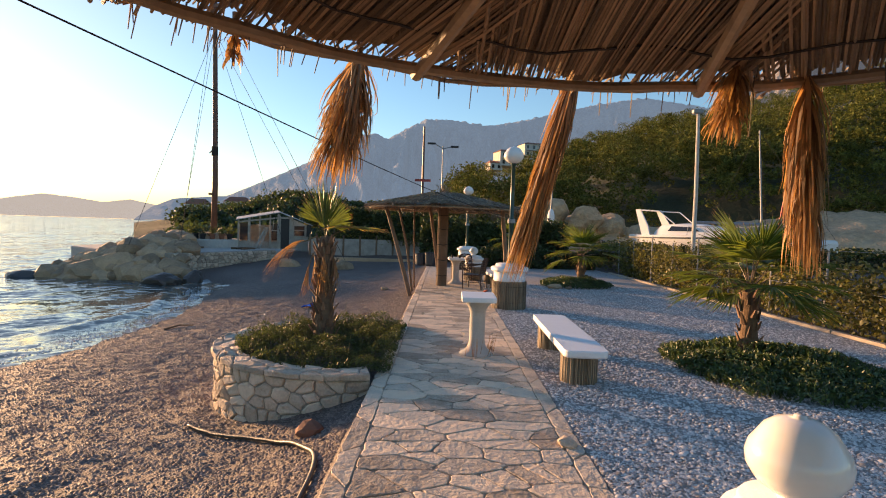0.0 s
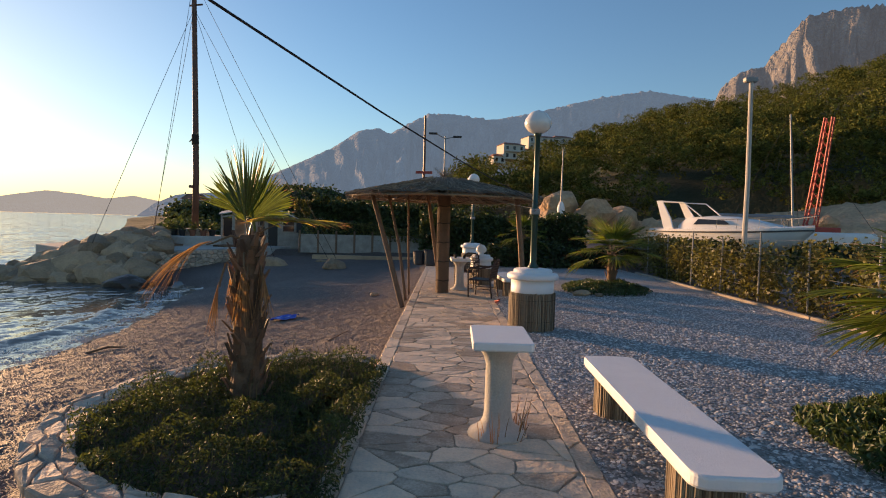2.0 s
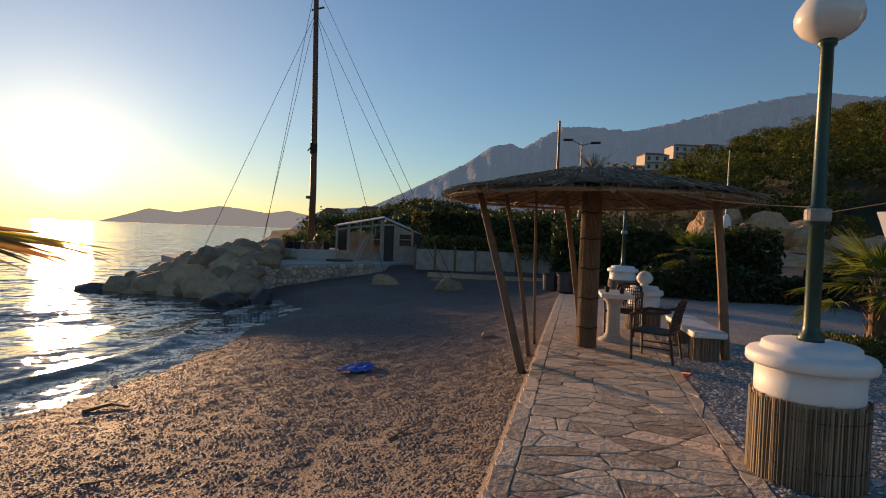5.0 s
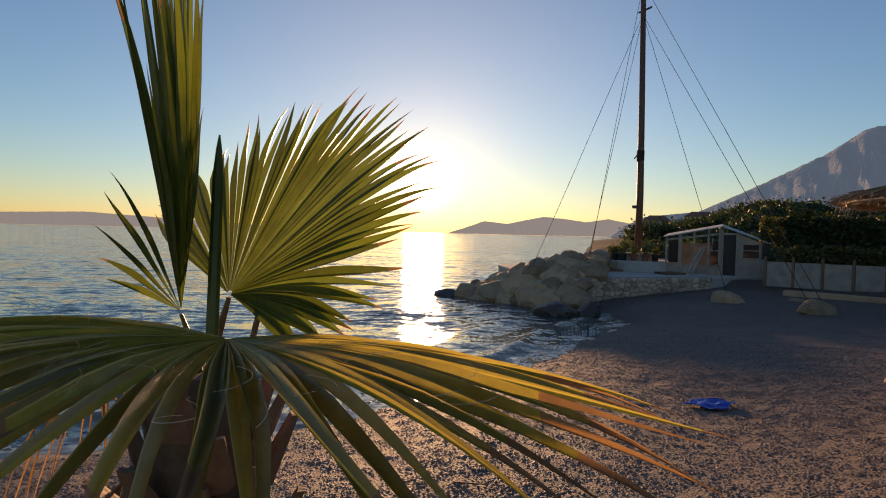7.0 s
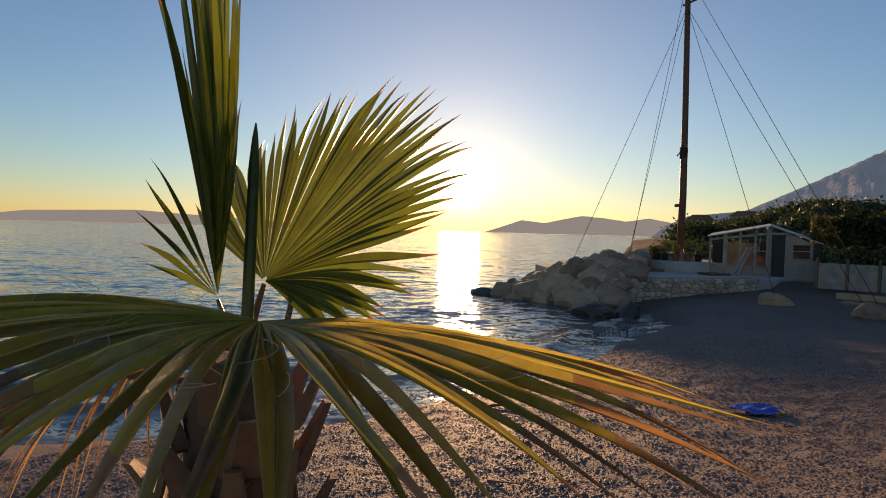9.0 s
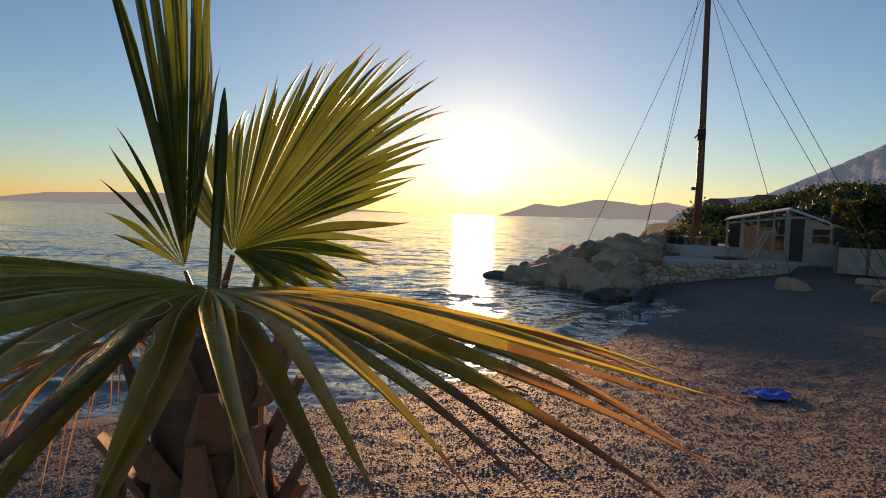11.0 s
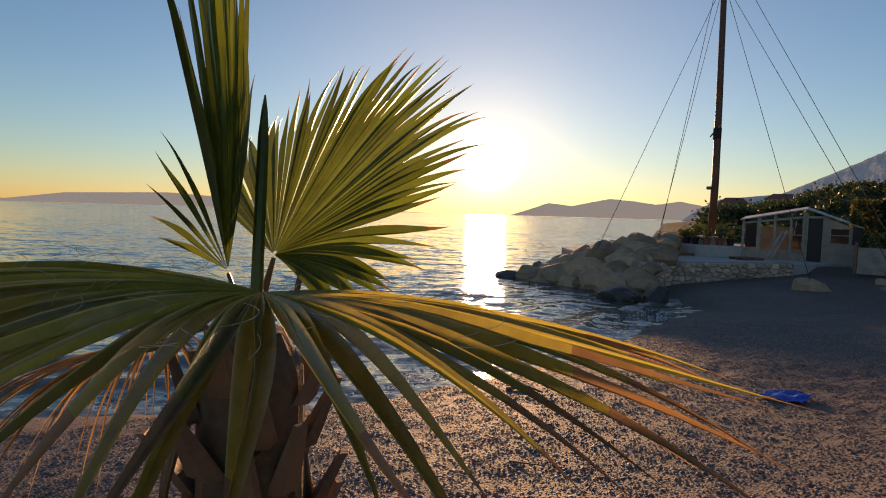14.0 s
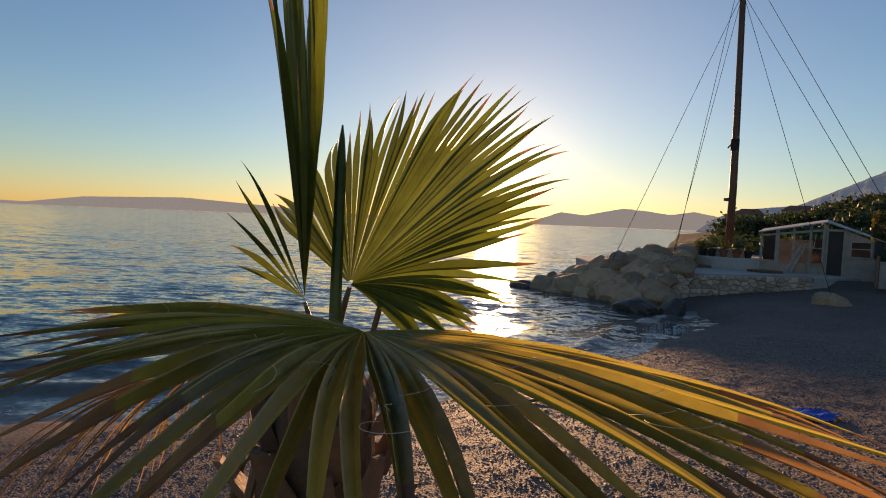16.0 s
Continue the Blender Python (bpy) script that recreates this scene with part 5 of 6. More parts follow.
# ---- promontory with mast ----
def boulder(name, at, sx_, sy_, sz_, seed, mat, label, parent=None, category="rock", group=""):
    bm_ = bmesh.new()
    bmesh.ops.create_icosphere(bm_, subdivisions=3 if sx_ > 0.3 and not parent else 2, radius=1.0)
    for v in bm_.verts:
        d = v.co.normalized()
        k = 1 + 0.07 * noise.noise(d * 8.0 + Vector((seed, 2, 0))) + 0.28 * noise.noise(d * 1.3 + Vector((seed, 0, seed * 2))) + 0.10 * noise.noise(d * 3.7 + Vector((0, seed, 1)))
        q = d * k
        for ax in range(5):
            nrm = Vector((math.sin(seed * 3 + ax * 2.1), math.cos(seed * 5 + ax * 1.7), math.sin(seed + ax * 4.3))).normalized()
            over = q.dot(nrm) - 0.78
            if over > 0:
                q -= nrm * over * 0.85
        v.co = Vector((q.x * sx_, q.y * sy_, q.z * sz_))
    me = bpy.data.meshes.new(name)
    bm_.to_mesh(me)
    bm_.free()
    me.materials.append(mat)
    ob = new(name, me)
    ob.matrix_world = at
    if parent:
        ob.parent = parent
    else:
        tagged(ob, label, category, group)
    return ob


T_OUT = [(-13.2, 26.6), (-10.5, 32.8), (-9.4, 36.5), (-12, 40.0), (-22, 41.0), (-21.5, 31.0), (-17.0, 27.6)]
terrace = put("terrace", slab(T_OUT, -1.7, 0.0, 0.06), M_CONCRETE)
tagged(terrace, "flat raised terrace of packed earth and concrete on the point", "terrace", kind="structure")
wall_a, wall_b = Vector((-13.35, 26.35)), Vector((-10.35, 33.0))
wl_len = (wall_b - wall_a).length
wdir = (wall_b - wall_a) / wl_len
wnor = Vector((wdir.y, -wdir.x))
sea_wall = thing("stone_wall", pose(0, 0, 0), "dry-laid pale stone retaining wall along the terrace", "wall", kind="structure")
core_vs = []
for u in (0, wl_len):
    for o, z in ((0.02, -1.5), (0.02, 0.02), (-0.45, 0.02), (-0.45, -1.5)):
        p = wall_a + wdir * u + wnor * o
        core_vs.append((p.x, p.y, z))
put("wall_core", (core_vs, [(0, 4, 5, 1), (1, 5, 6, 2), (2, 6, 7, 3), (0, 1, 2, 3), (7, 6, 5, 4)]), M_WALLJOINT, sea_wall)
wr = random.Random(17)


def on_wall(u, v, h):
    p = wall_a + wdir * u + wnor * (0.02 + h)
    return (p.x, p.y, -1.2 + v)


for poly in cells(wl_len, 1.22, 0.29, 0.20, wr, 0.5):
    g = stone_piece(poly, 0.03, on_wall, 0.08, wr, 0.10)
    if g:
        put("wall_stone", g, M_WALLSTONE, sea_wall)

rr = random.Random(23)
heap = thing("rock_heap", pose(0, 0, 0), "heap of rough limestone boulders running into the sea", "rocks")
for k in range(360):
    u = rr.random()
    a = Vector((-12.9, 25.6, 0)).lerp(Vector((-20.3, 26.0, 0)), u)
    back = rr.random() ** 0.8
    p = a + Vector((-0.8, 3.6, 0)) * back * (1 - 0.55 * u) + Vector((rr.uniform(-0.4, 0.4), rr.uniform(-0.4, 0.4), 0))
    top = (-1.25 + 2.15 * (back ** 0.7)) * (1 - u ** 1.8) + (-1.35) * u ** 1.8
    s = rr.choice((0.16, 0.20, 0.26, 0.34, 0.45, 0.6, 0.8)) * rr.uniform(0.8, 1.2) * (1.0 if u < 0.8 else 0.7)
    boulder("boulder", pose(p.x, p.y, top - s * 0.45, 0, 0, rr.uniform(0, 360)), s * rr.uniform(0.9, 1.4), s, s * rr.uniform(0.6, 0.95), rr.uniform(0, 50), M_ROCK, "", heap)
for k in range(26):
    u = k / 26
    p = Vector((-14.4, 29.6, 0)).lerp(Vector((-17.5, 39.5, 0)), u)
    s = rr.uniform(0.35, 0.7)
    boulder("boulder", pose(p.x + rr.uniform(-0.8, 0.8) - 0.8, p.y, 0.1 + rr.uniform(0, 0.45), 0, 0, rr.uniform(0, 360)), s * 1.2, s, s * 0.8, rr.uniform(0, 50), M_ROCK, "", heap)
boulder("shore_rock", pose(-12.65, 24.2, -1.15, 0, 0, 20), 0.80, 0.55, 0.46, 3.3, M_WETROCK, "dark wet rock at the water's edge", group="wet rocks")
boulder("shore_rock", pose(-11.55, 24.9, -1.12, 0, 0, 70), 0.50, 0.42, 0.46, 8.1, M_WETROCK, "smaller dark wet rock at the water's edge", group="wet rocks")
boulder("shore_rock", pose(-20.0, 25.4, -1.28, 0, 0, 10), 0.8, 0.5, 0.30, 5.1, M_WETROCK, "low dark rock off the point", group="wet rocks")
boulder("anchor_boulder", pose(-8.55, 29.9, -0.68, 0, 0, 15), 0.66, 0.50, 0.44, 6.7, M_ROCK, "pale boulder on the beach anchoring a guy wire", group="anchor boulders")
boulder("anchor_boulder", pose(-5.35, 29.0, -0.62, 0, 0, 40), 0.60, 0.46, 0.46, 2.2, M_ROCK, "pale angular boulder on the beach anchoring a guy wire", group="anchor boulders")
boulder("stone", pose(-6.6, 31.5, -0.55, 0, 0, 10), 0.32, 0.2, 0.12, 9.2, M_ROCK, "flat pale stone on the upper beach")

MAST = Vector((-15.0, 35.0, 0))
mast = thing("mast", Matrix.Translation(MAST), "tall dark wooden ship's mast with guy wires", "mast")
put("pole", tube([(0, 0, 0.3), (0.05, 0, 4), (0, 0, 8), (-0.10, 0, 13.4), (-0.18, 0, 18.0)], 0.20, 14, 0.62), M_MAST, mast, "oiled dark wood pole", True)
put("crosstree", beam((-0.40, 0.05, 14.0), (0.40, -0.05, 14.05), 0.08, 0.08), M_MAST, mast)
put("bracket", block(0.26, 0.26, 0.16, 0.02, (-0.14, -0.1, 3.35)), M_MAST, mast)
put("cleat", beam((-0.30, -0.12, 6.05), (0.22, -0.12, 6.6), 0.06, 0.05), M_BAMBOO, mast, "pale wooden cleat")
put("rope_wrap", lathe([(0.185, 5.9), (0.20, 5.95), (0.20, 6.45), (0.185, 6.5)], 14), M_TWINE, mast)
put("truck", moved(lathe([(0.10, 17.9), (0.17, 17.95), (0.17, 18.05), (0.08, 18.1)], 12), pose(-0.18, 0, 0)), M_MAST, mast)
plinth = thing("mast_plinth", Matrix.Translation(MAST), "round stepped stone plinth round the mast foot", "plinth")
put("lower_step", lathe([(1.75, -0.02), (1.75, 0.50), (1.70, 0.54), (0.9, 0.54)], 30, 0.01), M_CONCRETE, plinth)
put("upper_step", lathe([(0.95, 0.50), (0.95, 0.92), (0.90, 0.95), (0.3, 0.95)], 22, 0.02), M_WALLSTONE, plinth)


def flower_pot(x, y, z, r, h, mat, label, seed):
    t = thing("flower_pot", pose(x, y, z), label, "plant pot", "pots on the plinth")
    put("pot", lathe([(r * 0.72, 0), (r * 0.95, h * 0.82), (r * 1.08, h * 0.84), (r * 1.08, h), (r * 0.9, h), (r * 0.86, h * 0.86), (0.02, h * 0.86)], 16), mat, t)
    rng = np.random.default_rng(seed)
    lv = leaves("plant", np.array([0, 0, h * 1.35]) + rng.normal(size=(160, 3)) * np.array([r * 0.6, r * 0.6, h * 0.38]), 0.16, M_HERB, rng, up=0.8, slim=0.22, parent=t)
    tagged(lv, kind="stuff")
    return t


for k in range(7):
    a = -2.9 + k * 0.42
    flower_pot(MAST.x + 1.35 * math.cos(a), MAST.y + 1.35 * math.sin(a), 0.535, 0.19, 0.36, M_TERRA if k in (1, 4, 5) else M_BLACK, "terracotta pot with a green plant on the plinth" if k in (1, 4, 5) else "black pot with a green plant on the plinth", 40 + k)
for x, y in ((-15.3, 32.6), (-12.4, 33.3)):
    t = thing("wooden_pallet", pose(x, y, 0.0, 0, 0, 65), "weathered wooden pallet on the terrace", "pallet", "pallets")
    for s in (-0.4, 0.0, 0.4):
        put("bearer", block(1.1, 0.09, 0.09, 0.005, (0, s, 0)), M_WOODPOST, t)
    for k in range(6):
        put("board", block(0.13, 0.95, 0.022, 0.003, (-0.48 + 0.19 * k, 0, 0.09)), M_WOODPOST, t)


def wire(name, a, b, r, label, sag=0.0, mat=None):
    a, b = Vector(a), Vector(b)
    pts = [a.lerp(b, k / 16) - Vector((0, 0, 4 * sag * (k / 16) * (1 - k / 16))) for k in range(17)]
    return tagged(put(name, tube(pts, r, 5), mat or M_CABLE), label, "wire", "guy wires" if name == "guy_wire" else "")


TOPA, TOPB = MAST + Vector((-0.12, 0, 13.8)), MAST + Vector((-0.16, 0, 15.5))
for top, foot in ((TOPA, (-8.5, 29.85, -0.52)), (TOPA, (-5.6, 29.1, -0.42)), (TOPB, (-5.2, 29.1, -0.42)), (TOPA, (-15.6, 26.6, 0.35)), (TOPA, (-14.0, 28.6, 0.9)), (TOPB, (-14.0, 28.7, 0.9))):
    wire("guy_wire", top, foot, 0.012, "thin steel guy wire from the mast top")
tagged(put("hanging_cable", tube([(-1.39, 1.2, 2.32), (-0.51, 3.9, 2.10), (-0.20, 4.9, 2.035), (0.12, 5.9, 1.98), (0.45, 6.9, 1.935), (0.83, 8.0, 1.89), (1.12, 9.3, 1.87), (1.44, 11.6, 1.88)], 0.0032, 6), M_CABLE), "thin black cable slung from the canopy to the lamp post", "wire")
wire("canopy_cord", (1.42, 11.6, 1.93), (0.8, 14.1, 2.24), 0.004, "pale cord from the lamp post to the canopy", 0.03, M_BAMBOO)

# ---- shack, fence, hedges ----
shack = thing("shack", pose(-10.05, 35.80, -0.16, 0, 0, 20), "small run-down shack with faded white boards and a dark doorway", "shack")


def board_wall(x0, x1, y, z0, h0, h1, name):
    """Upright boards between x0 and x1, the top running from h0 to h1."""
    n_ = max(1, round((x1 - x0) / 0.16))
    for i in range(n_):
        a, b = x0 + (x1 - x0) * i / n_ + 0.004, x0 + (x1 - x0) * (i + 1) / n_ - 0.004
        ha, hb = h0 + (h1 - h0) * (a - x0) / (x1 - x0), h0 + (h1 - h0) * (b - x0) / (x1 - x0)
        vs_ = [(a, y, z0), (b, y, z0), (b, y + 0.03, z0), (a, y + 0.03, z0), (a, y, ha), (b, y, hb), (b, y + 0.03, hb), (a, y + 0.03, ha)]
        put(name, (vs_, [(3, 2, 1, 0), (4, 5, 6, 7), (0, 1, 5, 4), (1, 2, 6, 5), (2, 3, 7, 6), (3, 0, 4, 7)]), M_SHACK, shack)


board_wall(-0.95, -0.82, 0, 0, 2.35, 2.45, "board")
board_wall(-0.18, 0.95, 0, 0, 1.02, 1.02, "board")
board_wall(-0.18, 0.02, 0, 1.02, 2.28, 2.15, "board")
board_wall(0.02, 0.80, 0, 1.72, 2.13, 1.80, "board")
board_wall(0.80, 0.95, 0, 1.02, 1.80, 1.72, "board")
put("door", block(0.56, 0.04, 2.1, 0.006, (-0.50, 0.06, 0.04)), M_BLACK, shack, "dark half-open door")
for x in (-0.82, -0.20):
    put("door_post", block(0.07, 0.09, 2.32, 0.006, (x, -0.01, 0)), M_SHACK, shack)
put("lintel", beam((-0.82, -0.01, 2.2), (-0.18, -0.01, 2.2), 0.09, 0.1), M_SHACK, shack)
win = put("window", merge(beam((0.02, -0.03, 1.02), (0.80, -0.03, 1.02), 0.06, 0.06), beam((0.02, -0.03, 1.72), (0.80, -0.03, 1.72), 0.06, 0.06), beam((0.05, -0.03, 1.0), (0.05, -0.03, 1.74), 0.06, 0.06), beam((0.77, -0.03, 1.0), (0.77, -0.03, 1.74), 0.06, 0.06), beam((0.05, -0.03, 1.40), (0.77, -0.03, 1.40), 0.04, 0.04)), M_SHACK, shack, "white window frame")
put("pane", block(0.70, 0.01, 0.66, 0.002, (0.41, 0.0, 1.04)), M_PANE, win, "dark glass pane")
put("shutter", block(0.30, 0.03, 0.78, 0.005, (1.02, -0.05, 1.0)), M_BLACK, shack, "dark shutter")
put("back_wall", block(4.4, 0.1, 1.7, 0.01, (-1.3, 2.6, 0)), M_SHACK, shack)
put("side_wall", block(0.1, 2.6, 1.7, 0.01, (0.95, 1.35, 0)), M_SHACK, shack)
# lean-to side with broken glazing
for k, x in enumerate((-3.4, -2.75, -2.1, -1.45, -0.95)):
    put("glazing_post", block(0.10 if k != 1 else 0.16, 0.09, 1.95 + 0.1 * k, 0.008, (x, 0.1 - 0.02 * k, 0.12)), M_SHACK, shack)
board_wall(-3.4, -0.95, 0.12, 0.1, 0.62, 0.62, "board")
for x0 in (-3.33, -1.38):
    put("pane", block(0.5, 0.012, 1.1, 0.002, (x0 + 0.28, 0.12, 0.7)), M_PANE, shack, "dark glass pane")
put("glazing_rail", beam((-3.45, 0.08, 1.85), (-0.9, 0.08, 2.2), 0.08, 0.1), M_SHACK, shack)
put("glazing_rail", beam((-2.1, 0.06, 1.35), (-0.95, 0.06, 1.35), 0.06, 0.06), M_SHACK, shack)
put("hanging_sash", merge(beam((-2.3, -0.25, 1.75), (-1.3, -0.2, 1.35), 0.05, 0.04), beam((-2.15, -0.1, 1.38), (-1.3, -0.2, 1.35), 0.05, 0.04), beam((-1.25, -0.15, 2.0), (-1.3, -0.2, 1.35), 0.05, 0.04)), M_SHACK, shack, "broken white sash")
for k in range(2):
    put("leaning_plank", beam((-2.35 + 0.2 * k, -0.75, 0.16), (-1.75 + 0.15 * k, -0.05, 1.55), 0.16, 0.03), M_SHACK, shack)
roof_pts = [(-3.55, -0.15, 2.02), (-0.85, -0.18, 2.58), (1.25, -0.18, 1.78), (1.25, 2.9, 1.9), (-0.85, 2.9, 2.75), (-3.55, 2.9, 2.2)]
roof_low = [(x, y, z - 0.05) for x, y, z in roof_pts]
put("roof", (roof_pts + roof_low, [(0, 1, 4, 5), (1, 2, 3, 4), (11, 10, 7, 6), (10, 9, 8, 7), (0, 6, 7, 1), (1, 7, 8, 2), (2, 8, 9, 3), (3, 9, 10, 4), (4, 10, 11, 5), (5, 11, 6, 0)]), M_ROOFSHEET, shack, "pale sheet roof")

fence_w = thing("panel_fence", pose(0, 0, 0), "low fence of pale concrete panels between dark posts", "fence")
fa, fb = Vector((-8.45, 34.0, -0.25)), Vector((-1.2, 34.9, -0.25))
for k in range(7):
    p, q = fa.lerp(fb, k / 7), fa.lerp(fb, (k + 1) / 7)
    d = (q - p).normalized()
    put("panel", moved(block((q - p).length - 0.12, 0.05, 1.08, 0.01), Matrix.Translation((p + q) / 2) @ pose(0, 0, 0, 0, 0, math.degrees(math.atan2(d.y, d.x)))), M_SHACK, fence_w)
    put("fence_post", moved(block(0.09, 0.09, 1.3, 0.01), Matrix.Translation(p)), M_WOODPOST, fence_w)
low_wall = put("low_wall", block(6.6, 0.35, 0.34, 0.03, (-4.1, 32.9, -0.62)), M_ROCK)
tagged(low_wall, "low rough stone kerb wall at the top of the beach", "wall", kind="structure")


def hedge(name, x0, x1, y0, y1, z0, h, n_, size, seed, label, mat=M_HEDGE, core=True, wav=0.35):
    rng = np.random.default_rng(seed)
    x, y = rng.uniform(x0, x1, n_), rng.uniform(y0, y1, n_)
    hh = np.array([h * (1 + wav * noise.noise((p * 0.45, q * 0.45, seed)) + 0.2 * noise.noise((p * 1.7, q * 1.7, seed))) for p, q in zip(x, y)])
    z = z0 + hh * (1 - rng.random(n_) ** 1.6 * 0.95)
    face = rng.random(n_) < 0.55
    y = np.where(face, y0 + np.abs(rng.normal(0, 0.18, n_)) + 0.25 * np.sin(x * 1.3 + z * 2), y)
    ob = tagged(leaves(name, np.stack([x, y, z], 1), size, mat, rng, up=0.1, slim=0.62), label, "hedge", kind="stuff")
    if core:
        nx_, vs_, fs_ = 24, [], []
        for i in range(nx_ + 1):
            px_ = x0 + (x1 - x0) * i / nx_
            t_ = h * (0.72 + wav * 0.6 * noise.noise((px_ * 0.45, (y0 + y1) / 2 * 0.45, seed)))
            vs_ += [(px_, y0 + 0.35, z0 - 0.2), (px_, y0 + 0.45, z0 + t_), (px_, y1, z0 + t_), (px_, y1, z0 - 0.2)]
        for i in range(nx_):
            fs_ += [(4 * i + j, 4 * i + 4 + j, 4 * i + 5 + j, 4 * i + 1 + j) for j in range(3)]
        tagged(put(name + "_core", (vs_, fs_), M_STICK), "dark twiggy inside of the hedge", "hedge", kind="stuff")
    return ob


hedge("hedge", -8.3, -0.9, 35.9, 39.0, -0.2, 2.75, 15000, 0.19, 4, "tall dark green hedge and vines behind the fence")
hedge("vine_cover", -9.4, -6.4, 36.3, 39.5, 1.45, 1.25, 5000, 0.16, 5, "green creeper spreading over the shack roof", M_VINE, False)
hedge("vine_cover", -8.2, -1.0, 34.5, 35.1, 0.45, 0.9, 2600, 0.15, 15, "green creeper hanging over the pale fence", M_VINE, False)
hedge("hedge", -1.2, 6.4, 27.5, 30.5, -0.1, 2.0, 15000, 0.17, 6, "dark green hedge closing the end of the path")
hedge("hedge", 1.7, 7.0, 24.3, 26.0, -0.1, 1.0, 6000, 0.13, 7, "low dark shrubs behind the gravel yard")
hedge("hedge", 7.6, 9.2, 21.5, 29.0, -0.1, 1.25, 6500, 0.13, 9, "green shrubs at the corner of the yard", M_VINE)
hedge("hedge", 10.0, 26.0, 29.5, 33.0, -0.1, 1.2, 7000, 0.2, 19, "dark shrubs along the boat yard")

cliff_rocks = thing("cliff_rocks", pose(0, 0, 0), "orange-lit limestone blocks at the foot of the wood", "cliff")
cr = random.Random(61)
for k in range(70):
    a = cr.uniform(-17.5, -10.6) if k < 34 else cr.uniform(-44, -17)
    r = cr.uniform(64, 74)
    s = cr.uniform(1.2, 2.4) if k < 34 else cr.uniform(0.8, 1.7)
    top = (4.6 if a > -15 else 3.4) if k < 34 else cr.choice((1.6, 2.2, 3.0))
    boulder("boulder", pose(-math.sin(radians(a)) * r, math.cos(radians(a)) * r, cr.uniform(0.2, 1.0) * top - s * 0.3, 0, 0, cr.uniform(0, 360)), s * 1.2, s, s * cr.uniform(0.8, 1.1), cr.uniform(0, 60), M_CLIFF, "", cliff_rocks)

# ---- wire fence with vines ----
fence = thing("wire_fence", pose(0, 0, 0), "wire fence on thin metal posts overgrown with vines", "fence")
for k in range(12):
    y = 3.4 + 1.75 * k
    put("fence_post", tube([(7.42, y, -0.1), (7.42 + 0.03 * math.sin(k * 1.7), y + 0.03 * math.cos(k * 2.3), 1.55 + 0.1 * math.sin(k * 2.9))], 0.022, 7), M_GALV, fence)
for z in (0.35, 0.75, 1.15, 1.48):
    put("fence_wire", tube([(7.42 + 0.01 * math.sin(i), 3.4 + 19.25 * i / 20, z + 0.012 * math.sin(i * 1.3)) for i in range(21)], 0.003, 4), M_GALV, fence)


def fence_vines():
    rng = np.random.default_rng(31)
    cs, stems = [], []
    for k in range(210):
        y = rng.uniform(2.6, 22.5)
        h = 0.60 + 0.85 * (0.5 + 0.5 * noise.noise((y * 0.55, 2.0, 0))) + rng.uniform(-0.15, 0.45)
        x = 7.45 + rng.uniform(-0.1, 0.45)
        n_ = int(42 + 60 * h)
        u = rng.random(n_)
        lean = rng.uniform(-0.25, 0.25, 2)
        c = np.stack([x + lean[0] * u + rng.normal(0, 0.11, n_), y + lean[1] * u + rng.normal(0, 0.14, n_), 0.03 + h * u + rng.normal(0, 0.05, n_)], 1)
        cs.append(c)
        stems.append(tube([(x, y, 0), (x + lean[0] * 0.5, y + lean[1] * 0.5, h * 0.5), (x + lean[0], y + lean[1], h)], 0.006, 4, 0.4))
    return np.concatenate(cs), merge(*stems)


vine_c, vine_s = fence_vines()
vine_c[:, 2] = np.maximum(vine_c[:, 2], 0.02)
tagged(leaves("fence_vine", vine_c, 0.085, M_VINE, np.random.default_rng(32), up=0.1, slim=0.75), "leafy green and yellowing vines climbing the wire fence", "vines", kind="stuff")
tagged(put("vine_stems", vine_s, M_STICK), "thin brown vine stems on the fence", "vines", kind="stuff")


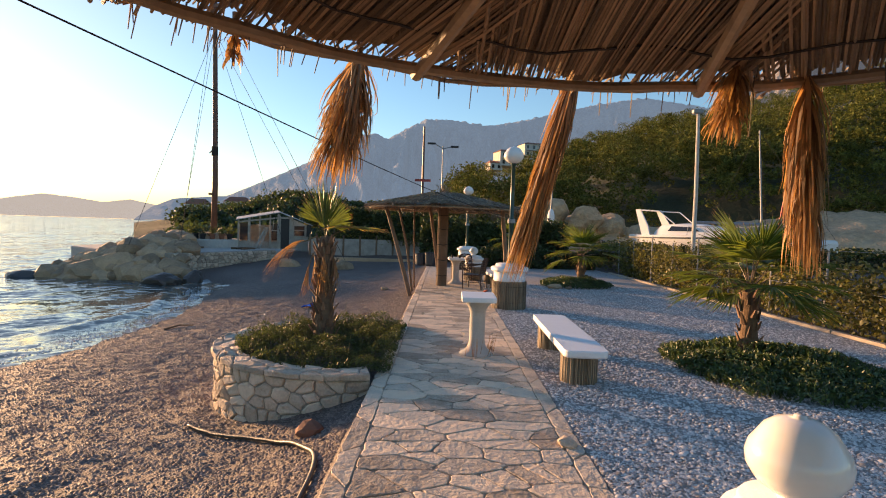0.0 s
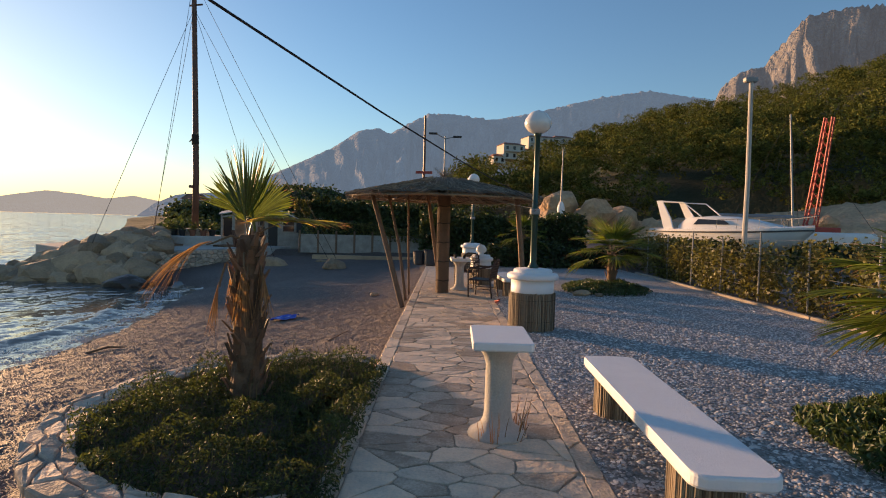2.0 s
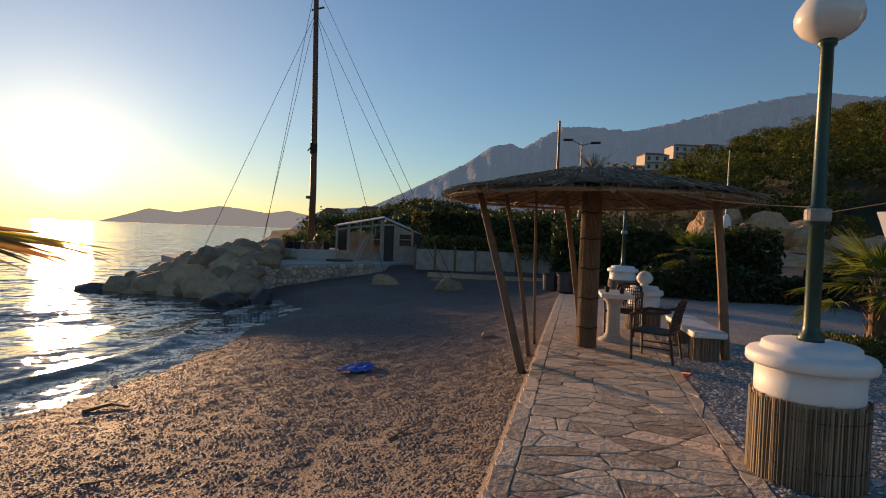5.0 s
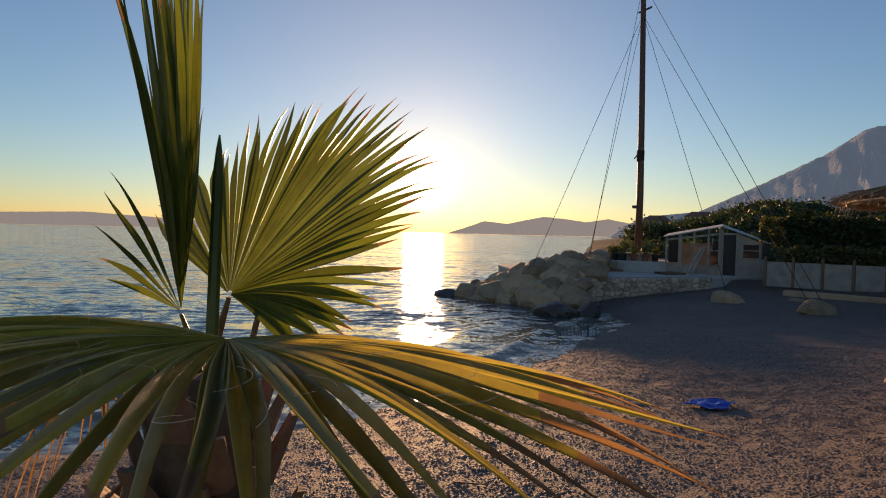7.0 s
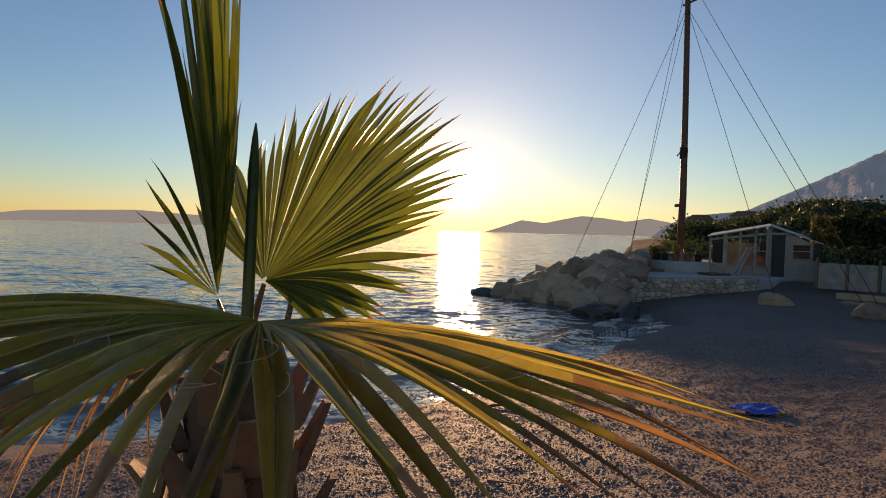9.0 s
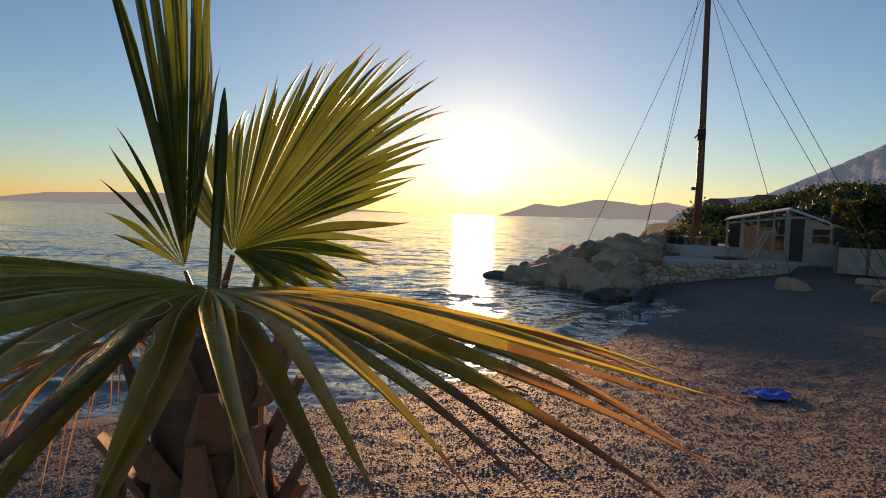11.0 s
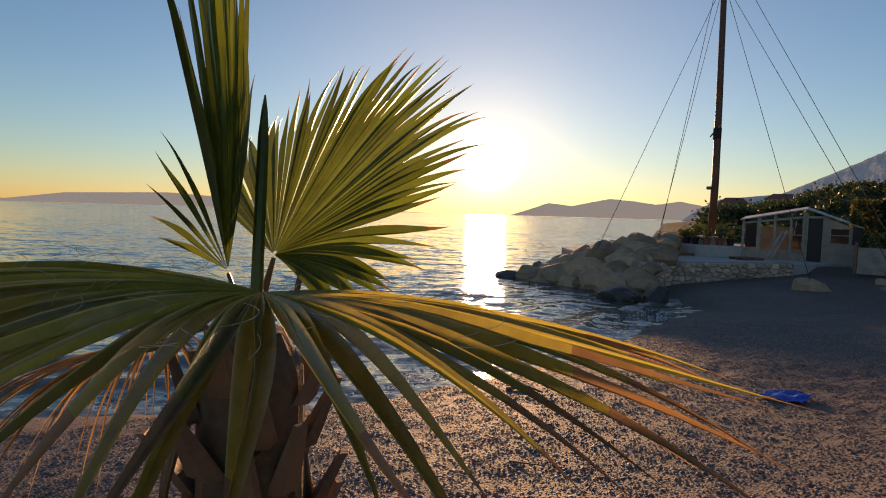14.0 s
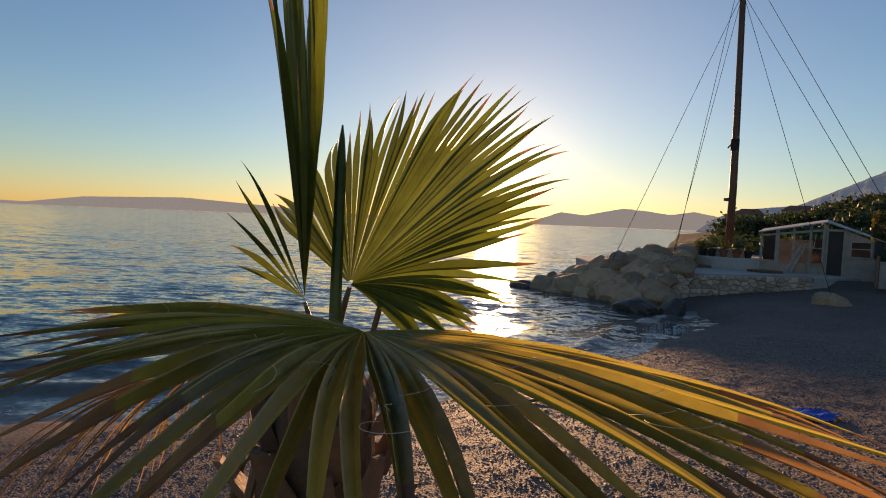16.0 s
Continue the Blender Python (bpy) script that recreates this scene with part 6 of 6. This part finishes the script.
# ---- boats and yard ----
def motor_boat(at, label):
    t = thing("motor_boat", at, label, "boat", "boats ashore")
    L = 8.2
    st = [0.0, 0.12, 0.3, 0.5, 0.7, 0.84, 0.94, 1.0]
    beam_ = [1.25, 1.32, 1.38, 1.36, 1.15, 0.80, 0.38, 0.03]
    deck = [1.70, 1.70, 1.72, 1.75, 1.80, 1.86, 1.92, 1.95]
    chine = [0.75, 0.75, 0.78, 0.85, 1.02, 1.22, 1.50, 1.80]
    keel = [0.35, 0.33, 0.32, 0.34, 0.45, 0.75, 1.25, 1.75]

    def loft(rows, mat, name, lab="", cap=True):
        vs_, fs_ = [], []
        m_ = len(rows[0])
        for r in rows:
            vs_ += r
        for i in range(len(rows) - 1):
            for j in range(m_ - 1):
                fs_.append((i * m_ + j, i * m_ + j + 1, (i + 1) * m_ + j + 1, (i + 1) * m_ + j))
        if cap:
            fs_ += [tuple(range(m_)), tuple(len(vs_) - 1 - k for k in range(m_))]
        return put(name, (vs_, fs_), mat, t, lab, True)

    hull = []
    for s, b, d, c, k in zip(st, beam_, deck, chine, keel):
        x = s * L
        hull.append([(x, b * 0.97, d), (x, b, d - 0.12), (x, b * 0.93, (d + c) / 2), (x, b * 0.84, c), (x, 0.02, k), (x, -b * 0.84, c), (x, -b * 0.93, (d + c) / 2), (x, -b, d - 0.12), (x, -b * 0.97, d)])
    loft(hull, M_GELCOAT, "hull", "white moulded hull")
    loft([[(s * L, b * 0.97, d), (s * L, b * 0.5, d + 0.06), (s * L, 0, d + 0.08), (s * L, -b * 0.5, d + 0.06), (s * L, -b * 0.97, d)] for s, b, d in zip(st, beam_, deck)], M_GELCOAT, "deck", cap=False)
    for sgn in (-1, 1):
        loft([[(s * L, sgn * (b + 0.012), d - 0.20), (s * L, sgn * (b + 0.014), d - 0.12)] for s, b, d in zip(st, beam_, deck)], M_HULLDARK, "rubbing_strake", "dark rubbing strake", False)
    cab = []
    for s, w, z in ((0.22, 1.05, 2.06), (0.27, 1.08, 2.36), (0.40, 1.02, 2.42), (0.55, 0.88, 2.38), (0.68, 0.66, 2.22), (0.80, 0.40, 2.00), (0.86, 0.25, 1.90)):
        d = float(np.interp(s, st, deck))
        cab.append([(s * L, w * 1.1, d), (s * L, w * 1.02, (d + z) / 2), (s * L, w * 0.86, z - 0.03), (s * L, 0, z + 0.05), (s * L, -w * 0.86, z - 0.03), (s * L, -w * 1.02, (d + z) / 2), (s * L, -w * 1.1, d)])
    loft(cab, M_GELCOAT, "cabin", "low moulded cabin")
    for sgn in (-1, 1):
        put("cabin_window", ([(2.75, sgn * 1.115, 1.97), (4.7, sgn * 0.955, 2.0), (4.35, sgn * 0.925, 2.21), (2.95, sgn * 1.025, 2.27), (2.75, sgn * 1.10, 1.97), (4.7, sgn * 0.94, 2.0), (4.35, sgn * 0.91, 2.21), (2.95, sgn * 1.01, 2.27)], [(0, 1, 2, 3), (7, 6, 5, 4), (0, 4, 5, 1), (1, 5, 6, 2), (2, 6, 7, 3), (3, 7, 4, 0)]), M_PANE, t, "dark cabin window")
        put("arch_side", ([(0.95, sgn * 1.2, 1.70), (1.55, sgn * 1.2, 1.70), (1.30, sgn * 1.12, 2.3), (0.62, sgn * 1.02, 3.28), (0.25, sgn * 1.02, 3.28), (0.95, sgn * 1.12, 1.70), (1.55, sgn * 1.12, 1.70), (1.30, sgn * 1.04, 2.3), (0.62, sgn * 0.94, 3.28), (0.25, sgn * 0.94, 3.28)], [(0, 1, 2, 3, 4), (9, 8, 7, 6, 5), (0, 5, 6, 1), (1, 6, 7, 2), (2, 7, 8, 3), (3, 8, 9, 4), (4, 9, 5, 0)]), M_GELCOAT, t, "swept white radar arch")
        put("windscreen_frame", tube([(0.5, sgn * 1.0, 3.25), (2.0, sgn * 0.98, 3.16), (3.05, sgn * 0.92, 2.42)], 0.035, 6), M_GELCOAT, t)
        rail = [(4.2 + k * 0.5, sgn * float(np.interp((4.2 + k * 0.5) / L, st, beam_)) * 0.93, float(np.interp((4.2 + k * 0.5) / L, st, deck)) + 0.48) for k in range(8)] + [(8.35, 0, 2.48)]
        put("bow_rail", tube(rail, 0.016, 6), M_GALV, t)
        for k in range(0, 8, 2):
            p = Vector(rail[k])
            put("stanchion", tube([p, p - Vector((0.05, 0, 0.48))], 0.012, 5), M_GALV, t)
    put("arch_top", beam((0.44, -1.02, 3.27), (0.44, 1.02, 3.27), 0.38, 0.07), M_GELCOAT, t)
    for x in (1.5, 5.0):
        put("stand", merge(beam((x, -0.7, 0.0), (x, -0.6, 0.62), 0.12, 0.12), beam((x, 0.7, 0.0), (x, 0.6, 0.62), 0.12, 0.12), beam((x, -0.8, 0.3), (x, 0.8, 0.3), 0.12, 0.12)), M_WOODPOST, t)
    return t


boat = motor_boat(pose(12.9, 35.0, 0, 0, 0, -60), "white motor boat ashore with a swept arch on stands")
copy_thing(boat, pose(17.6, 17.6, -0.1, 0, 0, -100))
put_mast = thing("sailing_boat", pose(22.3, 37.7, 0, 0, 0, -20), "laid-up sailing boat with bare mast and furled boom", "boat")
put("mast", tube([(0, 0, 1.4), (-0.45, 0.33, 9.3)], 0.07, 8, 0.8), M_GALV, put_mast, "bare metal mast")
put("hull", slab([(4.5, 0), (2.5, 1.1), (-1, 1.35), (-4, 1.1), (-4, -1.1), (-1, -1.35), (2.5, -1.1)], 0.4, 1.75, 0.25), M_GELCOAT, put_mast, "pale hull")
put("boom", tube([(0, 0, 2.7), (-4.4, 0, 2.75)], 0.10, 8), M_TARP, put_mast, "boom with grey cover")
for e in ((4.3, 0, 1.8), (-3.9, 0, 1.8), (0, 1.3, 1.8), (0, -1.3, 1.8)):
    put("stay", tube([(-0.44, 0.32, 9.2), e], 0.012, 4), M_CABLE, put_mast)
flag = thing("signal_mast", pose(9.3, 47.0, 0), "slim white mast on a thick white base", "mast")
put("base", lathe([(0.30, 0.0), (0.30, 3.2), (0.22, 3.5), (0.09, 3.7)], 14), M_WHITE, flag)
put("pole", tube([(0, 0, 3.6), (0, 0, 8.0)], 0.08, 8, 0.5), M_GALV, flag)
yard_lamp = thing("yard_lamp_post", pose(8.48, 18.3, 0), "tall weathered grey lamp post behind the fence", "lamp post")
put("pole", tube([(0, 0, 0), (0.02, 0, 3), (-0.03, 0, 5.85)], 0.075, 10, 0.75), M_CONCRETE, yard_lamp)
put("lamp_head", block(0.34, 0.16, 0.14, 0.03, (-0.05, 0, 5.82)), M_GALV, yard_lamp)


def lattice_crane():
    base, top = Vector((31.3, 49.6, 2.0)), Vector((32.1, 49.1, 11.5))
    t = thing("crane", Matrix.Translation(base), "red lattice crane jib in the boat yard", "crane")
    d = top - base
    u, v = Vector((0.8, 0.6, 0)) * 0.40, Vector((-0.6, 0.8, 0)) * 0.40
    corners = [(u + v), (u - v), (-u - v), (-u + v)]
    for c in corners:
        put("chord", beam(c, d + c * 0.7, 0.10, 0.10), M_CRANE, t)
    n_ = 11
    for k in range(n_):
        for j in range(4):
            a, b = corners[j], corners[(j + 1) % 4]
            f0, f1 = k / n_, (k + 1) / n_
            put("brace", beam(d * f0 + a * (1 - 0.3 * f0), d * f1 + b * (1 - 0.3 * f1), 0.05, 0.05), M_CRANE, t)
    put("cab", block(2.6, 2.2, 2.2, 0.1, (0.3, -0.4, -2.0)), M_CRANE, t)


lattice_crane()


def tarp_roof(at, w, d, h, label, mat=M_TARP):
    t = thing("shelter", at, label, "shelter", "yard shelters")
    vs_, fs_ = [], []
    n_ = 12
    for j in range(n_ + 1):
        for i in range(n_ + 1):
            x, y = w * (i / n_ - 0.5), d * (j / n_ - 0.5)
            vs_.append((x, y, h + 0.25 * (1 - abs(2 * i / n_ - 1)) + 0.10 * noise.noise((x * 1.3, y * 1.3, w))))
    for j in range(n_):
        for i in range(n_):
            b = j * (n_ + 1) + i
            fs_.append((b, b + 1, b + n_ + 2, b + n_ + 1))
    put("cover", (vs_, fs_), mat, t, "sagging grey cover")
    for x in (-1, 1):
        for y in (-1, 1):
            put("post", tube([(x * w * 0.46, y * d * 0.46, 0), (x * w * 0.46, y * d * 0.46, h + 0.02)], 0.04, 6), M_WOODPOST, t)


tarp_roof(pose(5.3, 34.3, 0, 0, 0, 8), 2.6, 3.0, 1.45, "makeshift shelter with a sagging grey cover behind the hedge")
tarp_roof(pose(8.6, 35.0, 0, 0, 0, -12), 3.4, 3.0, 1.25, "long makeshift shelter with a grey cover behind the hedge")


def house(at, w, d, floors, label):
    t = thing("house", at, label, "house", "houses on the hillside")
    h = 2.9 * floors
    put("wall", block(w, d, h, 0.05), M_HOUSE, t, "cream plaster walls")
    r = [(-w / 2 - 0.3, -d / 2 - 0.3, h), (w / 2 + 0.3, -d / 2 - 0.3, h), (w / 2 + 0.3, d / 2 + 0.3, h), (-w / 2 - 0.3, d / 2 + 0.3, h), (-w * 0.3, 0, h + 1.2), (w * 0.3, 0, h + 1.2)]
    put("roof", (r, [(3, 2, 1, 0), (0, 1, 5, 4), (2, 3, 4, 5), (1, 2, 5), (3, 0, 4)]), M_TILE, t, "low red tiled roof")
    for f_ in range(floors):
        for k in range(max(2, int(w / 2.6))):
            x = -w / 2 + w * (k + 0.5) / max(2, int(w / 2.6))
            put("window", block(1.0, 0.08, 1.4, 0.02, (x, -d / 2 - 0.02, 2.9 * f_ + 0.9)), M_PANE, t)
        put("balcony", block(w * 0.9, 1.0, 0.16, 0.02, (0, -d / 2 - 0.5, 2.9 * f_ + 0.1)), M_HOUSE, t)


for a, r, w, d, fl, el, lab in ((-5.0, 215, 5, 5, 1, 5.7, "small cream house among pines on the hill"), (-6.4, 218, 9, 7, 2, 6.1, "cream two-storey house among pines on the hill"), (-8.2, 226, 7, 6, 1, 6.3, "low cream house among pines on the hill"), (-9.4, 232, 14, 8, 2, 6.9, "long cream house with balconies among pines on the hill"), (-11.4, 238, 8, 7, 1, 7.6, "cream house with red roof high among pines")):
    x, y = -math.sin(radians(a)) * r, math.cos(radians(a)) * r
    house(pose(x, y, math.tan(radians(el + 1.0)) * r, 0, 0, a + 25), w, d, fl, lab)
for a, r, w, el, lab in ((24.6, 130, 5, 1.6, "small house with red roof beyond the point"), (21.0, 140, 6, 2.0, "small pale house on the knoll")):
    x, y = -math.sin(radians(a)) * r, math.cos(radians(a)) * r
    house(pose(x, y, max(0.0, math.tan(radians(el)) * r - 1.2), 0, 0, a), w, 4, 1, lab)

pole_t = thing("utility_pole", pose(-2.6, 61.5, 0), "dark wooden utility pole with a red warning board", "pole")
put("pole", tube([(0, 0, 0), (0, 0, 13.2)], 0.16, 8, 0.7), M_MAST, pole_t)
put("board", beam((-0.9, -0.15, 7.1), (0.9, -0.15, 7.1), 0.08, 0.28), M_CRANE, pole_t, "red board")
street = thing("street_lamp", pose(-0.4, 61.0, 0), "grey street lamp with two lamp heads", "street lamp")
put("pole", tube([(0, 0, 0), (0, 0, 11.0)], 0.10, 8, 0.6), M_GALV, street)
for s in (-1, 1):
    put("arm", tube([(0, 0, 10.7), (s * 0.9, 0, 10.9 + 0.3 * (s < 0))], 0.05, 6), M_GALV, street)
    put("lamp_head", block(0.9, 0.35, 0.18, 0.04, (s * 1.3, 0, 10.85 + 0.3 * (s < 0))), M_BLACK, street)

# ---- small things on beach and yard ----


def bubble_mat():
    t = thing("plastic_sheet", pose(-3.80, 15.82, 0), "crumpled bright blue plastic sheet on the pebbles", "plastic sheet")
    vs_, fs_ = [], []
    n_ = 26
    for j in range(n_ + 1):
        for i in range(n_ + 1):
            u, v = (i / n_ - 0.5), (j / n_ - 0.5)
            x, y = 0.56 * u * (1 + 0.2 * noise.noise((v * 3, 1, 0))), 0.46 * v * (1 + 0.25 * noise.noise((u * 3, 5, 0))) + 0.12 * u
            z = ground_z(-3.80 + x, 15.82 + y) + 0.02 + 0.05 * max(0, 0.5 + noise.noise((x * 6, y * 6, 2))) + 0.018 * abs(math.sin(i * 1.25) * math.sin(j * 1.25))
            vs_.append((x, y, z))
    for j in range(n_):
        for i in range(n_):
            b = j * (n_ + 1) + i
            fs_.append((b, b + 1, b + n_ + 2, b + n_ + 1))
    put("sheet", (vs_, fs_), M_BLUE, t, "", True)


bubble_mat()


def smooth_line(pts, n_=8):
    P = [Vector(p) for p in pts]
    out = []
    for i in range(len(P) - 1):
        a, b, c, d = P[max(i - 1, 0)], P[i], P[i + 1], P[min(i + 2, len(P) - 1)]
        for k in range(n_):
            t_ = k / n_
            out.append(0.5 * (2 * b + (c - a) * t_ + (2 * a - 5 * b + 4 * c - d) * t_ ** 2 + (3 * b - a - 3 * c + d) * t_ ** 3))
    return out + [P[-1]]


hose_pts = [(-2.75, 5.85), (-2.3, 5.5), (-1.75, 5.15), (-1.25, 4.72), (-0.98, 4.25), (-0.90, 3.6), (-0.95, 2.8), (-1.3, 1.9)]
tagged(put("garden_hose", tube([(x, y, ground_z(x, y) + 0.03) for x, y in smooth_line(hose_pts)], 0.019, 8), M_HOSE, smooth=True), "dark rubber hose lying on the beach pebbles", "hose")


def stick(points, r, label):
    return tagged(put("driftwood", tube([(x, y, ground_z(x, y) + z) for x, y, z in points], r, 6, 0.5), M_WOODPOST), label, "driftwood", "driftwood")


stick([(-6.9, 13.3, 0.02), (-6.6, 13.5, 0.06), (-6.25, 13.45, 0.03)], 0.03, "short grey driftwood stick on the beach")
stick([(-4.6, 11.2, 0.01), (-4.3, 11.35, 0.03)], 0.012, "small driftwood twig on the pebbles")
stick([(-2.0, 12.4, 0.01), (-1.8, 12.7, 0.05), (-1.75, 13.0, 0.02)], 0.010, "thin bent twig beside the path")
for k, (x, y, s, m_, lab) in enumerate(((3.42, 7.72, 0.15, M_WALLSTONE, "cream block of stone beside the ice plant"), (3.35, 15.95, 0.21, M_ROCK, "flat white stone beside the farther bed"), (3.75, 15.9, 0.12, M_ROCK, "small pale stone beside the farther bed"), (1.02, 4.15, 0.07, M_WALLSTONE, "loose pale stone at the path's edge"), (-1.2, 5.0, 0.13, M_TERRA, "broken reddish stone below the bed wall"), (-2.0, 18.5, 0.12, M_ROCK, "pale stone on the beach"))):
    boulder("loose_stone", pose(x, y, (0.0 if x > -0.7 else ground_z(x, y)) + s * 0.25, 0, 0, 40 * k), s * 1.2, s * 0.9, s * (0.45 if k in (1, 2) else 0.7), 11.0 + k, m_, lab)
tagged(put("cord", tube([(1.10, 14.15, 0.03), (1.2, 14.3, 0.05), (1.12, 14.45, 0.02), (1.24, 14.6, 0.04)], 0.012, 6), M_ORANGECORD), "short orange cord lying at the path's edge", "cord")
for x, y, h in ((-0.55, 24.2, 0.62), (-1.0, 24.6, 0.55)):
    bt = thing("barrel", pose(x, y, -0.03), "dark blue plastic tub at the end of the path", "tub", "tubs")
    put("body", lathe([(0.20, 0), (0.26, 0.05), (0.28, h * 0.9), (0.30, h), (0.26, h), (0.24, 0.1), (0.01, 0.1)], 20), M_HULLDARK, bt)
for dx, dy in ((-0.12, 0.05), (0.10, -0.10)):
    cup = thing("cup", pose(0.40 + dx, 16.35 + dy, 0.795), "small dark cup on the pedestal table", "cup", "cups")
    put("cup_body", lathe([(0.03, 0), (0.042, 0.09), (0.038, 0.09), (0.028, 0.01), (0.002, 0.01)], 14), M_BLACK, cup)

# ---- paving stones, loose stones ----
prng = random.Random(12)
count = 0
far_stones = []
for u0, u1, su, sv in ((0.0, 0.16, 0.16, 0.5), (0.16, PX1 - PX0 - 0.15, 0.31, 0.20), (PX1 - PX0 - 0.15, PX1 - PX0, 0.15, 0.5)):
    for poly in cells(u1 - u0, PY1 - PY0, su, sv, prng, 0.75 if su > 0.3 else 0.3, 0.12 if su > 0.3 else 0.0):
        g = stone_piece(poly, 0.010, lambda u, v, h: (PX0 + u0 + u, PY0 + v, -0.008 + h), 0.010, prng, 0.012)
        if not g:
            continue
        if 2.6 < PY0 + poly[0][1] < 15.5 and count < 300:
            put("flagstone", g, M_PAVING, path_bed)
            count += 1
        else:
            far_stones.append(g)
tagged(put("far_flagstones", merge(*far_stones), M_PAVING, path_bed), kind="stuff")

RING = 5
dome_v = np.array([(math.cos(6.2832 * k / RING), math.sin(6.2832 * k / RING), -0.25) for k in range(RING)] + [(0.0, 0.0, 1.0)])
dome_f = np.array([(k, (k + 1) % RING, RING) for k in range(RING)])


def pebbles(name, xyz, size, mat, rng, label):
    """Loose stones bedded in the ground: low uneven domes."""
    n = len(xyz)
    s = size * rng.lognormal(0, 0.38, n)[:, None] * rng.uniform(0.7, 1.2, (n, 3))
    s[:, 2] *= 0.42
    a = rng.uniform(0, 6.28, n)
    v = dome_v[None] * (1 + rng.uniform(-0.25, 0.25, (n, len(dome_v), 1)))
    v[:, RING, :2] += rng.uniform(-0.35, 0.35, (n, 2))
    v = v * s[:, None]
    c, q = np.cos(a)[:, None], np.sin(a)[:, None]
    v = np.stack([v[..., 0] * c - v[..., 1] * q, v[..., 0] * q + v[..., 1] * c, v[..., 2]], -1) + np.asarray(xyz)[:, None]
    f = dome_f[None] + (np.arange(n) * len(dome_v))[:, None, None]
    return tagged(new(name, arrays(name, v.reshape(-1, 3), f.reshape(-1, 3), mat, True)), label, "pebbles", kind="stuff")


def falloff(rng, n, y0, y1):
    return y0 + (y1 - y0) * rng.random(n) ** 1.7


qr = np.random.default_rng(21)
n = 120000
gy_ = falloff(qr, n, 2.4, 17.0)
gx_ = qr.uniform(1.16, 1.16 + np.minimum(5.8, 1.2 + (gy_ - 2) * 0.9))
pebbles("gravel_pebbles", np.stack([gx_, gy_, np.full(n, 0.002)], 1), 0.0135, M_GRAVEL_STONE, qr, "loose white and grey gravel stones")
n = 170000
by_ = 2.6 + 20 * qr.random(n) ** 1.35
bx_ = -0.8 - 8.0 * qr.random(n) ** 1.2
keep = (bx_ - BED.x) ** 2 + (by_ - BED.y) ** 2 > (BR + 0.03) ** 2
bx_, by_ = bx_[keep], by_[keep]
pebbles("beach_pebbles", np.array([(x, y, ground_z(x, y) + 0.002) for x, y in zip(bx_, by_)]), 0.0135, M_BEACH_STONE, qr, "loose grey-brown beach pebbles")
